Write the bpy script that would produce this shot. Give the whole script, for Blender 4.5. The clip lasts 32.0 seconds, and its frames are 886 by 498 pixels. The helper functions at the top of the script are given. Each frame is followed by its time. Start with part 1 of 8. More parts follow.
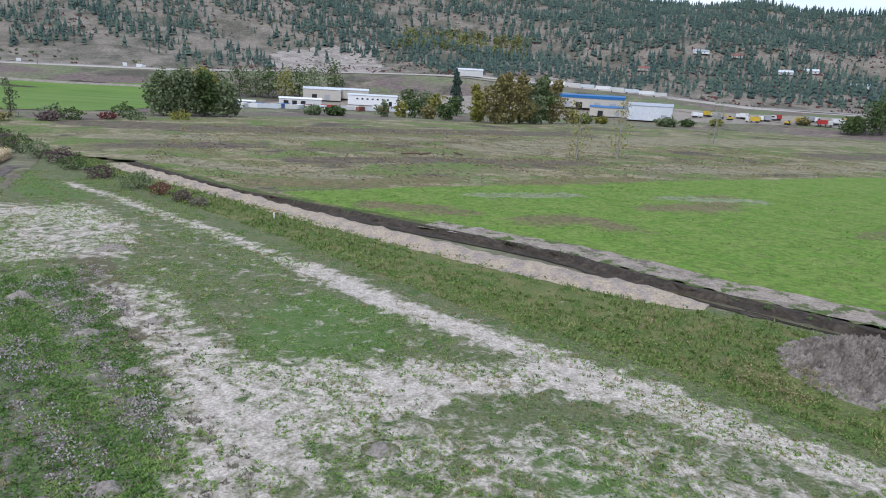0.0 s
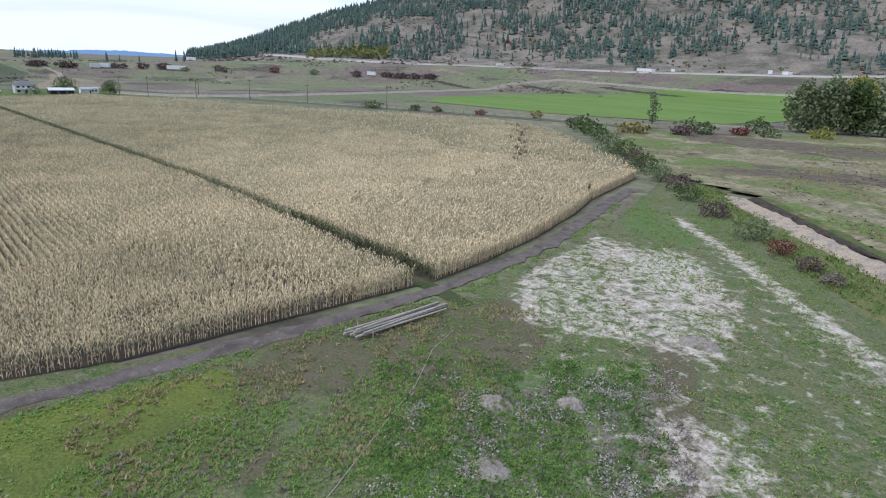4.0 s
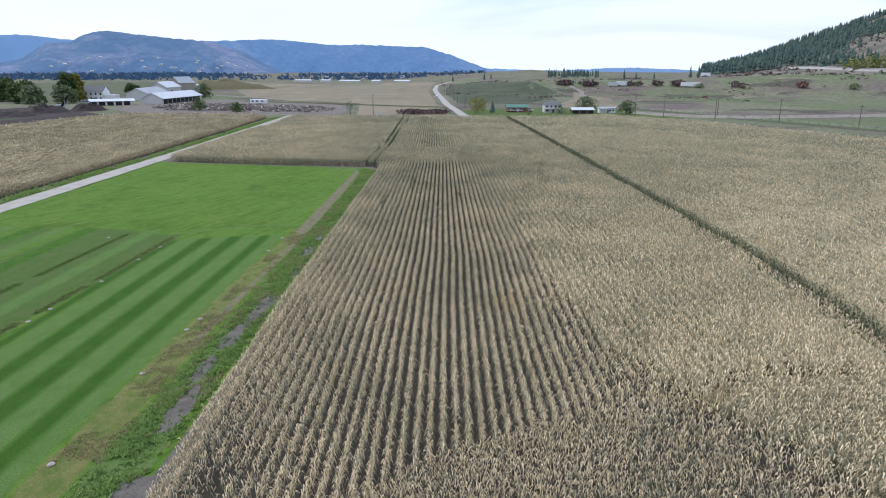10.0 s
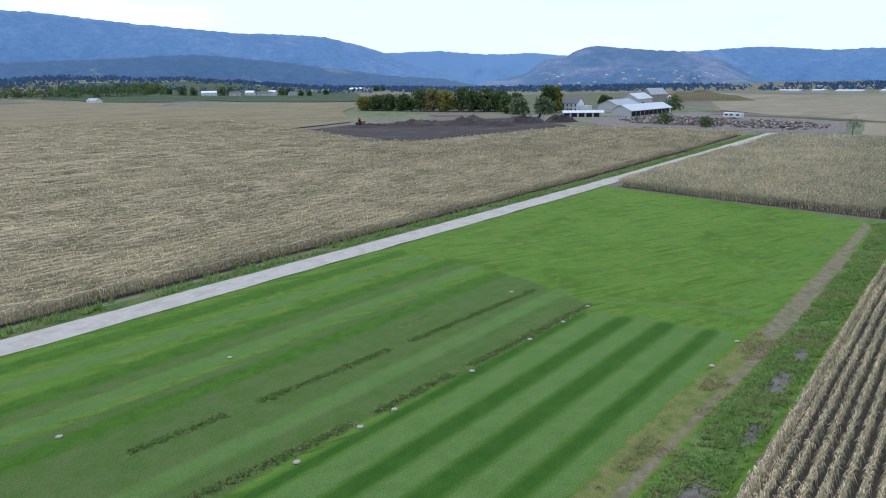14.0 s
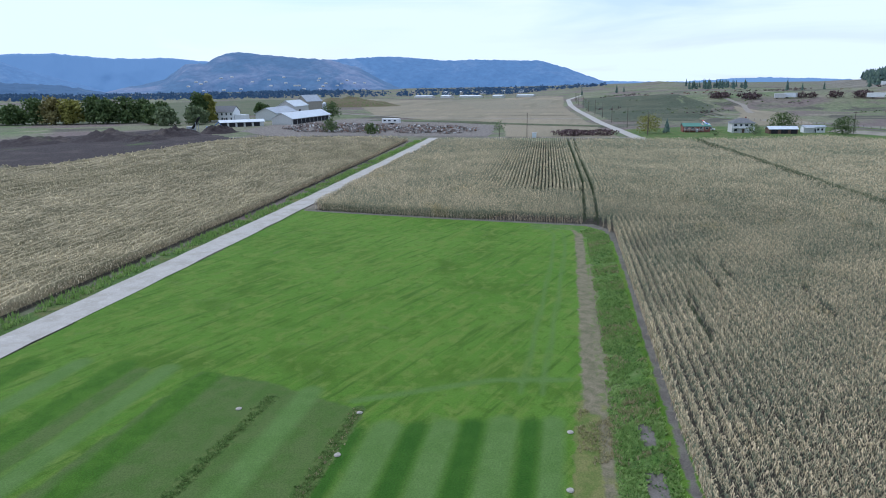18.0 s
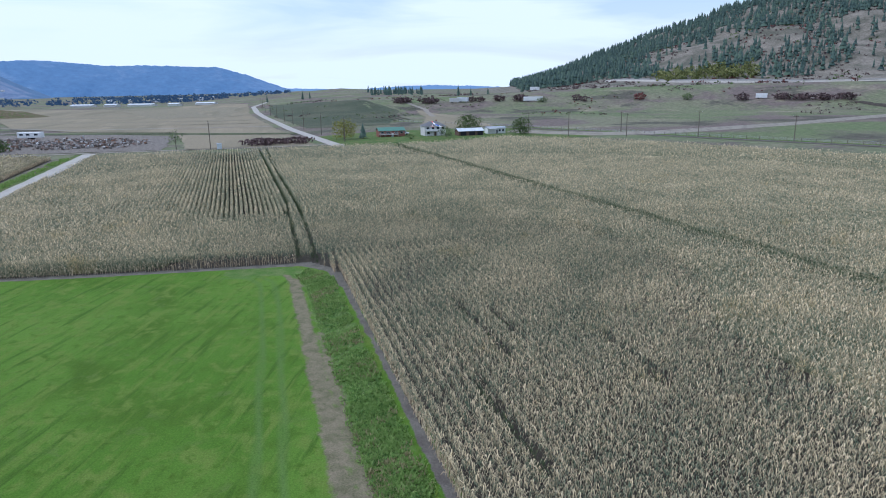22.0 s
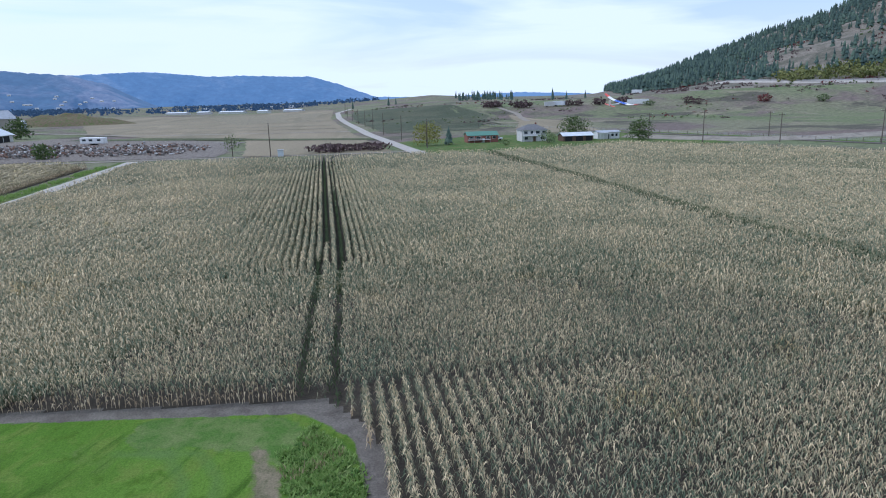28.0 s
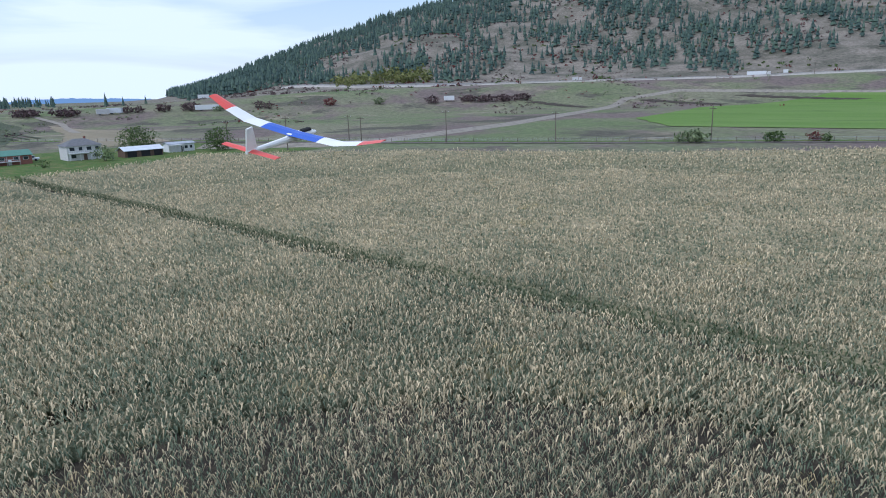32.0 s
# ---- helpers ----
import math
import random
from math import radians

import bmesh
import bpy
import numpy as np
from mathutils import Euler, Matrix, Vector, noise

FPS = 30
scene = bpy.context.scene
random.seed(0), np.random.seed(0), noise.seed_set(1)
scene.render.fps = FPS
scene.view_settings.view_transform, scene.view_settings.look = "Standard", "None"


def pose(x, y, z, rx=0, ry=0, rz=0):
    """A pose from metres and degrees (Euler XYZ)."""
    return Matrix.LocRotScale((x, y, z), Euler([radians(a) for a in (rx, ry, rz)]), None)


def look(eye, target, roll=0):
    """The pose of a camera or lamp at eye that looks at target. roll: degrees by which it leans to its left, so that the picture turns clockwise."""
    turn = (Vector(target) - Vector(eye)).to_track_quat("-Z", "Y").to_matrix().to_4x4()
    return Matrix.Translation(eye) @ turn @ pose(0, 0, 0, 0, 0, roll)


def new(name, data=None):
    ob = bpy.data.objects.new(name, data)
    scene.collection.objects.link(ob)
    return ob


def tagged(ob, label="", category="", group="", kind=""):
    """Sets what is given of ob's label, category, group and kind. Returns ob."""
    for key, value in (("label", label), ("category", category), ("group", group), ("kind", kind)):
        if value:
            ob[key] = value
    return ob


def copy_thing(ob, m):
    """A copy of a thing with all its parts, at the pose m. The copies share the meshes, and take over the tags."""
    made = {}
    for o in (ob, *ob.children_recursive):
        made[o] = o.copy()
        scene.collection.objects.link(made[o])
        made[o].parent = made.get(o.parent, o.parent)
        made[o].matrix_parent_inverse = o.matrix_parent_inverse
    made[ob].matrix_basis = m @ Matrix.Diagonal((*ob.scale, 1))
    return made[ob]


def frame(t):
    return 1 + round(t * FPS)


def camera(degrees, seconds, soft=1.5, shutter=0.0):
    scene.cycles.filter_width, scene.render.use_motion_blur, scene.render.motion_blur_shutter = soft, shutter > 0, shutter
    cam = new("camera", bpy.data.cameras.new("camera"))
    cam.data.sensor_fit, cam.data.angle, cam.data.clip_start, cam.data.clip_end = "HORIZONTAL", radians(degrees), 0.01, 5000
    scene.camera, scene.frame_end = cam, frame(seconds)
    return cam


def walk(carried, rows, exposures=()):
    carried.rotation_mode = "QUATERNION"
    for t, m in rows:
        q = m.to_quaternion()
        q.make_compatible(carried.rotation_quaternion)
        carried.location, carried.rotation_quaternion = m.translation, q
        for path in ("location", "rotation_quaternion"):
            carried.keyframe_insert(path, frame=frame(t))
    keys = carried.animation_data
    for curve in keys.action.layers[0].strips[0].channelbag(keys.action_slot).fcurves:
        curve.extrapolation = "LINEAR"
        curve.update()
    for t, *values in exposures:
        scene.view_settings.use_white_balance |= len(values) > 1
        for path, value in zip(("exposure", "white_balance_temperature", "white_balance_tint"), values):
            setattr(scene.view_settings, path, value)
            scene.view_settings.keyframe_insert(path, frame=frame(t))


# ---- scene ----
cam = camera(68.3, 32.0, 1.0)
METRES, EYE, TILT, LEAN, TURN = 208.33, 18.4, 0.0, 0.0, -1.3
ROWS = [
    (0.0, 0.0, 0.0, 0.0, 0.76, -13.94, -3.08),
    (0.5, -0.0008, 0.013, 0.0013, 4.7, -14.1, -3.02),
    (1.0, -0.004, 0.0264, 0.0028, 8.68, -14.26, -2.98),
    (1.5, -0.0086, 0.0404, 0.005, 19.48, -14.78, -2.85),
    (2.0, -0.0134, 0.0545, 0.0072, 26.15, -15.04, -2.7),
    (2.5, -0.0213, 0.067, 0.0084, 30.15, -15.17, -2.66),
    (3.0, -0.0298, 0.0785, 0.0093, 37.3, -15.44, -2.48),
    (3.5, -0.0392, 0.0885, 0.01, 42.93, -15.6, -2.25),
    (4.0, -0.0498, 0.0962, 0.0108, 51.72, -15.85, -1.94),
    (4.5, -0.0606, 0.1026, 0.0116, 61.47, -16.07, -1.52),
    (6.5, -0.1106, 0.1152, 0.014, 71.3, -15.88, -0.97),
    (7.0, -0.1243, 0.1164, 0.014, 71.93, -15.77, -0.92),
    (7.5, -0.1383, 0.1166, 0.0139, 76.5, -15.73, -0.74),
    (8.0, -0.1522, 0.1177, 0.014, 83.5, -15.73, -0.5),
    (8.5, -0.1662, 0.1175, 0.0143, 85.33, -15.66, -0.4),
    (9.0, -0.1814, 0.116, 0.0145, 86.42, -15.58, -0.37),
    (9.5, -0.1981, 0.1136, 0.0149, 88.5, -15.48, -0.28),
    (10.0, -0.215, 0.1111, 0.0155, 92.73, -15.43, -0.13),
    (10.5, -0.2338, 0.1076, 0.016, 94.56, -15.34, -0.05),
    (11.0, -0.2532, 0.1029, 0.0165, 95.91, -15.25, -0.01),
    (11.5, -0.2727, 0.0976, 0.0169, 99.75, -15.15, 0.13),
    (12.0, -0.2908, 0.0922, 0.0171, 104.35, -15.06, 0.23),
    (12.5, -0.307, 0.0864, 0.017, 108.23, -14.93, 0.36),
    (13.0, -0.3208, 0.0795, 0.017, 115.77, -14.8, 0.5),
    (13.5, -0.3335, 0.0738, 0.0165, 130.49, -14.53, 0.78),
    (15.5, -0.3702, 0.0408, 0.0167, 132.42, -14.15, 0.93),
    (16.0, -0.3793, 0.0303, 0.0168, 129.19, -14.11, 0.92),
    (16.5, -0.3892, 0.0198, 0.017, 122.54, -14.14, 0.98),
    (17.0, -0.3996, 0.0091, 0.0171, 116.19, -14.15, 0.95),
    (17.5, -0.4112, -0.0003, 0.0172, 110.55, -14.15, 0.9),
    (18.0, -0.4239, -0.0084, 0.0172, 102.09, -14.2, 0.87),
    (18.5, -0.4376, -0.0155, 0.0171, 91.82, -14.26, 0.79),
    (19.0, -0.4526, -0.021, 0.017, 83.59, -14.3, 0.77),
    (19.5, -0.4679, -0.0243, 0.0169, 80.99, -14.25, 0.78),
    (20.0, -0.4836, -0.0249, 0.0158, 79.93, -14.18, 0.82),
    (20.5, -0.5001, -0.0242, 0.0143, 78.65, -14.12, 0.85),
    (21.0, -0.5168, -0.0221, 0.0128, 77.58, -14.08, 0.87),
    (21.5, -0.5339, -0.019, 0.0108, 76.27, -14.03, 0.91),
    (22.0, -0.5512, -0.0149, 0.0089, 75.61, -13.98, 0.95),
    (22.5, -0.5688, -0.0101, 0.0072, 75.96, -13.9, 0.98),
    (23.0, -0.5872, -0.0047, 0.0058, 79.07, -13.77, 1.02),
    (23.5, -0.6067, 0.0012, 0.0044, 83.24, -13.61, 1.04),
    (24.0, -0.6264, 0.006, 0.0033, 88.21, -13.47, 1.05),
    (24.5, -0.6463, 0.0099, 0.0016, 92.68, -13.33, 1.07),
    (25.0, -0.6658, 0.0128, -0.0007, 96.55, -13.2, 1.07),
    (25.5, -0.6834, 0.0146, -0.0033, 98.61, -13.1, 1.1),
    (27.5, -0.7407, 0.0145, -0.0092, 93.14, -12.96, 1.24),
    (28.0, -0.7582, 0.0135, -0.0094, 83.06, -13.16, 1.43),
    (28.5, -0.7767, 0.0137, -0.0096, 72.34, -13.39, 1.55),
    (29.0, -0.7959, 0.0161, -0.0098, 65.11, -13.55, 1.63),
    (29.5, -0.8151, 0.0214, -0.0096, 62.32, -13.59, 1.68),
    (30.0, -0.8335, 0.0294, -0.0092, 60.09, -13.59, 1.72),
    (30.5, -0.8505, 0.0385, -0.009, 53.78, -13.75, 1.8),
    (31.0, -0.864, 0.0459, -0.0091, 48.9, -13.86, 1.8),
    (31.5, -0.8719, 0.0515, -0.0096, 47.83, -13.83, 1.79),
    (32.0, -0.8755, 0.0551, -0.0098, 47.16, -13.78, 1.79),
]
walk(cam, [(t, pose(0, 0, EYE, TILT, LEAN, TURN) @ pose(METRES * x, METRES * y, METRES * z, 90 + pitch, roll, yaw)) for t, x, y, z, yaw, pitch, roll in ROWS],
     [(0.0, 0.3, 6000, 17), (9.0, 0.3, 6000, 17), (16.0, 0.22, 5650, 13), (25.0, 0.15, 5500, 16), (32.0, 0.15, 5600, 15)])

# ---- world and light: a bright overcast sky ----
SUN_EL, SUN_ROT = radians(48), radians(200)
world = bpy.data.worlds.new("overcast_sky")
scene.world = world
world.use_nodes = True
wn, wl = world.node_tree.nodes, world.node_tree.links
wbg = wn["Background"]
sky = wn.new("ShaderNodeTexSky")
sky.sky_type, sky.sun_disc = "NISHITA", False
sky.sun_elevation, sky.sun_rotation = SUN_EL, SUN_ROT
sky_gain = wn.new("ShaderNodeVectorMath")
sky_gain.operation = "SCALE"
sky_gain.inputs["Scale"].default_value = 0.13
wl.new(sky.outputs[0], sky_gain.inputs[0])
wco = wn.new("ShaderNodeTexCoord")
wmap = wn.new("ShaderNodeMapping")
wmap.inputs["Scale"].default_value = (1.0, 1.0, 7.0)
wl.new(wco.outputs["Generated"], wmap.inputs[0])
wno = wn.new("ShaderNodeTexNoise")
wno.inputs["Scale"].default_value, wno.inputs["Detail"].default_value, wno.inputs["Distortion"].default_value = 2.2, 7, 0.6
wl.new(wmap.outputs[0], wno.inputs["Vector"])
wramp = wn.new("ShaderNodeValToRGB")
wramp.color_ramp.elements[0].position, wramp.color_ramp.elements[0].color = 0.38, (0.30, 0.30, 0.30, 1)
wramp.color_ramp.elements[1].position, wramp.color_ramp.elements[1].color = 0.56, (0.99, 0.99, 0.99, 1)
wl.new(wno.outputs[0], wramp.inputs[0])
wmix = wn.new("ShaderNodeMix")
wmix.data_type = "RGBA"
wl.new(wramp.outputs[0], wmix.inputs["Factor"])
wl.new(sky_gain.outputs[0], wmix.inputs["A"])
wmix.inputs["B"].default_value = (0.785, 0.872, 0.95, 1)
wl.new(wmix.outputs["Result"], wbg.inputs["Color"])
wbg.inputs["Strength"].default_value = 1.0
sun = new("sun", bpy.data.lights.new("sun", "SUN"))
sun.data.energy, sun.data.angle, sun.data.color = 1.5, radians(12), (1.0, 0.96, 0.9)
sun.matrix_world = look((60 * math.sin(SUN_ROT), 60 * math.cos(SUN_ROT), 75), (0, 0, 0))


# ---- materials ----
def nodes_of(name, rough=0.9):
    m = bpy.data.materials.new(name)
    m.use_nodes = True
    n, l = m.node_tree.nodes, m.node_tree.links
    b = n["Principled BSDF"]
    b.inputs["Roughness"].default_value = rough
    b.inputs["Specular IOR Level"].default_value = 0.25
    return m, n, l, b


def noise_node(n, l, co, scale, detail=4, distort=0.0, rough=0.6):
    t = n.new("ShaderNodeTexNoise")
    t.inputs["Scale"].default_value, t.inputs["Detail"].default_value = scale, detail
    t.inputs["Distortion"].default_value, t.inputs["Roughness"].default_value = distort, rough
    l.new(co, t.inputs["Vector"])
    return t.outputs[0]


def ramp_node(n, l, fac, stops):
    r = n.new("ShaderNodeValToRGB")
    e = r.color_ramp.elements
    e[0].position, e[0].color = stops[0][0], (*stops[0][1], 1)
    e[1].position, e[1].color = stops[-1][0], (*stops[-1][1], 1)
    for p, c in stops[1:-1]:
        k = e.new(p)
        k.color = (*c, 1)
    l.new(fac, r.inputs[0])
    return r.outputs[0]


def mix_node(n, l, fac, a, b, blend="MIX"):
    m = n.new("ShaderNodeMix")
    m.data_type, m.blend_type = "RGBA", blend
    for sock, v in ((m.inputs["Factor"], fac), (m.inputs["A"], a), (m.inputs["B"], b)):
        if isinstance(v, (int, float)):
            sock.default_value = v
        elif isinstance(v, tuple):
            sock.default_value = (*v, 1)
        else:
            l.new(v, sock)
    return m.outputs["Result"]


def bump_node(n, l, b, height, strength, distance):
    k = n.new("ShaderNodeBump")
    k.inputs["Strength"].default_value, k.inputs["Distance"].default_value = strength, distance
    l.new(height, k.inputs["Height"])
    l.new(k.outputs[0], b.inputs["Normal"])


def soil(name, base, layers=(), grain=(6.0, 0.35), bump=(0.6, 0.08), rough=0.95, squash=None):
    """Ground: base colour, then patches (colour, noise scale, from, to, detail), then grain; at world size."""
    m, n, l, b = nodes_of(name, rough)
    co = n.new("ShaderNodeNewGeometry").outputs["Position"]
    if squash:
        mp = n.new("ShaderNodeMapping")
        mp.inputs["Scale"].default_value = squash
        l.new(co, mp.inputs[0])
        wide = mp.outputs[0]
    else:
        wide = co
    col = base
    for k, (c, scale, lo, hi, det) in enumerate(layers):
        f = noise_node(n, l, wide, scale, det, 0.4)
        off = n.new("ShaderNodeMapRange")
        off.inputs["From Min"].default_value, off.inputs["From Max"].default_value = lo, hi
        l.new(f, off.inputs["Value"])
        col = mix_node(n, l, off.outputs[0], col, c)
    g = noise_node(n, l, co, grain[0], 5, 0.2, 0.7)
    gr = ramp_node(n, l, g, [(0.3, (1 - grain[1],) * 3), (0.7, (1 + grain[1],) * 3)])
    col = mix_node(n, l, 1.0, col, gr, "MULTIPLY")
    l.new(col, b.inputs["Base Color"])
    bump_node(n, l, b, g, bump[0], bump[1])
    return m


def paint(name, color, rough=0.6, metal=0.0, wear=0.12, scale=3.0):
    """A painted, sawn or cast surface with faint stains and grain."""
    m, n, l, b = nodes_of(name, rough)
    co = n.new("ShaderNodeTexCoord").outputs["Object"]
    f = noise_node(n, l, co, scale, 5, 0.3)
    g = noise_node(n, l, co, scale * 14, 3)
    c = mix_node(n, l, 1.0, color, ramp_node(n, l, f, [(0.3, (1 - wear,) * 3), (0.7, (1 + wear * 0.5,) * 3)]), "MULTIPLY")
    c = mix_node(n, l, 1.0, c, ramp_node(n, l, g, [(0.2, (1 - wear * 0.6,) * 3), (0.8, (1.03,) * 3)]), "MULTIPLY")
    l.new(c, b.inputs["Base Color"])
    b.inputs["Metallic"].default_value = metal
    bump_node(n, l, b, g, 0.15, 0.01)
    return m


def leafy(name, stops, rough=0.75, patch=0.02, spread=0.5, thin=0.15):
    """Leaves: each island takes its own shade, drifting with broad patches over the land."""
    m, n, l, b = nodes_of(name, rough)
    geo = n.new("ShaderNodeNewGeometry")
    f = noise_node(n, l, geo.outputs["Position"], patch, 3)
    mixv = n.new("ShaderNodeMath")
    mixv.operation = "MULTIPLY_ADD"
    l.new(geo.outputs["Random Per Island"], mixv.inputs[0])
    mixv.inputs[1].default_value = spread
    sh = n.new("ShaderNodeMapRange")
    sh.inputs["From Min"].default_value, sh.inputs["From Max"].default_value = 0.3, 0.7
    sh.inputs["To Max"].default_value = 1 - spread
    l.new(f, sh.inputs["Value"])
    l.new(sh.outputs[0], mixv.inputs[2])
    col = ramp_node(n, l, mixv.outputs[0], stops)
    l.new(col, b.inputs["Base Color"])
    if thin:
        tr = n.new("ShaderNodeBsdfTranslucent")
        l.new(col, tr.inputs["Color"])
        mx = n.new("ShaderNodeMixShader")
        mx.inputs[0].default_value = thin
        l.new(b.outputs[0], mx.inputs[1])
        l.new(tr.outputs[0], mx.inputs[2])
        l.new(mx.outputs[0], n["Material Output"].inputs["Surface"])
    return m


# land
M_CROP = soil("green_crop_field", (0.10, 0.185, 0.03), [((0.125, 0.205, 0.045), 0.02, 0.4, 0.6, 3), ((0.078, 0.145, 0.025), 0.06, 0.55, 0.7, 4)], (1.5, 0.2), (0.4, 0.1), squash=(0.3, 1.6, 1))
M_ROUGH = soil("rough_grass", (0.070, 0.128, 0.026), [((0.141, 0.147, 0.051), 0.25, 0.45, 0.62, 5), ((0.038, 0.083, 0.017), 0.5, 0.52, 0.68, 5)], (3.5, 0.4), (1.0, 0.2))
M_LANE = soil("weedy_lane", (0.05, 0.075, 0.025), [((0.09, 0.08, 0.05), 0.4, 0.5, 0.62, 5)], (4.5, 0.4), (1.0, 0.15))
M_DULL = soil("dull_green_pasture", (0.095, 0.105, 0.055), [((0.075, 0.095, 0.045), 0.02, 0.45, 0.6, 5), ((0.14, 0.13, 0.085), 0.05, 0.55, 0.68, 5)], (0.8, 0.3), (0.6, 0.2))
M_FARCORN = soil("far_ripe_corn", (0.205, 0.17, 0.095), [((0.15, 0.13, 0.07), 0.03, 0.45, 0.62, 6)], (0.8, 0.35), (1.0, 0.5))
M_MOUND = soil("grey_soil_mound", (0.27, 0.245, 0.215), [((0.12, 0.135, 0.06), 0.8, 0.5, 0.6, 7)], (4.0, 0.4), (1.0, 0.15))
M_GRAVEL = soil("pale_gravel", (0.40, 0.375, 0.34), [((0.33, 0.31, 0.27), 0.4, 0.45, 0.65, 5), ((0.46, 0.44, 0.40), 1.2, 0.55, 0.7, 4)], (14.0, 0.22), (0.5, 0.03))
M_SOIL = soil("bare_grey_soil", (0.135, 0.118, 0.106), [((0.08, 0.068, 0.062), 0.5, 0.45, 0.65, 5), ((0.18, 0.16, 0.145), 1.1, 0.56, 0.7, 4)], (7.0, 0.3), (0.9, 0.08))
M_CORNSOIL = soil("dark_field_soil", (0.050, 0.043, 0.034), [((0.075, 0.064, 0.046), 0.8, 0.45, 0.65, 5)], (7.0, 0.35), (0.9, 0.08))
M_STUBBLE = soil("brown_dead_grass", (0.243, 0.211, 0.147), [((0.173, 0.154, 0.109), 0.5, 0.45, 0.62, 5), ((0.115, 0.154, 0.045), 0.35, 0.57, 0.7, 5)], (6.0, 0.3), (0.9, 0.08))
M_REED = soil("tall_bank_grass", (0.096, 0.128, 0.036), [((0.192, 0.173, 0.077), 0.35, 0.5, 0.62, 6), ((0.058, 0.109, 0.023), 0.5, 0.5, 0.65, 5)], (3.5, 0.4), (1.0, 0.3))
M_DRYWEED = soil("dry_brown_weeds", (0.134, 0.109, 0.064), [((0.083, 0.115, 0.032), 0.4, 0.5, 0.62, 6), ((0.192, 0.154, 0.102), 0.7, 0.55, 0.66, 5)], (3.5, 0.4), (1.0, 0.2))
M_FARBANK = soil("trampled_bank_soil", (0.33, 0.285, 0.235), [((0.23, 0.20, 0.17), 0.5, 0.46, 0.62, 6), ((0.40, 0.36, 0.31), 0.9, 0.55, 0.68, 6), ((0.16, 0.135, 0.11), 0.35, 0.56, 0.62, 8), ((0.09, 0.13, 0.038), 0.4, 0.54, 0.59, 8)], (4.0, 0.45), (1.0, 0.2))
M_CLOD = soil("turned_clods", (0.29, 0.255, 0.22), [((0.18, 0.157, 0.135), 0.8, 0.45, 0.6, 7), ((0.40, 0.36, 0.31), 1.4, 0.56, 0.68, 7)], (5.0, 0.5), (1.0, 0.25))
M_DITCHGRASS = soil("dull_ditch_grass", (0.085, 0.10, 0.048), [((0.055, 0.07, 0.032), 0.12, 0.45, 0.6, 6), ((0.14, 0.13, 0.08), 0.25, 0.55, 0.66, 6)], (1.5, 0.4), (0.9, 0.3))
M_DITCH = soil("cut_dark_earth", (0.052, 0.043, 0.034), [((0.085, 0.07, 0.052), 0.7, 0.48, 0.64, 5)], (2.5, 0.5), (1.0, 0.3))
M_EARTH = soil("turned_grey_earth", (0.225, 0.20, 0.175), [((0.12, 0.105, 0.09), 0.9, 0.45, 0.6, 6)], (2.5, 0.45), (1.0, 0.25))
M_COMPOST = soil("dark_compost", (0.040, 0.031, 0.031), [((0.07, 0.056, 0.05), 0.07, 0.5, 0.64, 6), ((0.06, 0.085, 0.03), 0.05, 0.6, 0.68, 6)], (1.0, 0.45), (1.0, 0.4))
M_STRAWFIELD = soil("harvested_field", (0.235, 0.20, 0.135), [((0.18, 0.16, 0.105), 0.012, 0.45, 0.6, 4), ((0.28, 0.235, 0.16), 0.04, 0.54, 0.7, 4)], (1.0, 0.22), (0.5, 0.2), squash=(0.25, 1.8, 1))
M_ORCHARD = soil("dark_orchard_rows", (0.030, 0.055, 0.022), [((0.05, 0.085, 0.03), 0.06, 0.45, 0.65, 4)], (0.7, 0.4), (1.0, 0.6))
M_VINES = soil("low_green_vines", (0.062, 0.078, 0.046), [((0.095, 0.10, 0.062), 0.03, 0.45, 0.6, 6)], (0.7, 0.4), (1.0, 0.4))
M_ASPHALT = soil("worn_asphalt", (0.22, 0.215, 0.205), [((0.17, 0.165, 0.16), 0.3, 0.45, 0.65, 4)], (5.0, 0.15), (0.3, 0.02))
M_DIRTROAD = soil("farm_dirt_road", (0.27, 0.245, 0.205), [((0.20, 0.18, 0.15), 0.3, 0.45, 0.65, 4)], (5.0, 0.2), (0.4, 0.04))
M_ROCK = soil("pale_quarry_rock", (0.33, 0.30, 0.265), [((0.20, 0.18, 0.155), 0.05, 0.45, 0.62, 6), ((0.42, 0.39, 0.35), 0.12, 0.55, 0.68, 5)], (0.6, 0.35), (1.0, 0.8))


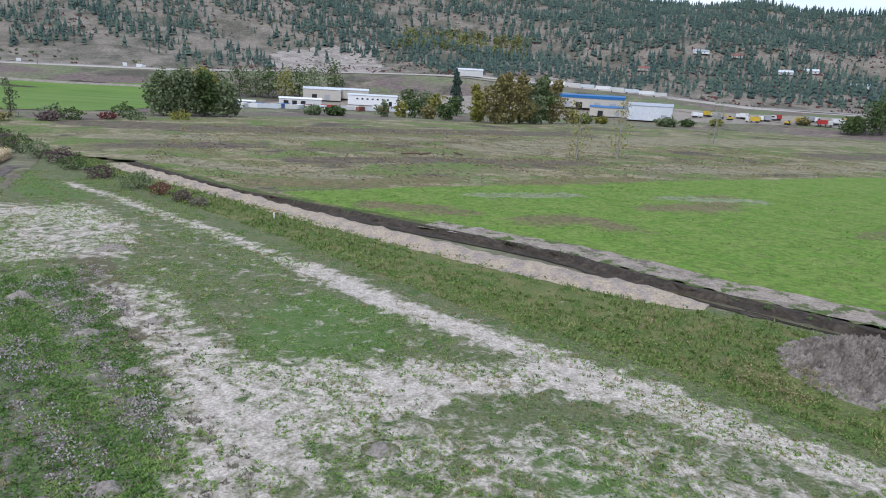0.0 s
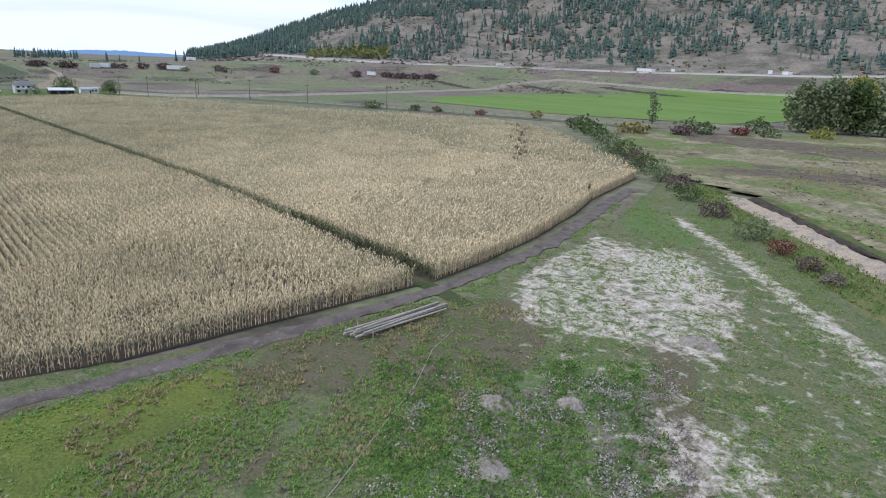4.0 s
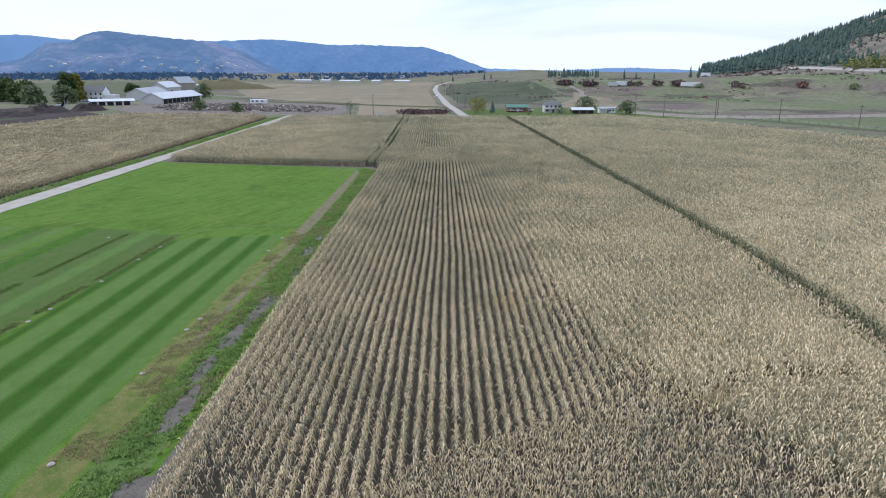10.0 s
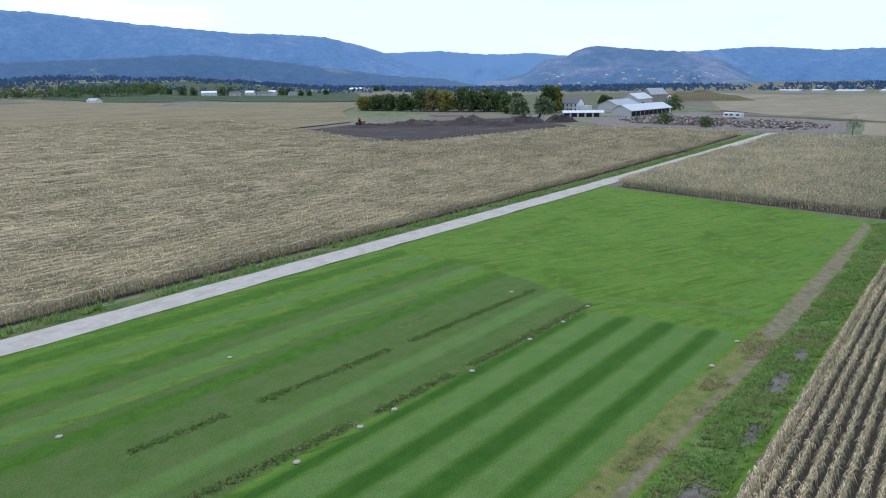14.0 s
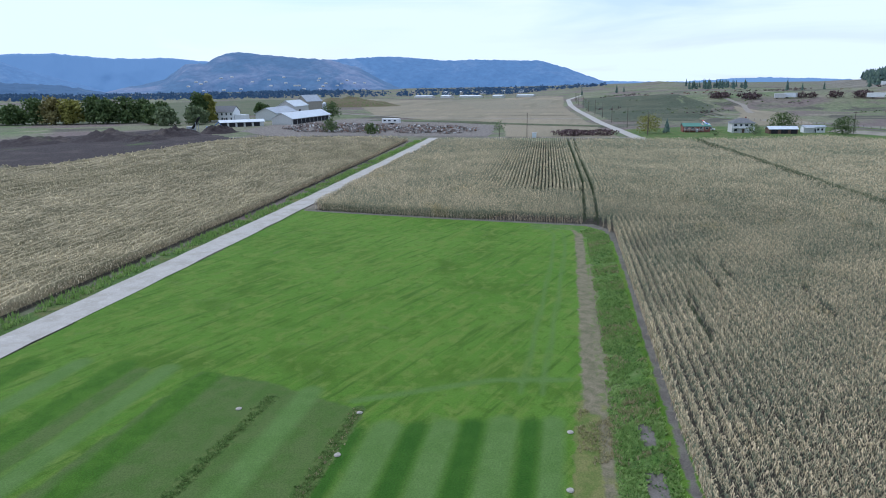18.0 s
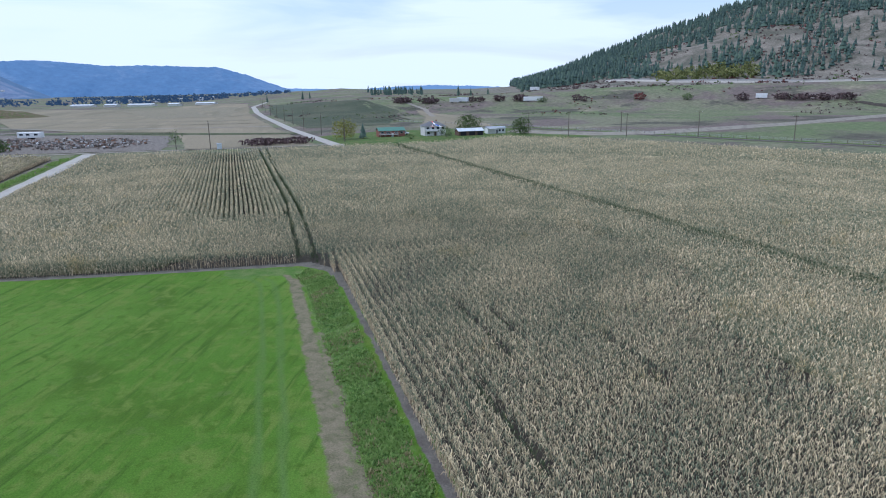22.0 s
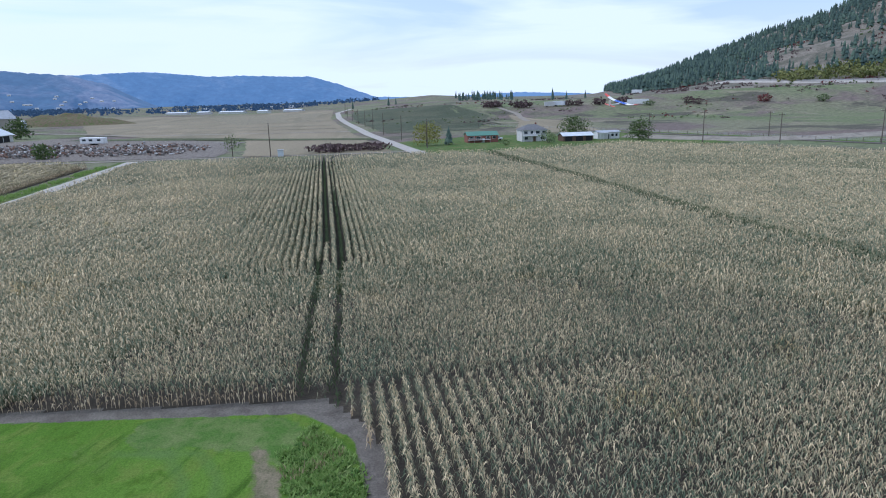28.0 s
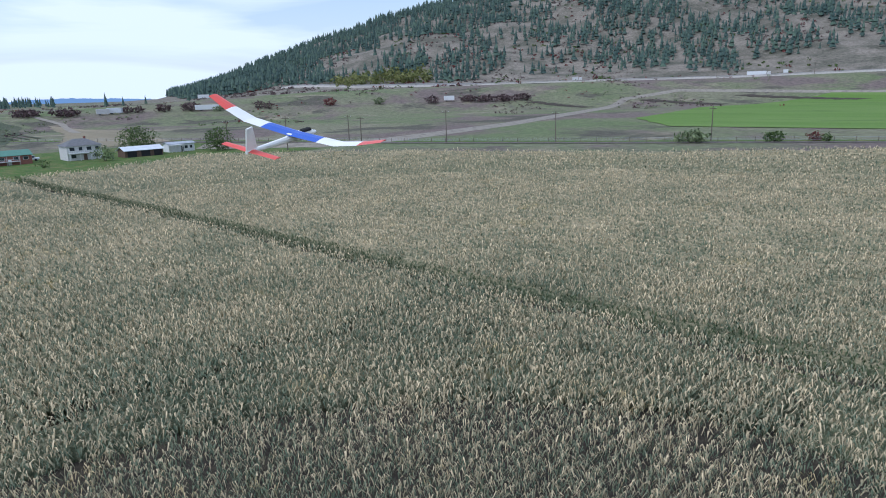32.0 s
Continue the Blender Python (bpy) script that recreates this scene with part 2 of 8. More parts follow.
def masked(name, base, layers, zones, grain=(4.0, 0.38), bump=(0.9, 0.12), streaks=()):
    """Ground whose zones are painted on the mesh as plain masks and break up along their borders.
    zones: (mask, colour, second colour, noise scale of the border, strength of the break-up, noise scale inside)."""
    m, n, l, b = nodes_of(name, 0.95)
    co = n.new("ShaderNodeNewGeometry").outputs["Position"]
    col = base
    for c, scale, lo, hi, det in layers:
        mr = n.new("ShaderNodeMapRange")
        mr.inputs["From Min"].default_value, mr.inputs["From Max"].default_value = lo, hi
        l.new(noise_node(n, l, co, scale, det, 0.4), mr.inputs["Value"])
        col = mix_node(n, l, mr.outputs[0], col, c)
    for c, turn, scale, lo, hi in streaks:
        mp = n.new("ShaderNodeMapping")
        mp.vector_type = "TEXTURE"
        mp.inputs["Rotation"].default_value, mp.inputs["Scale"].default_value = (0, 0, turn), (7.1, 0.67, 1)
        l.new(co, mp.inputs["Vector"])
        mr = n.new("ShaderNodeMapRange")
        mr.inputs["From Min"].default_value, mr.inputs["From Max"].default_value = lo, hi
        l.new(noise_node(n, l, mp.outputs[0], scale, 7, 0.2), mr.inputs["Value"])
        col = mix_node(n, l, mr.outputs[0], col, c)
    for mask, c1, c2, scale, power, inner, *rest in zones:
        soft = rest[0] if rest else 0.08
        at = n.new("ShaderNodeAttribute")
        at.attribute_name = mask
        ma = n.new("ShaderNodeMath")
        ma.operation = "MULTIPLY_ADD"
        l.new(noise_node(n, l, co, scale, 10, 0.5, 0.68), ma.inputs[0])
        ma.inputs[1].default_value = power
        l.new(at.outputs["Fac"], ma.inputs[2])
        mr = n.new("ShaderNodeMapRange")
        mr.inputs["From Min"].default_value, mr.inputs["From Max"].default_value = 0.5 + power * 0.5 - soft, 0.5 + power * 0.5 + soft
        l.new(ma.outputs[0], mr.inputs["Value"])
        inn = ramp_node(n, l, noise_node(n, l, co, inner, 6, 0.4), [(0.4, c1), (0.62, c2)])
        col = mix_node(n, l, mr.outputs[0], col, inn)
    g = noise_node(n, l, co, grain[0], 6, 0.2, 0.72)
    col = mix_node(n, l, 1.0, col, ramp_node(n, l, g, [(0.3, (1 - grain[1],) * 3), (0.7, (1 + grain[1],) * 3)]), "MULTIPLY")
    l.new(col, b.inputs["Base Color"])
    bump_node(n, l, b, g, *bump)
    return m


M_YARDMIX = masked("weedy_sandy_yard", (0.118, 0.138, 0.064), [((0.13, 0.145, 0.065), 0.3, 0.45, 0.6, 7), ((0.065, 0.115, 0.03), 0.55, 0.53, 0.62, 7), ((0.20, 0.185, 0.145), 0.75, 0.60, 0.66, 8), ((0.065, 0.10, 0.033), 2.0, 0.54, 0.64, 8), ((0.19, 0.175, 0.125), 3.2, 0.58, 0.68, 6)],
                   [("lush", (0.075, 0.14, 0.034), (0.115, 0.16, 0.058), 0.6, 1.6, 1.4, 0.3), ("dry", (0.125, 0.108, 0.07), (0.085, 0.10, 0.042), 0.5, 0.9, 0.7), ("gold", (0.13, 0.165, 0.03), (0.085, 0.115, 0.03), 0.2, 0.8, 0.15),
                    ("reed", (0.085, 0.13, 0.034), (0.165, 0.16, 0.066), 0.3, 0.7, 0.4), ("grey", (0.20, 0.18, 0.165), (0.125, 0.125, 0.085), 0.9, 2.2, 1.4, 0.15), ("sand", (0.52, 0.475, 0.415), (0.35, 0.315, 0.26), 0.7, 2.5, 1.2, 0.18)], (5.0, 0.55))
M_LAWNMIX = masked("airfield_turf", (0.073, 0.156, 0.017), [((0.096, 0.182, 0.025), 0.05, 0.4, 0.64, 7), ((0.059, 0.117, 0.012), 0.13, 0.5, 0.66, 8), ((0.097, 0.145, 0.035), 0.4, 0.58, 0.72, 7), ((0.117, 0.177, 0.032), 0.5, 0.51, 0.63, 10), ((0.064, 0.126, 0.013), 0.9, 0.54, 0.65, 10)],
                   [("dull", (0.081, 0.120, 0.035), (0.061, 0.112, 0.023), 0.3, 0.3, 0.5, 0.25), ("fresh", (0.039, 0.101, 0.009), (0.056, 0.126, 0.013), 0.75, 0.35, 0.8, 0.3), ("pale", (0.096, 0.164, 0.045), (0.081, 0.147, 0.035), 0.5, 0.25, 0.5, 0.3), ("dark", (0.027, 0.083, 0.008), (0.037, 0.098, 0.011), 0.5, 0.25, 0.5, 0.34),
                    ("rough", (0.095, 0.13, 0.038), (0.05, 0.095, 0.02), 1.2, 0.9, 1.5), ("yellow", (0.165, 0.165, 0.06), (0.095, 0.135, 0.032), 0.8, 1.2, 0.9), ("weeds", (0.070, 0.14, 0.028), (0.13, 0.175, 0.06), 0.9, 1.4, 0.8), ("dead", (0.20, 0.168, 0.115), (0.13, 0.122, 0.072), 0.9, 1.5, 1.0, 0.16), ("bare", (0.165, 0.148, 0.135), (0.115, 0.10, 0.092), 0.9, 1.0, 0.9)], (9.0, 0.34), (0.9, 0.05), [((0.050, 0.106, 0.012), -0.37, 0.9, 0.53, 0.66), ((0.115, 0.175, 0.030), -0.34, 0.7, 0.54, 0.68)])
_b = M_LAWNMIX.node_tree.nodes["Principled BSDF"]
_b.inputs["Specular IOR Level"].default_value = 0.1
_b.inputs["Sheen Weight"].default_value, _b.inputs["Sheen Roughness"].default_value, _b.inputs["Sheen Tint"].default_value = 0.06, 0.5, (0.5, 0.8, 0.2, 1)
M_MARSHMIX = masked("marsh_and_wet_meadow", (0.155, 0.155, 0.072), [((0.26, 0.23, 0.145), 0.06, 0.48, 0.56, 9), ((0.085, 0.07, 0.058), 0.035, 0.53, 0.60, 9), ((0.115, 0.165, 0.045), 0.05, 0.50, 0.57, 9), ((0.165, 0.115, 0.08), 0.13, 0.58, 0.65, 9), ((0.075, 0.08, 0.042), 0.5, 0.55, 0.65, 8)],
                    [("brown", (0.095, 0.075, 0.062), (0.14, 0.125, 0.075), 0.07, 2.0, 0.3), ("pale", (0.25, 0.225, 0.15), (0.16, 0.155, 0.085), 0.08, 2.0, 0.3), ("wet", (0.105, 0.198, 0.026), (0.15, 0.215, 0.046), 0.1, 1.3, 0.3), ("rust", (0.17, 0.135, 0.075), (0.12, 0.13, 0.05), 0.25, 3.0, 0.6, 0.25), ("milk", (0.22, 0.24, 0.155), (0.14, 0.19, 0.07), 0.3, 2.2, 0.5)], (1.3, 0.5), (0.9, 0.25))
M_LANDMIX = masked("dry_valley_grass", (0.169, 0.169, 0.107), [((0.119, 0.153, 0.068), 0.006, 0.42, 0.60, 5), ((0.147, 0.116, 0.104), 0.011, 0.48, 0.57, 8), ((0.226, 0.203, 0.141), 0.03, 0.56, 0.68, 8), ((0.085, 0.081, 0.059), 0.021, 0.56, 0.62, 10), ((0.113, 0.096, 0.081), 0.09, 0.6, 0.68, 6)],
                   [("hill", (0.215, 0.190, 0.156), (0.102, 0.099, 0.075), 0.02, 0.5, 0.03)], (0.35, 0.45), (0.9, 0.6))

# plants


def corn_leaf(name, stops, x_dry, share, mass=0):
    """Corn: each leaf takes its own shade; dry tops and the drier east of the field are paler. Darkening with depth
    also paints the shade between rows.
    """
    m, n, l, b = nodes_of(name, 0.8)
    geo = n.new("ShaderNodeNewGeometry")
    sep = n.new("ShaderNodeSeparateXYZ")
    l.new(geo.outputs["Position"], sep.inputs[0])
    total = None
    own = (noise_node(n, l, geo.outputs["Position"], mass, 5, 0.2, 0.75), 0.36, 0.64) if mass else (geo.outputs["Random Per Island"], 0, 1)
    # the Z term is part pale tops, part painted shade low in the rows
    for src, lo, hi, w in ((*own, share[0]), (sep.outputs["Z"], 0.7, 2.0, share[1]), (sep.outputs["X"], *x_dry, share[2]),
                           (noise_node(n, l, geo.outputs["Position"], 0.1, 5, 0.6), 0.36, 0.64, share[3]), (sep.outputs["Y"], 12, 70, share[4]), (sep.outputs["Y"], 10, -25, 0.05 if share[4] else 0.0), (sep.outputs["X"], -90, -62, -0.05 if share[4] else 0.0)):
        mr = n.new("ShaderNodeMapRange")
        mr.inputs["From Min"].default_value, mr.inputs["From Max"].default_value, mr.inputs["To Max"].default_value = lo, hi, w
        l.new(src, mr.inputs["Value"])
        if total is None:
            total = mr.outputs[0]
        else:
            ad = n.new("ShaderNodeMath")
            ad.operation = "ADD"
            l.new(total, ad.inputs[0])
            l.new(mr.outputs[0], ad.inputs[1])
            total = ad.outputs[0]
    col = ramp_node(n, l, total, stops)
    if share[4]:
        ripe = n.new("ShaderNodeMapRange")
        ripe.inputs["From Min"].default_value, ripe.inputs["From Max"].default_value, ripe.inputs["To Max"].default_value = 0.62, 0.72, 0.7
        l.new(noise_node(n, l, geo.outputs["Position"], 0.16, 4, 0.5), ripe.inputs["Value"])
        col = mix_node(n, l, mix_node(n, l, 1.0, ripe.outputs[0], geo.outputs["Random Per Island"], "MULTIPLY"), col, (0.46, 0.34, 0.12))
    l.new(col, b.inputs["Base Color"])
    tr = n.new("ShaderNodeBsdfTranslucent")
    l.new(col, tr.inputs["Color"])
    mx = n.new("ShaderNodeMixShader")
    mx.inputs[0].default_value = 0.18
    l.new(b.outputs[0], mx.inputs[1])
    l.new(tr.outputs[0], mx.inputs[2])
    l.new(mx.outputs[0], n["Material Output"].inputs["Surface"])
    return m


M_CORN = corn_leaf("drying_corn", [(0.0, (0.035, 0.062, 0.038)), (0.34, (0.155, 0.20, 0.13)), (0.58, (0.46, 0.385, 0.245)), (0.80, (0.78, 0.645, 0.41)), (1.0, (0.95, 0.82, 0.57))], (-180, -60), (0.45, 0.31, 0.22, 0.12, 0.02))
# green plants of lane and gaps, kept dark to paint the lane's shaded face
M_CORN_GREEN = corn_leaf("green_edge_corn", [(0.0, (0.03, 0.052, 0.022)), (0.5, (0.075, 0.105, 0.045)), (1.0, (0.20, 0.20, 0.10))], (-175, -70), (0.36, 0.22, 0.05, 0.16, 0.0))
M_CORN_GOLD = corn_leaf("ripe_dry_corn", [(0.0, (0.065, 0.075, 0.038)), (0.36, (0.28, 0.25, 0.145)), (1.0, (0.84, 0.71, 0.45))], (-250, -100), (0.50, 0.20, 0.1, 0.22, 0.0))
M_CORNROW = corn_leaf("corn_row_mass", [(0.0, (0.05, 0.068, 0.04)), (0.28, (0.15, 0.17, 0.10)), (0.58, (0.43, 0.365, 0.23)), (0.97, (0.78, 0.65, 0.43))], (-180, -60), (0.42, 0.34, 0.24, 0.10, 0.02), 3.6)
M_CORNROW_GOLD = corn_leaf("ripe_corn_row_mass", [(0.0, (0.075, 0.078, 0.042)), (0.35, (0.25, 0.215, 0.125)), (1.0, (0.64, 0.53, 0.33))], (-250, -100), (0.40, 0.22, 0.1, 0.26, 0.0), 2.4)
M_CORN_DRY = leafy("dry_lower_corn_leaves", [(0.0, (0.26, 0.19, 0.12)), (0.5, (0.50, 0.40, 0.26)), (1.0, (0.80, 0.68, 0.47))], 0.85, 0.3, 0.8, 0.15)
# needle colours lightened and blued to paint the haze over the far hill
M_CONIFER = leafy("conifer_needles", [(0.0, (0.036, 0.064, 0.060)), (0.5, (0.060, 0.098, 0.082)), (1.0, (0.095, 0.142, 0.098))], 0.85, 0.01, 0.7, 0)
M_LEAF = leafy("green_leaves", [(0.0, (0.04, 0.072, 0.026)), (0.5, (0.085, 0.13, 0.044)), (1.0, (0.15, 0.20, 0.066))], 0.7, 0.05, 0.8, 0.2)
M_LEAF_GREY = leafy("grey_green_leaves", [(0.0, (0.085, 0.12, 0.062)), (1.0, (0.25, 0.30, 0.15))], 0.7, 0.05, 0.8, 0.2)
M_LEAF_YELLOW = leafy("yellow_green_leaves", [(0.0, (0.12, 0.13, 0.03)), (1.0, (0.36, 0.34, 0.08))], 0.7, 0.05, 0.8, 0.2)
M_LEAF_ASPEN = leafy("turning_aspen_leaves", [(0.0, (0.10, 0.13, 0.045)), (1.0, (0.27, 0.27, 0.095))], 0.7, 0.05, 0.8, 0.2)
M_LEAF_GOLD = leafy("golden_olive_leaves", [(0.0, (0.12, 0.115, 0.045)), (1.0, (0.33, 0.285, 0.11))], 0.7, 0.05, 0.8, 0.2)
M_LEAF_RED = leafy("dark_red_leaves", [(0.0, (0.07, 0.025, 0.028)), (1.0, (0.24, 0.075, 0.065))], 0.7, 0.05, 0.8, 0.2)
M_TWIG = leafy("purple_brown_twigs", [(0.0, (0.06, 0.042, 0.045)), (1.0, (0.17, 0.115, 0.11))], 0.8, 0.05, 0.8, 0.1)
M_DRYBUSH = leafy("dry_grey_brush", [(0.0, (0.11, 0.095, 0.075)), (1.0, (0.29, 0.26, 0.21))], 0.85, 0.05, 0.8, 0.1)
M_TUFT = leafy("green_weed_leaves", [(0.0, (0.13, 0.235, 0.055)), (0.6, (0.23, 0.36, 0.09)), (1.0, (0.36, 0.42, 0.17))], 0.75, 0.25, 0.7, 0.4)
M_WEED = leafy("leafy_weed_green", [(0.0, (0.05, 0.115, 0.022)), (0.6, (0.11, 0.215, 0.05)), (1.0, (0.19, 0.29, 0.085))], 0.7, 0.25, 0.8, 0.25)
M_BANKWEED = leafy("olive_weed_green", [(0.0, (0.085, 0.145, 0.035)), (0.6, (0.17, 0.25, 0.066)), (1.0, (0.31, 0.33, 0.115))], 0.75, 0.2, 0.7, 0.25)
M_GREYWEED = leafy("dead_grey_weed", [(0.0, (0.27, 0.24, 0.23)), (1.0, (0.52, 0.475, 0.45))], 0.9, 0.4, 0.8, 0.2)
M_TUFT_DARK = leafy("dark_grass_blades", [(0.0, (0.075, 0.15, 0.03)), (1.0, (0.19, 0.27, 0.075))], 0.8, 0.25, 0.8, 0.3)
M_TUFT_DRY = leafy("dry_grass_blades", [(0.0, (0.17, 0.17, 0.075)), (0.5, (0.33, 0.29, 0.15)), (1.0, (0.50, 0.42, 0.25))], 0.8, 0.2, 0.7, 0.4)
M_BARK = paint("grey_bark", (0.12, 0.10, 0.08), 0.95, 0, 0.35, 4)
M_BIRCH = paint("pale_bark", (0.36, 0.34, 0.30), 0.9, 0, 0.35, 4)

# made things
M_WHITE = paint("white_paint", (0.76, 0.77, 0.77), 0.55)
M_OFFWHITE = paint("weathered_white_boards", (0.62, 0.62, 0.60), 0.75, 0, 0.2)
M_TIN = paint("grey_roof_sheet", (0.42, 0.45, 0.50), 0.5, 0.2, 0.2, 0.6)
M_TIN_PALE = paint("pale_roof_sheet", (0.62, 0.66, 0.70), 0.5, 0.1, 0.12, 0.6)
M_SHINGLE = paint("grey_shingles", (0.17, 0.175, 0.185), 0.9, 0, 0.25, 1.5)
M_GREENROOF = paint("green_roof_sheet", (0.09, 0.22, 0.17), 0.55, 0, 0.15, 1)
M_BRICKRED = paint("reddish_brown_siding", (0.26, 0.11, 0.085), 0.8, 0, 0.2, 2)
M_BLUE = paint("blue_roof_sheet", (0.03, 0.15, 0.36), 0.5, 0, 0.12, 0.5)
M_RED = paint("red_painted_steel", (0.42, 0.045, 0.04), 0.55, 0, 0.2, 1)
M_CONT_BLUE = paint("faded_blue_steel", (0.10, 0.20, 0.40), 0.6, 0, 0.2, 1)
M_BEIGE = paint("beige_cladding", (0.50, 0.47, 0.41), 0.7, 0, 0.12, 0.7)
M_STEELGREY = paint("grey_cladding", (0.36, 0.38, 0.40), 0.6, 0.1, 0.12, 0.7)
# near-black paints the shade inside open bays; also used on belt and bucket
M_DARK = paint("dark_opening", (0.03, 0.03, 0.035), 0.9, 0, 0.2)
M_WOODPOLE = paint("weathered_pole_wood", (0.17, 0.14, 0.115), 0.9, 0, 0.3, 3)
M_GREYWOOD = paint("silvered_wood", (0.40, 0.37, 0.32), 0.9, 0, 0.3, 3)
M_BROWNWOOD = paint("brown_boards", (0.15, 0.10, 0.075), 0.9, 0, 0.3, 2)
M_ORANGE = paint("orange_machine_paint", (0.55, 0.20, 0.03), 0.55, 0, 0.25, 2)
M_YELLOW = paint("yellow_machine_paint", (0.60, 0.42, 0.04), 0.55, 0, 0.2, 2)
M_RUBBER = paint("black_rubber", (0.02, 0.02, 0.022), 0.85, 0, 0.2)
M_FILM_RED = paint("translucent_red_covering", (0.72, 0.10, 0.08), 0.35, 0, 0.08, 6)
M_FILM_BLUE = paint("blue_covering", (0.03, 0.11, 0.52), 0.35, 0, 0.08, 6)
M_FILM_WHITE = paint("white_covering", (0.82, 0.82, 0.80), 0.35, 0, 0.05, 6)
M_GLASS, _n, _l, _b = nodes_of("window_glass", 0.08)
_b.inputs["Base Color"].default_value = (0.03, 0.04, 0.05, 1)
_b.inputs["Specular IOR Level"].default_value = 0.6
M_SPOIL = soil("pale_ditch_spoil", (0.40, 0.335, 0.25), [((0.30, 0.26, 0.23), 0.6, 0.45, 0.62, 6), ((0.10, 0.13, 0.045), 0.35, 0.64, 0.69, 7)], (4.0, 0.4), (1.0, 0.15))


# ---- building helpers ----
def mesh_of(name, verts, faces, mats, mat_index=None, smooth=False):
    """A mesh from numpy arrays: faces is a list of (k x 3) or (k x 4) index arrays."""
    me = bpy.data.meshes.new(name)
    verts = np.asarray(verts, dtype=np.float32).reshape(-1, 3)
    faces = [np.asarray(f, dtype=np.int32) for f in faces if len(f)]
    loops = np.concatenate([f.ravel() for f in faces])
    sizes = np.concatenate([np.full(len(f), f.shape[1], np.int32) for f in faces])
    starts = np.concatenate(([0], np.cumsum(sizes)[:-1])).astype(np.int32)
    me.vertices.add(len(verts))
    me.vertices.foreach_set("co", verts.ravel())
    me.loops.add(len(loops))
    me.loops.foreach_set("vertex_index", loops)
    me.polygons.add(len(sizes))
    me.polygons.foreach_set("loop_start", starts)
    me.polygons.foreach_set("loop_total", sizes)
    for m in (mats if isinstance(mats, (list, tuple)) else [mats]):
        me.materials.append(m)
    if mat_index is not None:
        me.polygons.foreach_set("material_index", np.asarray(mat_index, np.int32))
    if smooth:
        me.polygons.foreach_set("use_smooth", np.ones(len(sizes), bool))
    me.update(calc_edges=True)
    return me


def thing_np(name, verts, faces, mats, label, category, kind="", group="", mat_index=None, smooth=False):
    return tagged(new(name, mesh_of(name, verts, faces, mats, mat_index, smooth)), label, category, group, kind)


def part(name, bm, material, parent, label="", m=None):
    """One mesh under a thing or a part."""
    me = bpy.data.meshes.new(name)
    bm.to_mesh(me)
    bm.free()
    me.materials.append(material)
    ob = new(name, me)
    ob.parent = parent
    if m is not None:
        ob.matrix_basis = m
    return tagged(ob, label)


def empty(name, m, label, category, group="", kind=""):
    ob = new(name)
    ob.matrix_basis = m
    return tagged(ob, label, category, group, kind)


def box(bm, x0, x1, y0, y1, z0, z1, bevel=0.0):
    r = bmesh.ops.create_cube(bm, size=1.0, matrix=Matrix.LocRotScale(((x0 + x1) / 2, (y0 + y1) / 2, (z0 + z1) / 2), None, (x1 - x0, y1 - y0, z1 - z0)))
    if bevel:
        e = list({e for v in r["verts"] for e in v.link_edges})
        bmesh.ops.bevel(bm, geom=e, offset=bevel, segments=1, affect="EDGES")
    return bm


def boxes(*rows, bevel=0.0):
    bm = bmesh.new()
    for r in rows:
        box(bm, *r, bevel=bevel)
    return bm


def tube(bm, a, b, r0, r1=None, sides=8, caps=True):
    """A round bar from a to b."""
    r1 = r0 if r1 is None else r1
    a, b = Vector(a), Vector(b)
    q = (b - a).to_track_quat("Z", "Y").to_matrix()
    rings = []
    for p, r in ((a, r0), (b, r1)):
        rings.append([bm.verts.new(p + q @ Vector((r * math.cos(2 * math.pi * k / sides), r * math.sin(2 * math.pi * k / sides), 0))) for k in range(sides)])
    for k in range(sides):
        bm.faces.new((rings[0][k], rings[0][(k + 1) % sides], rings[1][(k + 1) % sides], rings[1][k]))
    if caps:
        bm.faces.new(rings[0][::-1])
        bm.faces.new(rings[1])
    return bm


def prism(bm, outline, y0, y1):
    """An outline in x and z, drawn out along y."""
    a = [bm.verts.new((x, y0, z)) for x, z in outline]
    b = [bm.verts.new((x, y1, z)) for x, z in outline]
    bm.faces.new(a[::-1])
    bm.faces.new(b)
    for k in range(len(a)):
        bm.faces.new((a[k], a[(k + 1) % len(a)], b[(k + 1) % len(a)], b[k]))
    bmesh.ops.recalc_face_normals(bm, faces=bm.faces)
    return bm


def inside(px, py, poly):
    """Which points lie in the polygon."""
    poly = np.asarray(poly, float)
    res = np.zeros(len(px), bool)
    x0, y0 = poly[-1]
    for x1, y1 in poly:
        if y0 != y1:
            res ^= ((y1 > py) != (y0 > py)) & (px < (x0 - x1) * (py - y1) / (y0 - y1) + x1)
        x0, y0 = x1, y1
    return res


def line_gap(px, py, line):
    """Distance of points from a broken line."""
    best = np.full(len(px), 1e9)
    for (x0, y0), (x1, y1) in zip(line[:-1], line[1:]):
        dx, dy = x1 - x0, y1 - y0
        t = np.clip(((px - x0) * dx + (py - y0) * dy) / (dx * dx + dy * dy), 0, 1)
        best = np.minimum(best, np.hypot(px - x0 - t * dx, py - y0 - t * dy))
    return best


# ---- the lie of the land, round the middle of the corn ----
CX, CY = -90.0, 30.0
AZ = [-180, -120, -60, -42, -33, -24, -11, 3, 15, 30, 45, 55, 62, 67, 72, 78, 84, 90, 96, 110, 130, 142, 152, 161, 180]
BENCH = [0, 0, 4, 13, 14, 22, 30, 26, 20, 18, 19, 18, 17, 15, 12, 10, 9, 4, 0, 0, 0, 0, 0, 0, 0]
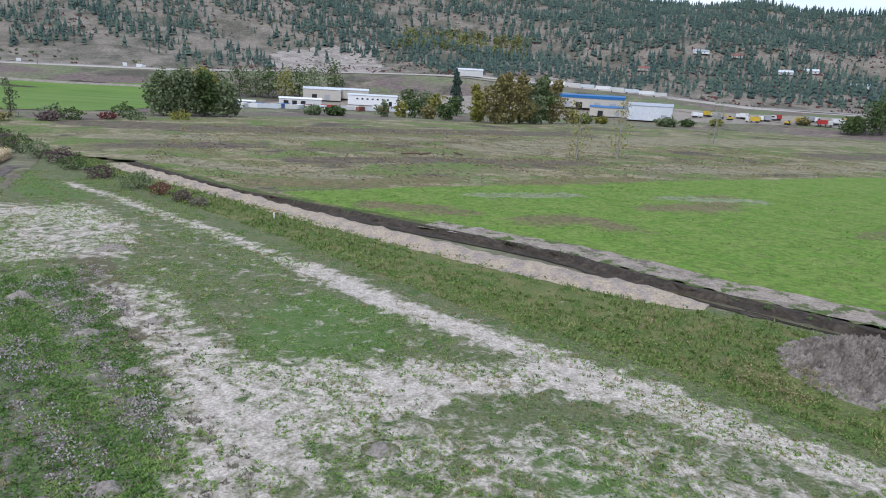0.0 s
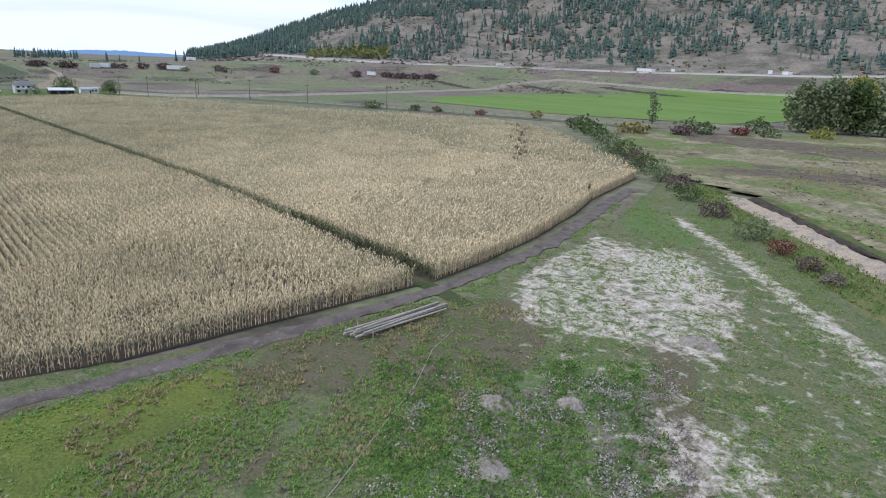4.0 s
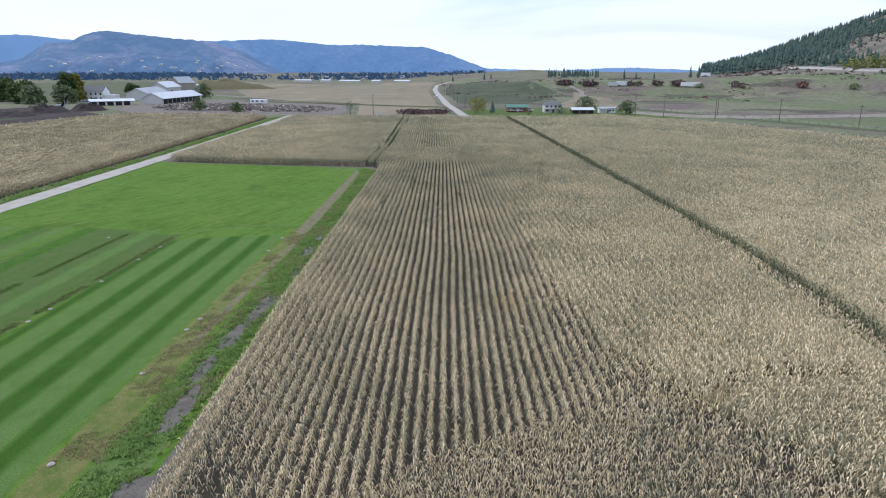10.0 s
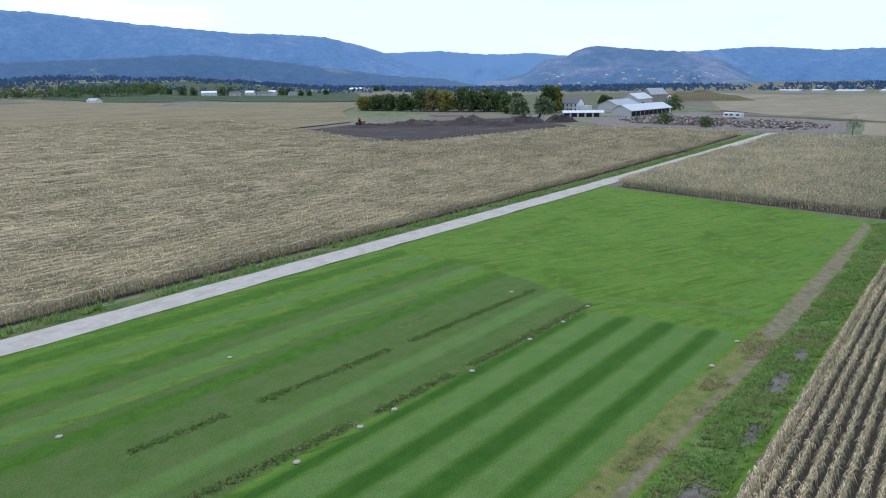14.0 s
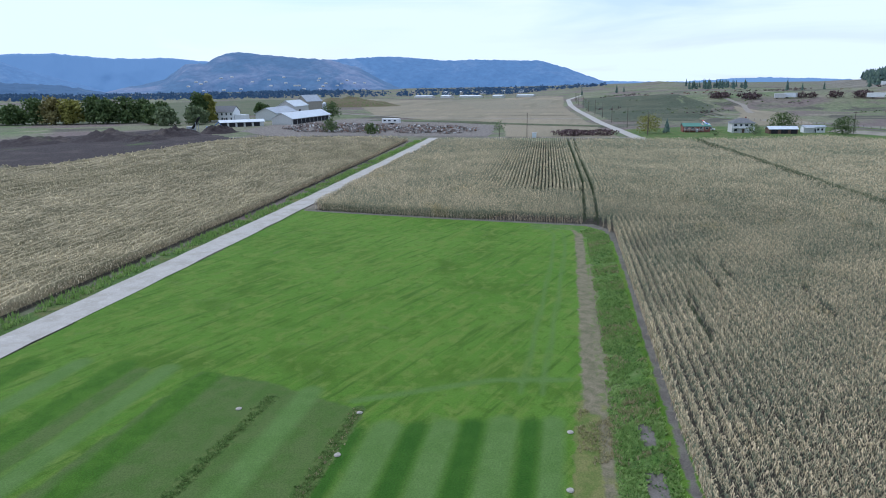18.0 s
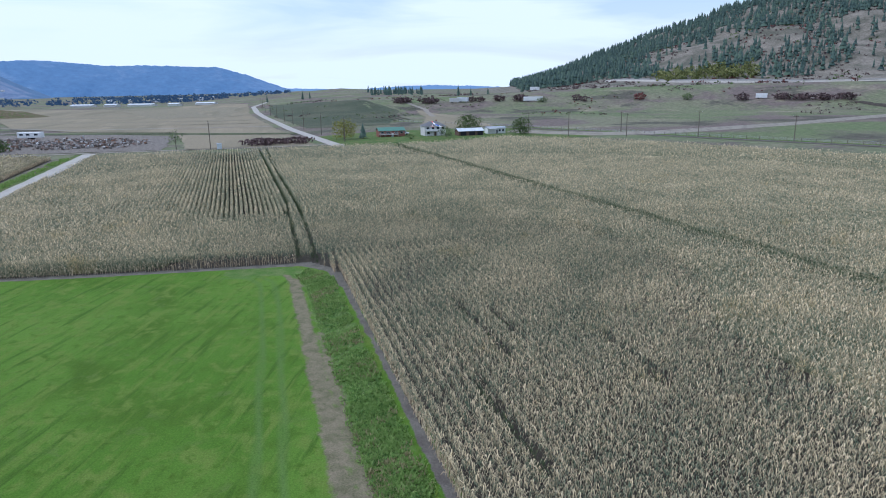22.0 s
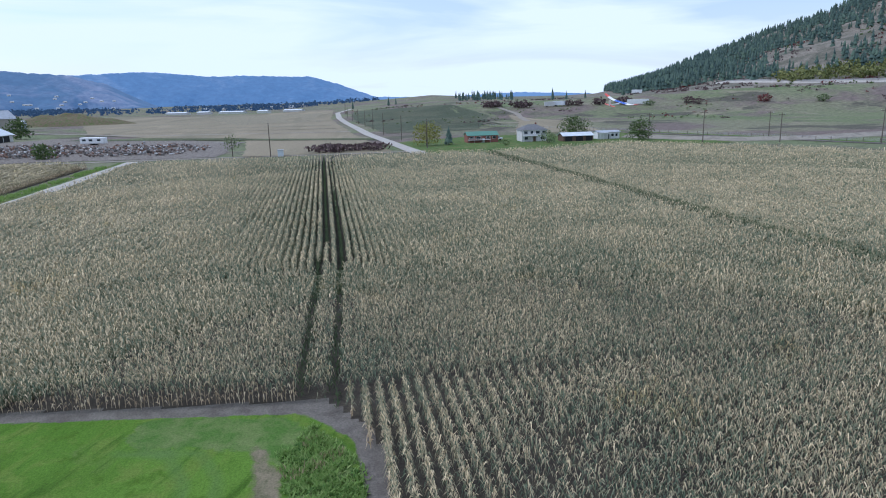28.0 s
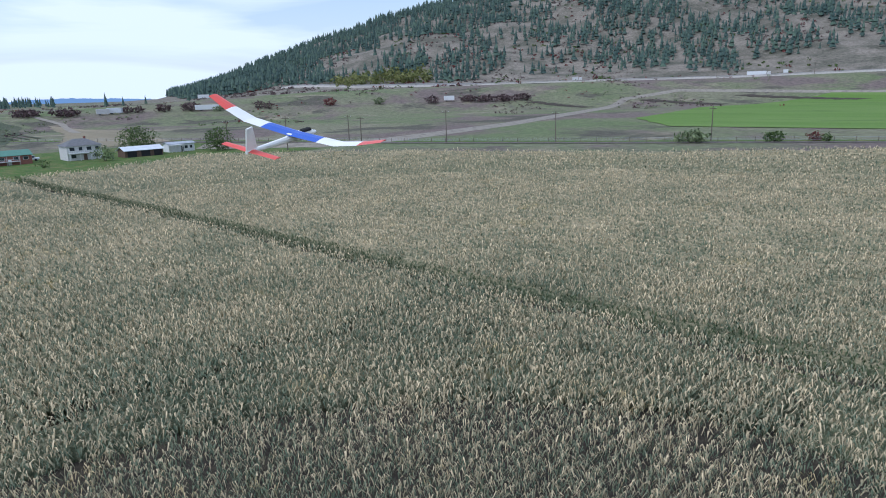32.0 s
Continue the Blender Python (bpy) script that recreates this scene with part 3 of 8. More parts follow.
CREST = [2, 2, 60, 165, 190, 210, 228, 240, 250, 245, 208, 150, 80, 36, 6, 10, 20, 8, -2, -2, 0, 14, 44, 50, 2]


def land_height(x, y):
    """Height of the land: flat valley floor, a bench with the highway, then the hill to the north."""
    x, y = np.asarray(x, float), np.asarray(y, float)
    r = np.hypot(x - CX, y - CY)
    a = np.degrees(np.arctan2(-(x - CX), y - CY))
    bench, crest = np.interp(a, AZ, BENCH), np.interp(a, AZ, CREST)

    def ease(lo, hi):
        t = np.clip((r - lo) / (hi - lo), 0, 1)
        return t * t * (3 - 2 * t)
    hill = np.clip((r - np.interp(a, [-180, 128, 140, 168, 180], [720, 720, 1150, 1150, 720])) / 780, 0, 1)
    rise = np.interp(a, [-180, -40, 10, 30, 180], [490, 490, 490, 510, 510])
    t = np.clip((r - rise) / 160, 0, 1)
    z = bench * t * t * (3 - 2 * t) + (crest - bench) * (0.55 * hill + 0.45 * hill * hill * (3 - 2 * hill))
    z = z * (1 - 0.55 * ease(1600, 2600))
    wob = np.sin(x * 0.011 + 1.3 * np.sin(y * 0.007)) * np.cos(y * 0.009 + np.sin(x * 0.006)) + 0.5 * np.sin(x * 0.027 + y * 0.019) * np.cos(y * 0.031 - x * 0.012)
    z = z + wob * np.clip(np.abs(crest) / 200, 0, 1) * 13 * ease(680, 1000)
    return z


RINGS = np.concatenate([[3, 40, 90, 140, 200, 260, 320], np.arange(360, 760, 16), np.arange(760, 1700, 26), np.array([1750, 1850, 2000, 2300, 2700, 3200, 3800, 4500])])
SPOKES = 360
ang = np.radians(np.arange(SPOKES) * 360 / SPOKES)
rr, aa = np.meshgrid(RINGS, ang, indexing="ij")
gx, gy = CX - rr * np.sin(aa), CY + rr * np.cos(aa)
gz = land_height(gx, gy) - 0.06
idx = np.arange(len(RINGS) * SPOKES).reshape(len(RINGS), SPOKES)
quads = np.stack([idx[:-1], np.roll(idx[:-1], -1, 1), np.roll(idx[1:], -1, 1), idx[1:]], -1).reshape(-1, 4)
cap = idx[0][::-1][None, :]
ground = thing_np("ground", np.stack([gx, gy, gz], -1), [quads, cap], M_LANDMIX, "dry autumn grassland of a wide valley rising into hills", "ground", "structure", smooth=True)

hill_mask = ground.data.attributes.new("hill", "FLOAT", "POINT")
hill_mask.data.foreach_set("value", (np.clip((rr - 660) / 90, 0, 1) * (np.interp(np.degrees(aa), [0, 68, 76, 300, 310, 360], [1, 1, 0, 0, 1, 1]))).ravel().astype(np.float32))


# ---- sheets of ground laid on the valley floor ----
def ragged(poly, step=2.0, rough=0.35, seed=0):
    """The outline in short steps, with an uneven edge."""
    rnd = random.Random(seed)
    out = []
    for (x0, y0), (x1, y1) in zip(poly, poly[1:] + poly[:1]):
        d = math.hypot(x1 - x0, y1 - y0)
        k = max(1, int(d / step))
        for i in range(k):
            t = i / k
            nx, ny = (y1 - y0) / d, -(x1 - x0) / d
            j = 0 if i == 0 else rnd.uniform(-rough, rough)
            out.append((x0 + (x1 - x0) * t + nx * j, y0 + (y1 - y0) * t + ny * j))
    return out


def sheet(name, poly, z, material, label, category="ground", step=2.0, rough=0.35, seed=0, drape=False, parent=None, kind="structure"):
    bm = bmesh.new()
    pts = ragged(poly, step, rough, seed)
    vs = [bm.verts.new((x, y, z)) for x, y in pts]
    f = bm.faces.new(vs)
    f.normal_update()
    if f.normal.z < 0:
        f.normal_flip()
    bmesh.ops.triangulate(bm, faces=[f])
    if drape:
        for _ in range(3):
            bmesh.ops.subdivide_edges(bm, edges=[e for e in bm.edges if e.calc_length() > 26], cuts=1)
            bmesh.ops.triangulate(bm, faces=bm.faces)
        for v in bm.verts:
            v.co.z = float(land_height(v.co.x, v.co.y)) + z
    me = bpy.data.meshes.new(name)
    bm.to_mesh(me)
    bm.free()
    me.materials.append(material)
    ob = new(name, me)
    ob.parent = parent
    return tagged(ob, label, category if parent is None else "", "", kind if parent is None else "")


def ribbon(name, line, width, z, material, label, category="road", rough=0.15, drape=False, step=4.0, seed=0, kind="structure", crown=0.0, tilt=0.0):
    """A strip along a broken line, with uneven edges and, where it is a road, a slight crown."""
    rnd = random.Random(seed)
    pts = []
    for (x0, y0), (x1, y1) in zip(line[:-1], line[1:]):
        k = max(1, int(math.hypot(x1 - x0, y1 - y0) / step))
        pts += [(x0 + (x1 - x0) * i / k, y0 + (y1 - y0) * i / k) for i in range(k)]
    pts.append(line[-1])
    pts = np.array(pts)
    d = np.gradient(pts, axis=0)
    d /= np.linalg.norm(d, axis=1)[:, None]
    side = np.stack([-d[:, 1], d[:, 0]], -1)
    wob = np.array([[rnd.uniform(-rough, rough) for _ in range(2)] for _ in pts])
    cols = [pts - side * (width / 2 + wob[:, :1]), pts, pts + side * (width / 2 + wob[:, 1:])]
    v = []
    for k, c in enumerate(cols):
        zz = land_height(c[:, 0], c[:, 1]) if drape else np.zeros(len(c))
        v.append(np.column_stack([c, zz + z + (crown if k == 1 else 0) + tilt * (1 - k)]))
    n = len(pts)
    v = np.concatenate(v)
    i = np.arange(n - 1)
    q = np.concatenate([np.stack([i + k * n, i + 1 + k * n, i + 1 + (k + 1) * n, i + (k + 1) * n][::-1], -1) for k in range(2)])[:, ::-1]
    return thing_np(name, v, [q[:, ::-1]], material, label, category, kind)


def mask_sheet(name, label, outline, cell, z, material, masks, blur=2):
    """A fine grid of ground inside an outline, carrying soft masks for the zones on it."""
    p = np.asarray(outline, float)
    lo, hi = p.min(0), p.max(0)
    xs, ys = np.arange(lo[0] - cell, hi[0] + cell, cell), np.arange(lo[1] - cell, hi[1] + cell, cell)
    X, Y = np.meshgrid(xs, ys, indexing="ij")
    flat = X.ravel(), Y.ravel()
    n = len(ys)
    i, j = np.meshgrid(np.arange(len(xs) - 1), np.arange(n - 1), indexing="ij")
    k = (i * n + j).ravel()
    k = k[inside(flat[0][k] + cell / 2, flat[1][k] + cell / 2, outline)]
    ob = thing_np(name, np.stack([flat[0], flat[1], np.full(len(flat[0]), z)], -1), [np.stack([k, k + n, k + n + 1, k + 1], -1)], material, label, "ground", "structure")
    for mask, shapes in masks.items():
        v = np.zeros(len(flat[0]))
        for kind, data, w in shapes:
            if kind == "area":
                v = np.maximum(v, inside(*flat, data) * w)
            else:
                v = np.maximum(v, np.clip(1.5 - line_gap(*flat, data) / w, 0, 1))
        v = v.reshape(X.shape)
        for _ in range(blur):
            q = np.pad(v, 1, mode="edge")
            v = (q[:-2, 1:-1] + q[2:, 1:-1] + q[1:-1, :-2] + q[1:-1, 2:] + 2 * q[1:-1, 1:-1]) / 6
        ob.data.attributes.new(mask, "FLOAT", "POINT").data.foreach_set("value", v.ravel().astype(np.float32))
    return ob


# north, beyond the ditch
WET = [(-26, 105.5), (-12, 93.5), (1, 84), (17, 77), (30, 64), (40, 56), (75, 34), (170, 60), (210, 150), (150, 192), (95, 166), (58, 149), (4, 121.5)]
mask_sheet("marsh_meadow", "olive and brown dry marsh meadow with a bright green wet part", [(-59, 132.4), (-31, 106), (-10.7, 92.9), (10.8, 77.9), (17, 73.2), (21, 68.1), (25.4, 63.3), (29.9, 59.3), (35, 55.2), (39, 51.7), (55, 41.2), (71, 31.2), (150, 0), (420, 100), (470, 330), (420, 450), (300, 440), (190, 430), (60, 390), (-20, 345), (-80, 305), (-120, 245), (-150, 222), (-120, 172), (-84, 142)], 2.2, 0.5, M_MARSHMIX, {
    "wet": [("area", WET, 1.0)],
    "rust": [("line", [(-30, 114), (-14, 118), (2, 130)], 5.0), ("line", [(-8, 98), (4, 96)], 3.5), ("line", [(14, 92), (22, 95), (27, 90)], 3.0), ("line", [(38, 108), (50, 112), (56, 124)], 3.5), ("line", [(20, 132), (44, 146)], 4.0), ("line", [(66, 92), (84, 104)], 3.0)],
    "milk": [("line", [(8, 112), (26, 118)], 2.6), ("line", [(44, 120), (62, 122)], 2.6)],
    "brown": [("line", [(-110, 222), (-60, 232), (0, 270), (60, 300)], 14), ("line", [(-30, 150), (0, 165), (40, 176)], 6), ("line", [(-75, 160), (-50, 175)], 6), ("line", [(150, 250), (230, 270)], 12)],
    "pale": [("line", [(-88, 180), (-40, 208), (10, 236)], 7), ("line", [(20, 210), (110, 300), (220, 350)], 16), ("line", [(-60, 140), (-30, 128), (-12, 124)], 5), ("line", [(60, 170), (150, 210)], 8)]}, 1)
sheet("green_crop", [(-145, 322), (-150, 290), (-184, 272), (-210, 258), (-302, 250), (-345, 300), (-372, 430), (-330, 540), (-240, 575), (-150, 500)], 0.12, M_CROP, "smooth bright green hay field", step=8, rough=1.0, seed=3, drape=True)
# yard east of the corn
TRACK = [(-60, 107), (-46, 95.5), (-34.8, 85.4), (-25.3, 76.9), (-17.6, 69), (-12.3, 63.8), (-8.2, 59.5), (-2, 53), (4.3, 47.6), (8.6, 43.8), (14, 39.4), (20, 33), (25, 28), (40, 12)]
LUSH = [(-45, 44), (-44, 47), (-38, 55), (-33, 61), (-24.1, 48.9), (-18.9, 41.5), (-14, 33), (-10, 22), (-24, 22), (-31.7, 34), (-40.5, 40.9)]
BANK = [(-76, 134), (-62, 121), (-43, 100.5), (-17, 75.5), (-2.8, 60), (6.4, 50.5), (12, 46.5), (19, 40), (24, 34), (31, 26), (46, 36), (35, 48.6), (28.6, 54.6), (23, 56), (13, 62), (-2, 75.5), (-20, 90), (-42, 110), (-60, 128), (-74, 140)]
mask_sheet("yard_ground", "weedy ground with bare pale sand and a vehicle track", [(-72, 14), (-66, 16), (-58.6, 20), (-55.5, 30), (-52, 58), (-58, 84), (-75, 124), (-84, 142), (-66, 133), (-45, 112), (0, 76), (30, 54), (60, 32), (60, -60), (-20, -80), (-62, -46)], 0.8, 0.012, M_YARDMIX, {
    "sand": [("line", TRACK[:6], 0.75), ("line", TRACK[5:], 1.5), ("area", [(-66, 87.6), (-61.7, 89.4), (-54.5, 87), (-50, 91), (-42.8, 86.3), (-36, 78), (-33.2, 74.2), (-30.5, 64.1), (-36.1, 62.7), (-45.5, 58), (-50, 62), (-55, 70), (-60, 80)], 0.56), ("area", [(-60, 86), (-54, 84), (-47, 88), (-40, 82), (-36, 76), (-42, 76), (-50, 80)], 0.72),
             ("area", [(-30.2, 54.9), (-25.7, 56.3), (-21.5, 54.1), (-16.9, 46), (-15, 44.1), (-18.9, 41.5), (-22.3, 45.4), (-27.4, 50.1)], 0.56), ("area", [(-19.2, 43.5), (-15, 44.1), (-11.7, 40), (-8.7, 40.8), (2, 42), (5.9, 41.5), (12.5, 43.2), (16.8, 39.2), (24, 29.6), (23, 28), (16.1, 32.8), (12.3, 36.4), (7.3, 38.2), (2.9, 37), (0.5, 33.9), (-5.4, 31), (-6.6, 28.3), (-7, 22), (-11, 22), (-12, 30.4), (-14.5, 33.9)], 0.72),
             ("area", [(-58, 90), (-44, 96), (-32, 84), (-14, 66), (4, 48), (14, 36), (8, 30), (-12, 18), (-22, 34), (-34, 46), (-44, 58)], 0.2), ("area", [(-8, 32), (14, 34), (28, 20), (20, 8), (-8, 14)], 0.44)],
    "grey": [("area", [(-39.4, 48.1), (-35.7, 52.8), (-32.7, 60.3), (-26, 52), (-21, 43), (-14, 32), (-12, 22), (-20, 20), (-25.3, 33), (-33, 39)], 0.5)],
    "lush": [("area", LUSH, 0.72), ("area", [(-14.4, 48.9), (-9.7, 56), (-2.4, 51), (-1.2, 44.7), (-3.8, 42), (-11.2, 41)], 0.9), ("area", [(-66, 110), (-52, 100), (-48, 92), (-62, 96), (-74, 122)], 0.8), ("area", [(4, 34), (16, 26), (30, 12), (10, 14)], 0.7)],
    "dry": [("area", [(-53, 40), (-53, 57), (-49, 62), (-42, 60), (-38, 52), (-40, 42), (-48, 34)], 0.85), ("line", [(-52, 22), (-44, 26), (-40, 32)], 2.5), ("line", [(-34, 64), (-26, 52), (-21, 44)], 1.6)],
    "gold": [("area", [(-62, 14), (-52, 14), (-51, 36), (-44, 34), (-34, 18), (-10, -5), (40, -50), (-20, -80), (-62, -46)], 0.95)],
    "reed": [("area", BANK, 0.85)]}, 2)
ribbon("corn_track", [(-54, -2), (-53.6, 12), (-53.2, 30), (-53.8, 45), (-54.6, 57), (-57, 68), (-60, 79), (-66.5, 95), (-72.5, 108), (-77.5, 122)], 2.0, 0.035, M_SOIL, "grey dirt track along the edge of the corn", "track", 0.45, step=1.6, seed=12)

# lawn, road and margins
LAWN = [(-58, -46.0), (-110, -46.2), (-160, -46.7), (-199.3, -47.5), (-197.8, -38), (-195.0, -20), (-193.0, -4), (-192.4, 4.4), (-188, 7.0), (-181, 7.6), (-140, 8.0), (-95, 7.9), (-58, 8.4)]
DARK_STRIPES = [(-12.9, 0.5), (-9.15, 0.78), (-5.5, 0.86), (-1.75, 0.68)]
PALE_STRIPES = [(-11.1, 1.1), (-7.35, 1.0), (-3.55, 1.08), (-0.3, 0.75)]
BARE = [(-121, 5.7, 5, 1.5), (-101, 5.8, 9, 1.5), (-94.5, 5.3, 6, 1.6), (-88.5, 5.3, 5, 1.5), (-82.5, 6, 7, 1.6), (-71, 6.8, 9, 1.8), (-127.5, 5.7, 3, 1.0), (-112, 6.3, 4, 0.9), (-64, 8.2, 5, 2.4)]
FAINT = [(-43, -131), (-39, -132), (-35, -132), (-31, -132), (-27, -131), (-18, -130)]
mask_sheet("airfield_lawn", "mown green grass of a model airfield with stripes and worn margins", LAWN, 0.4, 0.02, M_LAWNMIX, {
    "dull": [("area", [(-58, -29), (-58, -14), (-128, -14), (-131, -22), (-132, -28), (-110, -29.5)], 1.0), ("line", [(-70, -33.2), (-131, -33)], 0.9)],
    "fresh": [("line", [(-70, y), (x, y)], 1.1) for y, x in FAINT[0::2]],
    "dark": [("line", [(-50, y - 0.1), (-128.5 - 0.25 * y, y + 0.1)], w) for y, w in DARK_STRIPES] + [("line", [(-60, -46.2), (-196, -47.2)], 0.3)],
    "pale": [("line", [(-50, y - 0.1), (-128.5 - 0.25 * y, y + 0.1)], w) for y, w in PALE_STRIPES] + [("line", [(-70, y), (x, y)], 0.9) for y, x in FAINT[1::2]]
            + [("line", [(-132, -1.9 + d), (-153, -1.2 + d), (-164, -0.9 + d), (-176, -0.7 + d), (-185, -0.9 + d), (-187.6, -2.2 + d), (-188.4, -5 + d)], 0.22) for d in (-0.75, 0.75)] + [("line", [(-129, -14.5), (-134, -5), (-135, 1)], 0.35)],
    "rough": [("line", l, 0.55) for l in ([(-84, -15.4), (-93, -14.7), (-97, -14.5)], [(-99, -14.4), (-112, -13.9), (-128, -13.6)], [(-86, -22.6), (-92.5, -22.2)], [(-95, -22.0), (-107.5, -21.3)], [(-109.8, -21.2), (-128.8, -20.5)], [(-112, -24.4), (-116, -24.2)], [(-58, -46.4), (-198, -47.6)])],
    "yellow": [("line", [(-58, 2.4), (-92, 1.9), (-113, 2.0), (-131, 2.6)], 1.3)],
    "weeds": [("line", [(-58, 5.4), (-100, 5.2), (-140, 5.0), (-181, 4.6), (-186, 4.2), (-188.9, 1.6), (-190.2, -4)], 1.6)],
    "dead": [("line", [(-130.5, 2.4), (-160, 2.2), (-180, 2.1), (-185, 2.0)], 0.62), ("line", [(-184, 2.0), (-187.4, 1.2)], 0.34), ("line", [(-131, 3.6), (-150, 3.5), (-168, 3.3)], 0.28), ("line", [(-92, 2.6), (-113, 2.9), (-130, 3.2)], 0.3)],
    "bare": [("line", [(-58, 7.9), (-95, 7.8), (-140, 7.6), (-181, 7.1)], 0.34), ("line", [(-181, 7.0), (-187.8, 6.3), (-191.3, 3.4), (-192.2, -4), (-194.1, -20), (-197.0, -38), (-198.6, -46.5)], 0.5), ("line", [(-180, 7.7), (-188.3, 7.2), (-192.4, 4.2), (-193.1, -4), (-195.1, -20), (-198.0, -38), (-199.6, -46.5)], 0.55)]
            + [("area", [(x - w / 2, y - d / 2), (x + w / 2, y - d * 0.4), (x + w * 0.4, y + d / 2), (x - w * 0.45, y + d / 2)], 0.9) for x, y, w, d in BARE]}, 1)
ROAD_RIGHT = [(60, -45), (-60, -45.6), (-110, -46.2), (-160, -46.7), (-205, -47.6), (-280, -50.0), (-360, -53.4)]
ROAD_MID = [(x, y - 2.15) for x, y in ROAD_RIGHT]
ribbon("gravel_road", ROAD_MID, 4.2, 0.06, M_GRAVEL, "pale grey gravel farm road", "road", 0.14, crown=0.06, seed=60)
ribbon("road_verge", [(x, y - 3.0) for x, y in ROAD_MID], 2.6, 0.03, M_ROUGH, "green grass verge beside the farm road", "verge", 0.3, seed=61)
ribbon("field_end_track", [(-363, -150), (-364, -54), (-362, 0), (-361, 30)], 3.5, 0.05, M_DIRTROAD, "dirt track across the end of the corn", "track", 0.2, seed=62)


# ---- corn ----
ROW, TALL = 0.76, 1.9
FIELD_MAIN = [(-58.9, 17.6), (-57.0, 23), (-55.8, 30), (-56.4, 45), (-57, 59), (-59, 68), (-62.5, 79), (-69, 95), (-75, 107), (-80, 121), (-84, 132), (-92, 142), (-104, 150), (-146, 180), (-165, 190), (-200, 193), (-258, 149), (-312, 126), (-356, 92), (-341, 60), (-340, 20), (-341, -50), (-280, -48.0), (-205, -45.4), (-199, -45), (-196.4, -32), (-193.6, -12), (-192.2, 2.5), (-189.5, 6.2), (-183, 7.1), (-140, 7.5), (-100, 8.0), (-80, 8.6), (-67.5, 9.0), (-64.2, 9.6), (-61.4, 11.5), (-59.6, 14.3)]
FIELD_SOUTH = [(-30, -53.4), (-60, -53.6), (-110, -54.0), (-155, -54.5), (-205, -55.8), (-280, -59.2), (-345, -63), (-352, -80), (-352, -128), (-330, -140), (-252, -146), (-240, -160), (-262, -215), (-272, -255), (-300, -330), (-250, -420), (-90, -400)]
LANE = [(-50, 57.5), (-64, 57.7), (-115, 58.0), (-190, 53.4), (-265, 49.2), (-345, 44.2)]
TRAMS = [[(-190, 3.0), (-230, 3.2), (-345, -0.6)], [(-190, 4.9), (-230, 5.1), (-345, 1.3)]]
TRAMS_SOUTH = [[(-215, -49.2), (-345, -52.2)], [(-215, -51.0), (-345, -54.0)]]
FLOWN = [(-10, 20), (-38, 24), (-60, 19), (-82, 7), (-110, 3), (-140, 5), (-170, 7), (-184, 16)]
EDGES = [(-40, -53.5), (-60, -53.6), (-110, -54.0), (-155, -54.5), (-205, -55.8), (-280, -59.2), (-280, -48.0), (-205, -45.4), (-199, -45), (-196.4, -32), (-193.6, -12), (-192.2, 2.5)]
OPEN = FIELD_MAIN[-9:] + FIELD_MAIN[:11]
CORNER = (-67.5, 17.6)
HOLES = [(-79, 24, 0.4), (-86, 13.5, 0.4), (-90, 31, 0.45), (-101, 38, 0.4), (-72, 31, 0.4), (-66, 27, 0.4), (-69, 41, 0.45), (-191, 34, 0.4), (-203, 27, 0.4), (-186, 41, 0.4), (-197, 46, 0.45), (-212, 38, 0.4)]
SLOTS = [[(-156, 15.6), (-170, 15.3)], [(-159, 17.9), (-166, 17.7)], [(-149, 24), (-158, 23.8)], [(-142, 12.4), (-153, 12.2)]]
rng = np.random.default_rng(11)


def curve(line):
    """A broken line as two rising lists."""
    p = sorted(line)
    return [a for a, _ in p], [b for _, b in p]


SOUTH_SIDE = curve([(-345, 2.0), (-300, 3.6), (-230, 6.1), (-183, 7.1), (-140, 7.5), (-100, 8.0), (-80, 8.6), (-67.5, 9.0), (-40, 9.6)])
LANE_SIDE = curve(LANE)
ROAD_SIDE = curve(FIELD_SOUTH[:7])
EAST_SIDE = curve([(y, x) for x, y in FIELD_MAIN[:11]])
WEST_SIDE = curve([(-45, -199), (-32, -196.4), (-12, -193.6), (2.5, -192.2), (60, -190.5)])


def row_line(v, x, south):
    """Northing of the row that starts v metres from the field's side: rows bend with the side and, further in, with the lane."""
    if south:
        return np.interp(x, *ROAD_SIDE) + v
    side, lane = np.interp(x, *SOUTH_SIDE), np.interp(x, *LANE_SIDE)
    return np.where(v < 0, side + v, np.where(v < 49.4, side + v * (lane - side) / 49.4, lane + v - 49.4))


def zone_of(x, y):
    """0: rows along the field; 1: rows along its east end; 2: along its west end; 3: bending round the corner."""
    z = np.zeros(len(x), int)
    drift = 2.2 * np.sin(y * 0.9 + x * 0.5) * np.clip((y - 55) / 10, 0, 1)
    z[(x + drift > np.interp(y, [17, 24, 31, 38.5, 45, 60, 120, 190], [-70, -76, -79.6, -84, -87, -88, -104, -172])) & (y > 17.6)] = 1
    z[(x > -217.5 + 1.2 * np.sin(y * 0.7)) & (x < -191.0) & (y < 50)] = 2
    z[(x > CORNER[0]) & (y <= CORNER[1])] = 3
    return z


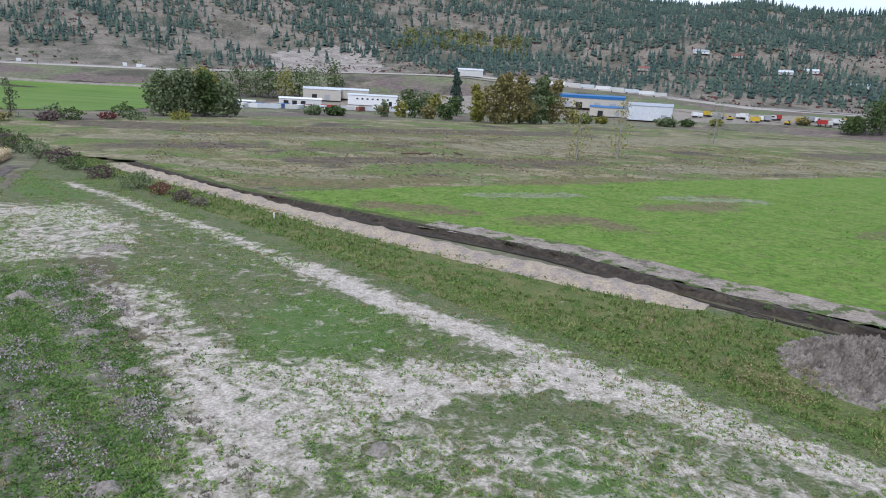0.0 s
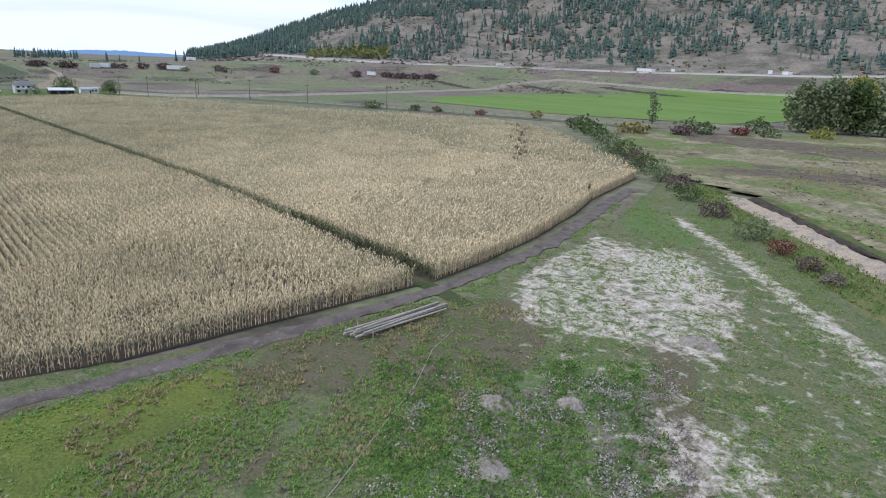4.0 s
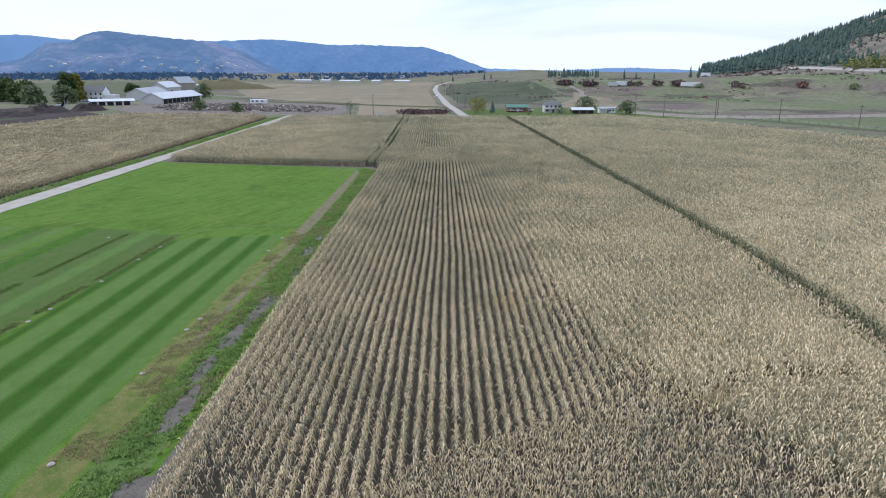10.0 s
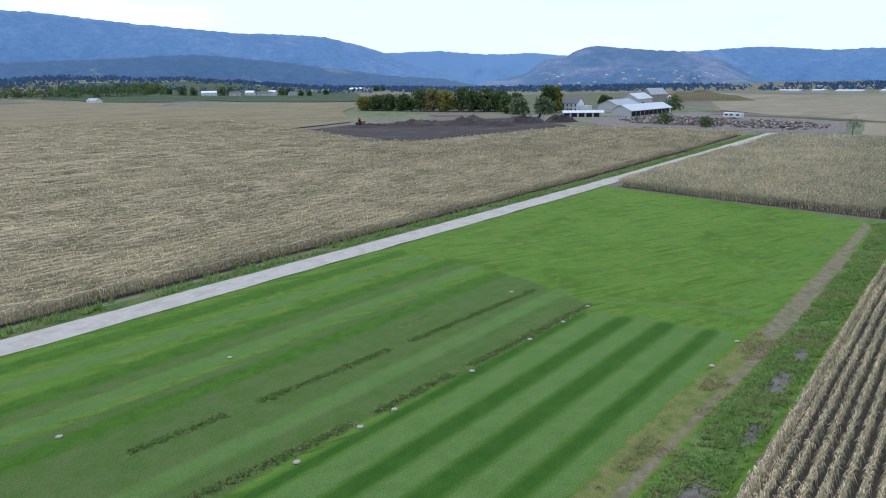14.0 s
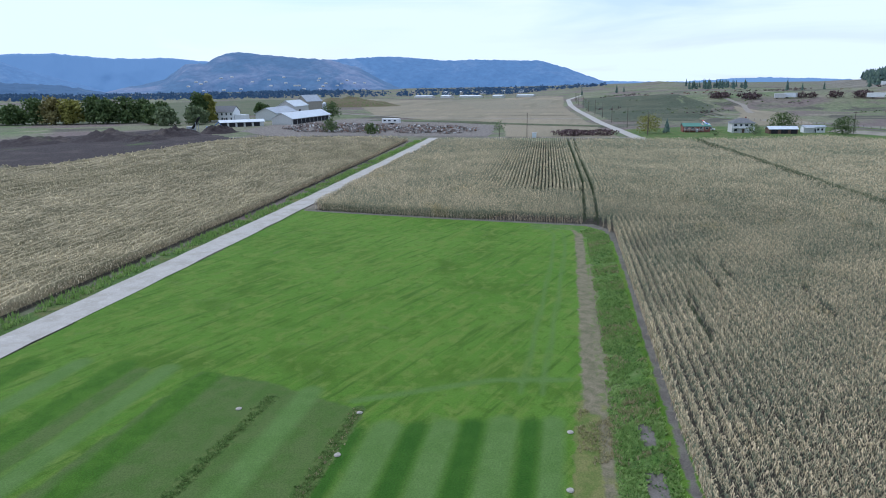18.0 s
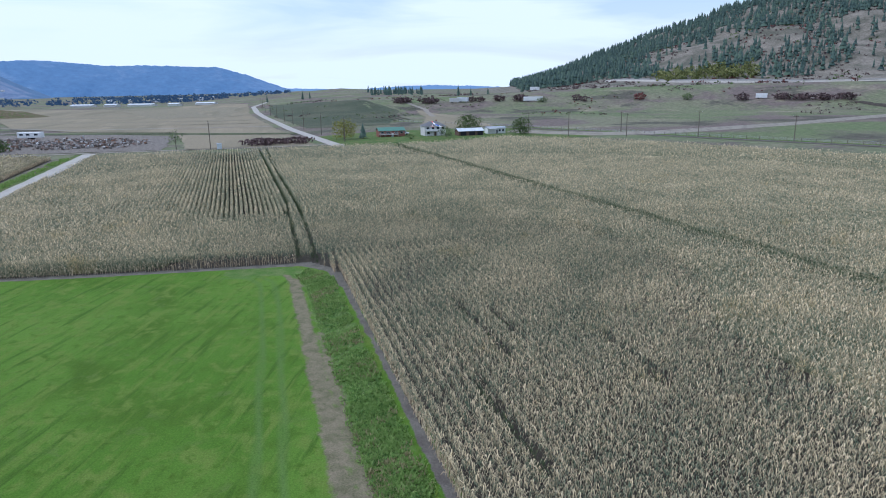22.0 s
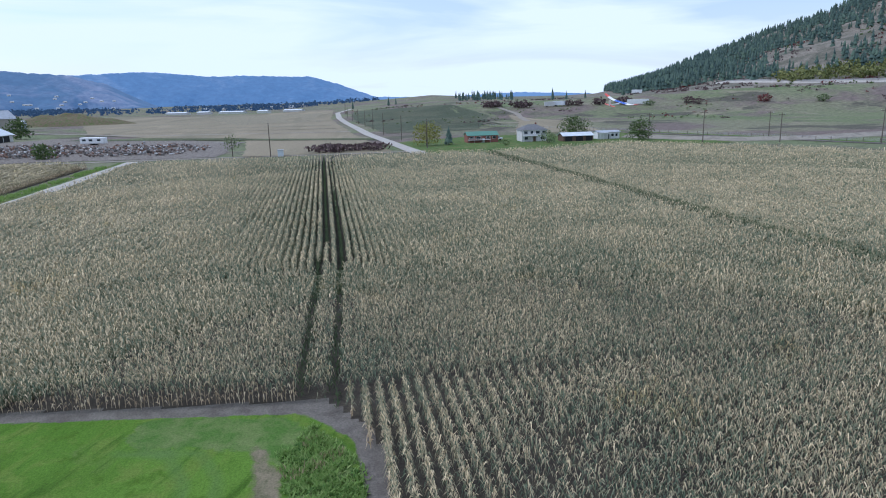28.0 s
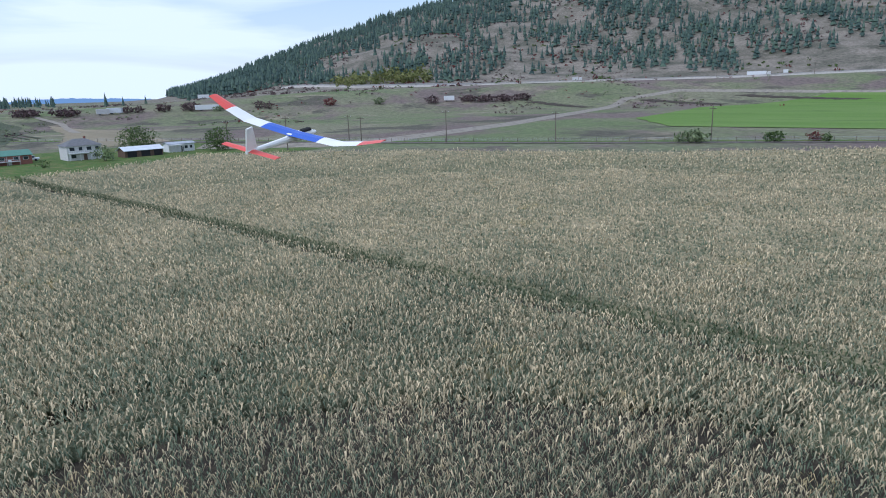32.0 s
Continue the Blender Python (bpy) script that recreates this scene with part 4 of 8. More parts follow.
def stations(poly, step, zone, south=False, jitter=0.025):
    """Plants along the rows of one zone: place, row and the row's direction."""
    p = np.asarray(poly, float)
    (x0, y0), (x1, y1) = p.min(0) - 3, p.max(0) + 3
    if zone == 0:
        u, v = np.meshgrid(np.arange(x0, x1, step), np.arange(-380 if south else -60, -0.2 if south else 200, ROW) + 0.3)
        u = u + rng.normal(0, step * 0.2, u.shape)
        x, y, turn = u, row_line(v, u, south), np.full(u.shape, 0.02)
    elif zone == 3:
        u, v = np.meshgrid(np.arange(0, 13.5, step), 8.6 - 0.35 - np.arange(11) * ROW)
        a = -np.pi / 2 + (u + rng.normal(0, step * 0.2, u.shape)) / 8.6
        x, y, turn = CORNER[0] + v * np.cos(a), CORNER[1] + v * np.sin(a), a + np.pi / 2
    else:
        u, v = np.meshgrid(np.arange(17.6 if zone == 1 else y0, y1 if zone == 1 else 52, step), (np.arange(130) if zone == 1 else np.arange(36)) * ROW + 0.35)
        u = u + rng.normal(0, step * 0.2, u.shape)
        x, y, turn = np.interp(u, *(EAST_SIDE if zone == 1 else WEST_SIDE)) - v, u, np.full(u.shape, np.pi / 2)
    row = np.repeat(np.arange(x.shape[0]), x.shape[1])
    x, y, turn = x.ravel() + rng.normal(0, jitter, x.size), y.ravel() + rng.normal(0, jitter, x.size), turn.ravel()
    k = inside(x, y, poly) & ((zone_of(x, y) == zone) if not south else True)
    return x[k], y[k], row[k], turn[k]


def edge_gap(x, y):
    """Distance from the open edges of the fields."""
    return np.minimum(np.minimum(line_gap(x, y, EDGES), line_gap(x, y, OPEN)), line_gap(x, y, [(-280, -59.2), (-345, -63)]))


def cleared(x, y, wide=0.0):
    """Lanes and bare gaps in the crop."""
    gap = line_gap(x, y, LANE)
    gone = (gap < 1.0 + wide) | ((gap < 1.7) & (y > np.interp(x, *LANE_SIDE)))
    for t in TRAMS:
        gone |= line_gap(x, y, t) < 0.30 + wide * 0.3
    for t in TRAMS_SOUTH:
        gone |= line_gap(x, y, t) < 0.5 + wide
    for line, w in (([(-70.8, 16.9), (-65.4, 17.6)], 0.42), ([(-69.4, 17.05), (-66.6, 17.4)], 0.7), ([(-70, 103), (-77, 108), (-80, 113)], 0.3), ([(-60.5, 31), (-62.5, 44), (-62.6, 52)], 0.3)):
        gone |= line_gap(x, y, line) < w + wide
    for hx0, hy0, r in HOLES:
        gone |= np.hypot(x - hx0, (y - hy0) * 1.6) < r
    return gone


def leaves(x, y, turn, count, length, width, tall, low=0.4, tassel=True, stalk=True):
    """Corn plants at the stations: leaves arch out to both sides of the row and hang at their tips; a stalk and a tassel."""
    n = len(x)
    h = tall * rng.uniform(0.93, 1.05, n) * (1 + 0.05 * np.sin(x * 0.31 + 1.7 * np.sin(y * 0.23)))
    vs, fs4, fs3 = [], [], []
    base = 0
    side = rng.integers(0, 2, n)
    for k in range(count):
        f = k / max(1, count - 1)
        a = rng.uniform(0, np.pi, n) + ((k + side) % 2) * np.pi
        a = turn + a
        z0 = h * (low + (0.88 - low) * f) + rng.normal(0, 0.04, n)
        ln = length * rng.uniform(0.65, 1.25, n) * (1.05 - 0.32 * f) * (1.06 - 0.08 * np.abs(np.sin(a - turn)))
        rise = ln * rng.uniform(0.35, 0.85, n)
        drop = ln * rng.uniform(0.25, 1.3, n)
        w = width * rng.uniform(0.7, 1.25, n)
        dx, dy = np.cos(a), np.sin(a)
        sx, sy = -dy * w / 2, dx * w / 2
        tw = rng.normal(0, 0.35, n) * w
        m = rng.uniform(0.36, 0.5, n)
        mx, my, mz = x + dx * ln * m, y + dy * ln * m, z0 + rise
        b = a + rng.normal(0, 0.35, n)
        tx, ty, tz = mx + np.cos(b) * ln * 0.42, my + np.sin(b) * ln * 0.42, z0 + rise - drop
        v = np.stack([np.stack([x + sx * 0.6, y + sy * 0.6, z0], -1), np.stack([x - sx * 0.6, y - sy * 0.6, z0], -1),
                      np.stack([mx - sx, my - sy, mz - tw], -1), np.stack([mx + sx, my + sy, mz + tw], -1), np.stack([tx, ty, tz], -1)], 1)
        i = base + np.arange(n)[:, None] * 5
        fs4.append(i + np.array([[0, 1, 2, 3]]))
        fs3.append(i + np.array([[3, 2, 4]]))
        vs.append(v.reshape(-1, 3))
        base += n * 5
    if stalk:
        s = 0.022
        v = np.stack([np.stack([x - s, y - s, 0 * h], -1), np.stack([x + s, y + s, 0 * h], -1), np.stack([x + s * 0.6, y + s, h * 0.95], -1), np.stack([x - s * 0.6, y, h * 0.95], -1)], 1)
        fs4.append(base + np.arange(n)[:, None] * 4 + np.array([[0, 1, 2, 3]]))
        vs.append(v.reshape(-1, 3))
        base += n * 4
    if tassel:
        a = rng.uniform(0, 6.28, n)
        o = rng.uniform(0.02, 0.16, n)
        t = 0.03
        v = np.stack([np.stack([x - t, y + t, h * 0.88], -1), np.stack([x + t, y - t, h * 0.88], -1), np.stack([x + o * np.cos(a), y + o * np.sin(a), h * 0.9 + 0.13], -1)], 1)
        fs3.append(base + np.arange(n)[:, None] * 3 + np.array([[0, 1, 2]]))
        vs.append(v.reshape(-1, 3))
        base += n * 3
    return np.concatenate(vs), np.concatenate(fs4), np.concatenate(fs3)


def ridges(x, y, row, turn, step, half, tall):
    """The close-set lower plants of row after row, as an uneven hedge."""
    s = x * np.cos(turn) + y * np.sin(turn)
    order = np.lexsort((s, row))
    x, y, row, turn, s, half, tall = (a[order] for a in (x, y, row, turn, s, half, tall))
    gap = np.hypot(np.diff(x), np.diff(y))
    ok = (row[1:] == row[:-1]) & (gap < step * 2.3)
    n = len(x)
    h = tall * rng.uniform(0.8, 1.1, n)
    half = half * rng.uniform(0.7, 1.25, n)
    ox, oy = -np.sin(turn) * half, np.cos(turn) * half
    j = rng.normal(0, 0.3, n)
    v = np.concatenate([np.column_stack([x - ox, y - oy, 0 * h]), np.column_stack([x - ox * (0.55 + j), y - oy * (0.55 + j), h]),
                        np.column_stack([x + ox * (0.55 - j), y + oy * (0.55 - j), h * rng.uniform(0.82, 1.08, n)]), np.column_stack([x + ox, y + oy, 0 * h])])
    i = np.nonzero(ok)[0]
    q = np.concatenate([np.stack([i + k * n, i + 1 + k * n, i + 1 + (k + 1) * n, i + (k + 1) * n], -1) for k in range(3)])
    return v, q


def join(*packs):
    """Several (verts, quads, tris) into one."""
    vs, qs, ts, base = [], [], [], 0
    for v, q, t in packs:
        vs.append(v)
        qs.append(q + base)
        if len(t):
            ts.append(t + base)
        base += len(v)
    return np.concatenate(vs), np.concatenate(qs), (np.concatenate(ts) if ts else np.zeros((0, 3), int))


def plant_field(poly, densities, hedge_from, south):
    """Plants of a field, thinner with the distance from the flown line; the mass of the far rows; the greener plants
    beside the lane, also darkened to paint the lane's shaded face.
    """
    packs, mass, green = [], [], []
    for zone in ((0,) if south else (0, 1, 2, 3)):
        for lo, hi, step, count, length, width, low in densities:
            x, y, row, turn = stations(poly, step, zone, south)
            d = np.where(edge_gap(x, y) < 1.6, 0.0, line_gap(x, y, FLOWN) + rng.normal(0, 3, len(x)))
            k = (d >= lo) & (d < hi) & ~cleared(x, y)
            thin = np.minimum.reduce([line_gap(x, y, t) for t in SLOTS])
            k &= rng.random(len(x)) > np.where(thin < 0.4, 0.72, 0.05)
            if k.sum():
                packs.append(leaves(x[k], y[k], turn[k], count, length, width, TALL, low, step < 0.2, False))
        if not south:
            x, y, row, turn = stations(poly, 0.3, zone)
            gap = line_gap(x, y, LANE)
            thin = np.minimum.reduce([line_gap(x, y, t) for t in SLOTS + TRAMS])
            # only the lane's north side, where its face in shade is painted dark
            k = (gap >= 0.9) & (gap < 1.75) & (y > np.interp(x, *LANE_SIDE)) & (rng.random(len(x)) < 0.95)
            if k.sum():
                green.append(leaves(x[k], y[k], turn[k], 9, 0.42, 0.08, 1.65, 0.08, False, False))
            k = (thin < 0.42) & (rng.random(len(x)) < 0.75)
            if k.sum():
                green.append(leaves(x[k], y[k], turn[k], 6, 0.44, 0.06, 1.3, 0.2, False, False))
        for lo, hi, step in ((hedge_from, 120, 1.1 if not south else 1.6), (116, 999, 5.0)):
            x, y, row, turn = stations(poly, step, zone, south, 0.03)
            d = line_gap(x, y, FLOWN)
            k = (d >= lo) & (d < hi) & (edge_gap(x, y) > 0.9) & ~cleared(x, y, 0.3)
            if k.sum():
                far = np.clip((d[k] - lo) / 40, 0, 1)
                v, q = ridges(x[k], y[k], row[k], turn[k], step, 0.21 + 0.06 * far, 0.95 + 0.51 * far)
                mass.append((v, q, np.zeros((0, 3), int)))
    return packs, mass, green


def skirt(poly, south):
    """Dry stalks and hanging lower leaves along the field's open edges."""
    packs = []
    for zone in ((0,) if south else (0, 1, 2, 3)):
        x, y, row, turn = stations(poly, 0.26, zone, south)
        k = (edge_gap(x, y) < 1.0) & ~cleared(x, y)
        if k.sum():
            packs.append(leaves(x[k], y[k], turn[k], 5, 0.38, 0.065, 1.15, 0.15, False, True))
    return join(*packs)


def corn_field(name, poly, densities, hedge_from, south, leaf_mat, row_mat, label):
    packs, mass, green = plant_field(poly, densities, hedge_from, south)
    sets = [join(*packs), join(*mass), join(*green) if green else (np.zeros((0, 3)), np.zeros((0, 4), int), np.zeros((0, 3), int)), skirt(poly, south)]
    v, q, t = join(*sets)
    mats = np.concatenate([np.full(len(s[1]), k, int) for k, s in enumerate(sets)] + [np.full(len(s[2]), k, int) for k, s in enumerate(sets)])
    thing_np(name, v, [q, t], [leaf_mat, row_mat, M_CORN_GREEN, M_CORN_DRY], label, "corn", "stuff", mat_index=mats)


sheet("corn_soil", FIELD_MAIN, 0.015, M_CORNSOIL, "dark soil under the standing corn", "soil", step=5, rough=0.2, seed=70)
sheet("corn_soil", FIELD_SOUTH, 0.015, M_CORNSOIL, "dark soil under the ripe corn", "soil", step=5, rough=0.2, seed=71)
ribbon("corn_lane", LANE, 1.7, 0.03, M_LANE, "weedy green lane cut through the corn", "track", 0.3, seed=72)
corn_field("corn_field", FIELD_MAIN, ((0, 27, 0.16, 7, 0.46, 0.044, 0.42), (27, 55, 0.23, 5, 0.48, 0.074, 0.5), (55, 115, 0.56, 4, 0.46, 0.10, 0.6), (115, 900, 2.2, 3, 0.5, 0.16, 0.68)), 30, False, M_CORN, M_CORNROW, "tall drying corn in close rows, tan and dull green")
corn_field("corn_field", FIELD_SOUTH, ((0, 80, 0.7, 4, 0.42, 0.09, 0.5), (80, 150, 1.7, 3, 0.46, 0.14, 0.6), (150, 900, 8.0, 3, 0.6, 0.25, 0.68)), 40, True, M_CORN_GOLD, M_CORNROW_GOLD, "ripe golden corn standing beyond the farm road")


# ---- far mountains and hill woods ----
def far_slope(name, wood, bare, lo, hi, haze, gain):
    """Woods and bare ground on far slopes; the blue air before them is put into base colour and emission."""
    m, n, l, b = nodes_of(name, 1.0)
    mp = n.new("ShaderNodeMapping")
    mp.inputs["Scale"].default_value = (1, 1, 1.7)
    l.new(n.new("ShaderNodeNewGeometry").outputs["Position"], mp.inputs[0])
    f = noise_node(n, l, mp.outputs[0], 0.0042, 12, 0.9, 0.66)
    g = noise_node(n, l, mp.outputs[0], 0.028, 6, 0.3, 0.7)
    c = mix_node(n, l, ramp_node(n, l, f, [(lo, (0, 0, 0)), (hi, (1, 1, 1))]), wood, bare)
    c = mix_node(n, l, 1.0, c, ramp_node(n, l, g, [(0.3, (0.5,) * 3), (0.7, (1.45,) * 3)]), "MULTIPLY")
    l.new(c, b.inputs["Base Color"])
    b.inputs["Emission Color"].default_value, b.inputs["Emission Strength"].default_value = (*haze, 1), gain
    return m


# distance haze painted in: bluish base colours plus a blue glow
M_FAR = far_slope("haze_painted_forest_slopes", (0.03, 0.058, 0.09), (0.075, 0.098, 0.125), 0.5, 0.66, (0.19, 0.40, 0.80), 0.36)
M_CRAG = far_slope("haze_painted_craggy_slopes", (0.030, 0.056, 0.075), (0.125, 0.122, 0.14), 0.45, 0.64, (0.17, 0.34, 0.68), 0.30)
M_FOOTHILL = far_slope("haze_painted_foothill_woods", (0.022, 0.042, 0.055), (0.085, 0.11, 0.075), 0.58, 0.66, (0.13, 0.30, 0.66), 0.26)
# base colour and emission together paint the blue air before this range
M_FAR_PALE, _n, _l, _b = nodes_of("haze_painted_distant_range", 1.0)
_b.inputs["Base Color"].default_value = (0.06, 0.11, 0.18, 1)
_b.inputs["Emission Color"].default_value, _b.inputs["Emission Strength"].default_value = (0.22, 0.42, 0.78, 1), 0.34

# woods with the distance haze put in as bluish colour and weak emission
M_FARWOOD, _n, _l, _b = nodes_of("haze_glow_valley_woods", 1.0)
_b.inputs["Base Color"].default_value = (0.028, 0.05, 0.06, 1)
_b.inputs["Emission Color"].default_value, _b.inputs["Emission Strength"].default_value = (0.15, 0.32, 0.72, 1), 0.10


def mountain(name, label, profile, r0, r1, material, seed):
    """A range seen far off: slopes rise from r0 to the crest at r1, whose height follows the profile (bearing, degrees above level)."""
    az = np.arange(profile[0][0], profile[-1][0] + 0.01, 0.12)
    el = np.interp(az, [p[0] for p in profile], [p[1] for p in profile])
    steps = 16
    v = np.zeros((len(az), steps + 3, 3))
    for i, a in enumerate(az):
        top = 20 + r1 * math.tan(radians(el[i]))
        for j in range(steps + 3):
            s = min(j / steps, 1.0)
            gully = noise.fractal(Vector((a * 0.55, s * 2.2, seed)), 1.0, 2.0, 5)
            r = r0 + (r1 - r0) * (s + 0.16 * gully * (1 - s)) + max(0, j - steps) * 200
            z = -12 + (top + 12) * (s ** 0.8) * (1 + 0.10 * gully * (1 - s)) + noise.fractal(Vector((a * 2.3, 0.5, seed)), 0.9, 2.0, 5) * 4 * s
            if j > steps:
                z = top - (j - steps) * 160
            v[i, j] = (CX - r * math.sin(radians(a)), CY + r * math.cos(radians(a)), z)
    n = steps + 3
    i, j = np.meshgrid(np.arange(len(az) - 1), np.arange(n - 1), indexing="ij")
    k = (i * n + j).ravel()
    thing_np(name, v.reshape(-1, 3), [np.stack([k, k + 1, k + n + 1, k + n], -1)], material, label, "mountain", "structure", smooth=True)
    return v


mountain("backdrop_mountain", "far mountain range in painted pale blue haze", [(62, -0.6), (70, -0.1), (76, 0.15), (82, -0.1), (90, 0.1), (96, -0.3)], 4300, 4600, M_FAR_PALE, 3.0)
mountain("backdrop_mountain", "mountain range beyond the gap in painted pale blue haze", [(112, 0.5), (119, 1.9), (123, 2.28), (127, 2.24), (131, 2.6), (134.4, 2.5), (138, 2.4), (146, 1.5)], 4300, 4600, M_FAR_PALE, 5.0)
mountain("backdrop_mountain", "long forested mountain ridge behind the craggy one in painted blue haze", [(84.5, -0.9), (87.1, -0.18), (89.6, 0.66), (91, 1.2), (93, 1.79), (95, 1.83), (98.5, 1.98), (100, 1.88), (101.7, 1.98), (105.3, 2.32), (108, 2.24), (110.6, 2.1), (114, 1.6)], 3850, 4250, M_FAR, 7.0)
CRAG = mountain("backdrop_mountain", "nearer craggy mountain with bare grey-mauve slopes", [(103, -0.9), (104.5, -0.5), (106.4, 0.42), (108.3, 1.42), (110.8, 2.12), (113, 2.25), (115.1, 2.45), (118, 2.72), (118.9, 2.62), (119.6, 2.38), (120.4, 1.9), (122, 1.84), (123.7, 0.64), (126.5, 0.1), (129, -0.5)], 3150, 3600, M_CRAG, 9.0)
mountain("backdrop_mountain", "long forested mountain ridge in painted blue haze", [(127.5, -0.3), (129.6, 0.47), (133, 1.5), (135, 2.35), (137.8, 3.16), (140.4, 3.8), (144, 4.02), (147.1, 4.05), (150, 4.3), (155, 4.7), (161, 5.3), (172, 5.6), (185, 5.0)], 3600, 4100, M_FAR, 11.0)
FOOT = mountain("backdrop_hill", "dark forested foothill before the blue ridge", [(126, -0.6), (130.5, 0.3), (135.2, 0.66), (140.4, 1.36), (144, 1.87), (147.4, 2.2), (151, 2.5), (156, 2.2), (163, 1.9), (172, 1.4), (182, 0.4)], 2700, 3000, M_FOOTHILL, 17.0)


def cone_trees(x, y, z, h, w, tiers=4, sides=6):
    """Conifers as stacked, ragged skirts of boughs."""
    n = len(x)
    vs, fs, base = [], [], 0
    for k in range(tiers):
        f = k / tiers
        top = z + h * (1 - 0.72 * f)
        low = z + h * (1 - 0.72 * f - 0.42) + h * 0.04
        low = np.maximum(low, z + h * 0.06)
        rad = w * (0.24 + 0.76 * (k + 1) / tiers) * 0.5
        turn = rng.uniform(0, 6.28, n)
        v = [np.stack([x, y, top], -1)]
        for s in range(sides):
            a = turn + 2 * math.pi * s / sides
            r = rad * rng.uniform(0.55, 1.2, n)
            v.append(np.stack([x + r * np.cos(a), y + r * np.sin(a), low + rng.normal(0, 0.03, n) * h], -1))
        vs.append(np.stack(v, 1).reshape(-1, 3))
        i = base + np.arange(n)[:, None] * (sides + 1)
        for s in range(sides):
            fs.append(i + np.array([[0, 1 + s, 1 + (s + 1) % sides]]))
        base += n * (sides + 1)
    return np.concatenate(vs), np.concatenate(fs)


def clumps(x, y, z, h, w, per, leaf):
    """Bushes or crowns: many small leaf sprays, thrown unevenly through a rounded volume."""
    n = len(x)
    k = n * per
    X, Y, Z, Hh, W = (np.repeat(v, per) for v in (x, y, z, h, w))
    d = rng.normal(0, 1, (k, 3))
    d /= np.linalg.norm(d, axis=1)[:, None]
    r = rng.uniform(0.35, 1.0, k) ** 0.5
    lump = 1 + 0.28 * np.sin(5 * d[:, 0] + X * 3.1) * np.cos(4 * d[:, 1] + Y * 2.7) + 0.18 * np.sin(7 * d[:, 2] + X)
    c = np.stack([X + d[:, 0] * W / 2 * r * lump, Y + d[:, 1] * W / 2 * r * lump, Z + Hh * (0.5 + 0.5 * d[:, 2] * r * lump)], -1)
    u = rng.normal(0, 1, (k, 3))
    u /= np.linalg.norm(u, axis=1)[:, None]
    v = np.cross(u, rng.normal(0, 1, (k, 3)))
    v /= np.linalg.norm(v, axis=1)[:, None]
    s = (leaf * rng.uniform(0.6, 1.3, k))[:, None]
    pts = np.stack([c - u * s, c + v * s * 0.6, c + u * s, c - v * s * 0.6], 1)
    return pts.reshape(-1, 3), np.arange(k * 4).reshape(-1, 4)


def hill_spots(n, az0, az1, r0, r1, seed):
    g = np.random.default_rng(seed)
    a, r = np.radians(g.uniform(az0, az1, n)), np.sqrt(g.uniform(r0 * r0, r1 * r1, n))
    return CX - r * np.sin(a), CY + r * np.cos(a), np.degrees(a), r


def wave(x, y, s, o):
    return np.sin(x * s + o + 1.7 * np.sin(y * s * 0.8 + o)) * np.cos(y * s * 1.1 - o + 1.3 * np.sin(x * s * 0.6)) + 0.6 * np.sin(x * s * 2.3 + y * s * 1.9 + o)


hx, hy, ha, hr = hill_spots(64000, -52, 70, 735, 1620, 5)
want = wave(hx, hy, 0.008, 0.7) * 0.55 + 0.35 * wave(hx, hy, 0.024, 2.0) + np.interp(hr, [735, 790, 950, 1150, 1350, 1600], [-0.7, -0.02, 0.2, 0.5, 0.7, 0.8]) + np.interp(ha, [-50, -20, 5, 25, 50, 66], [0.35, 0.35, 0.25, 0.15, 0.22, 0.42])
want -= 3.0 * ((ha > 52) & (ha < 60.5) & (hr < 822))
pick = want + rng.normal(0, 0.25, len(hx)) > 0.22
hx, hy, hr = hx[pick][:22500], hy[pick][:22500], hr[pick][:22500]
hh = rng.uniform(8, 18, len(hx)) * np.where(rng.random(len(hx)) < 0.25, 0.6, 1.0)
v, f = cone_trees(hx, hy, land_height(hx, hy) - 0.5, hh, hh * rng.uniform(0.36, 0.55, len(hx)), 3, 5)
thing_np("hillside_forest", v, [f], M_CONIFER, "dark conifer woods scattered over the dry hillside", "forest", "stuff")
for name, count, az0, az1, r0, r1, size, mat, label, seed in (
        ("hillside_brush", 9000, -52, 70, 690, 1550, 3.6, M_TWIG, "purplish brown bare brush on the hillside", 21),
        ("hillside_brush", 1500, -45, 66, 690, 1150, 4.4, M_LEAF_RED, "dark red autumn shrubs on the hillside", 22),
        ("hillside_brush", 1800, -45, 66, 690, 1400, 4.6, M_LEAF, "green scrub on the hillside", 23),
        ("yellow_aspens", 130, 52, 60, 770, 840, 8.0, M_LEAF_ASPEN, "band of yellow-green aspens at the foot of the hill", 24),
        ("yellow_aspens", 260, -13, -2, 880, 1030, 9.5, M_LEAF_ASPEN, "yellow-green aspens on the hillside", 25)):
    x, y, a, r = hill_spots(count, az0, az1, r0, r1, seed)
    if size < 5:
        k = wave(x, y, 0.011, seed) + 0.5 * wave(x, y, 0.03, 1.0) > 0.1
        x, y = x[k], y[k]
    s = size * rng.uniform(0.5, 1.25, len(x))
    v, q = clumps(x, y, land_height(x, y) - 0.3, s * (0.62 if size < 5 else 1.15), s * (1.25 if size < 5 else 0.85), 12 if size < 5 else 22, size * (0.26 if size < 5 else 0.2))
    thing_np(name, v, [q], mat, label, "brush" if size < 5 else "trees", "stuff")
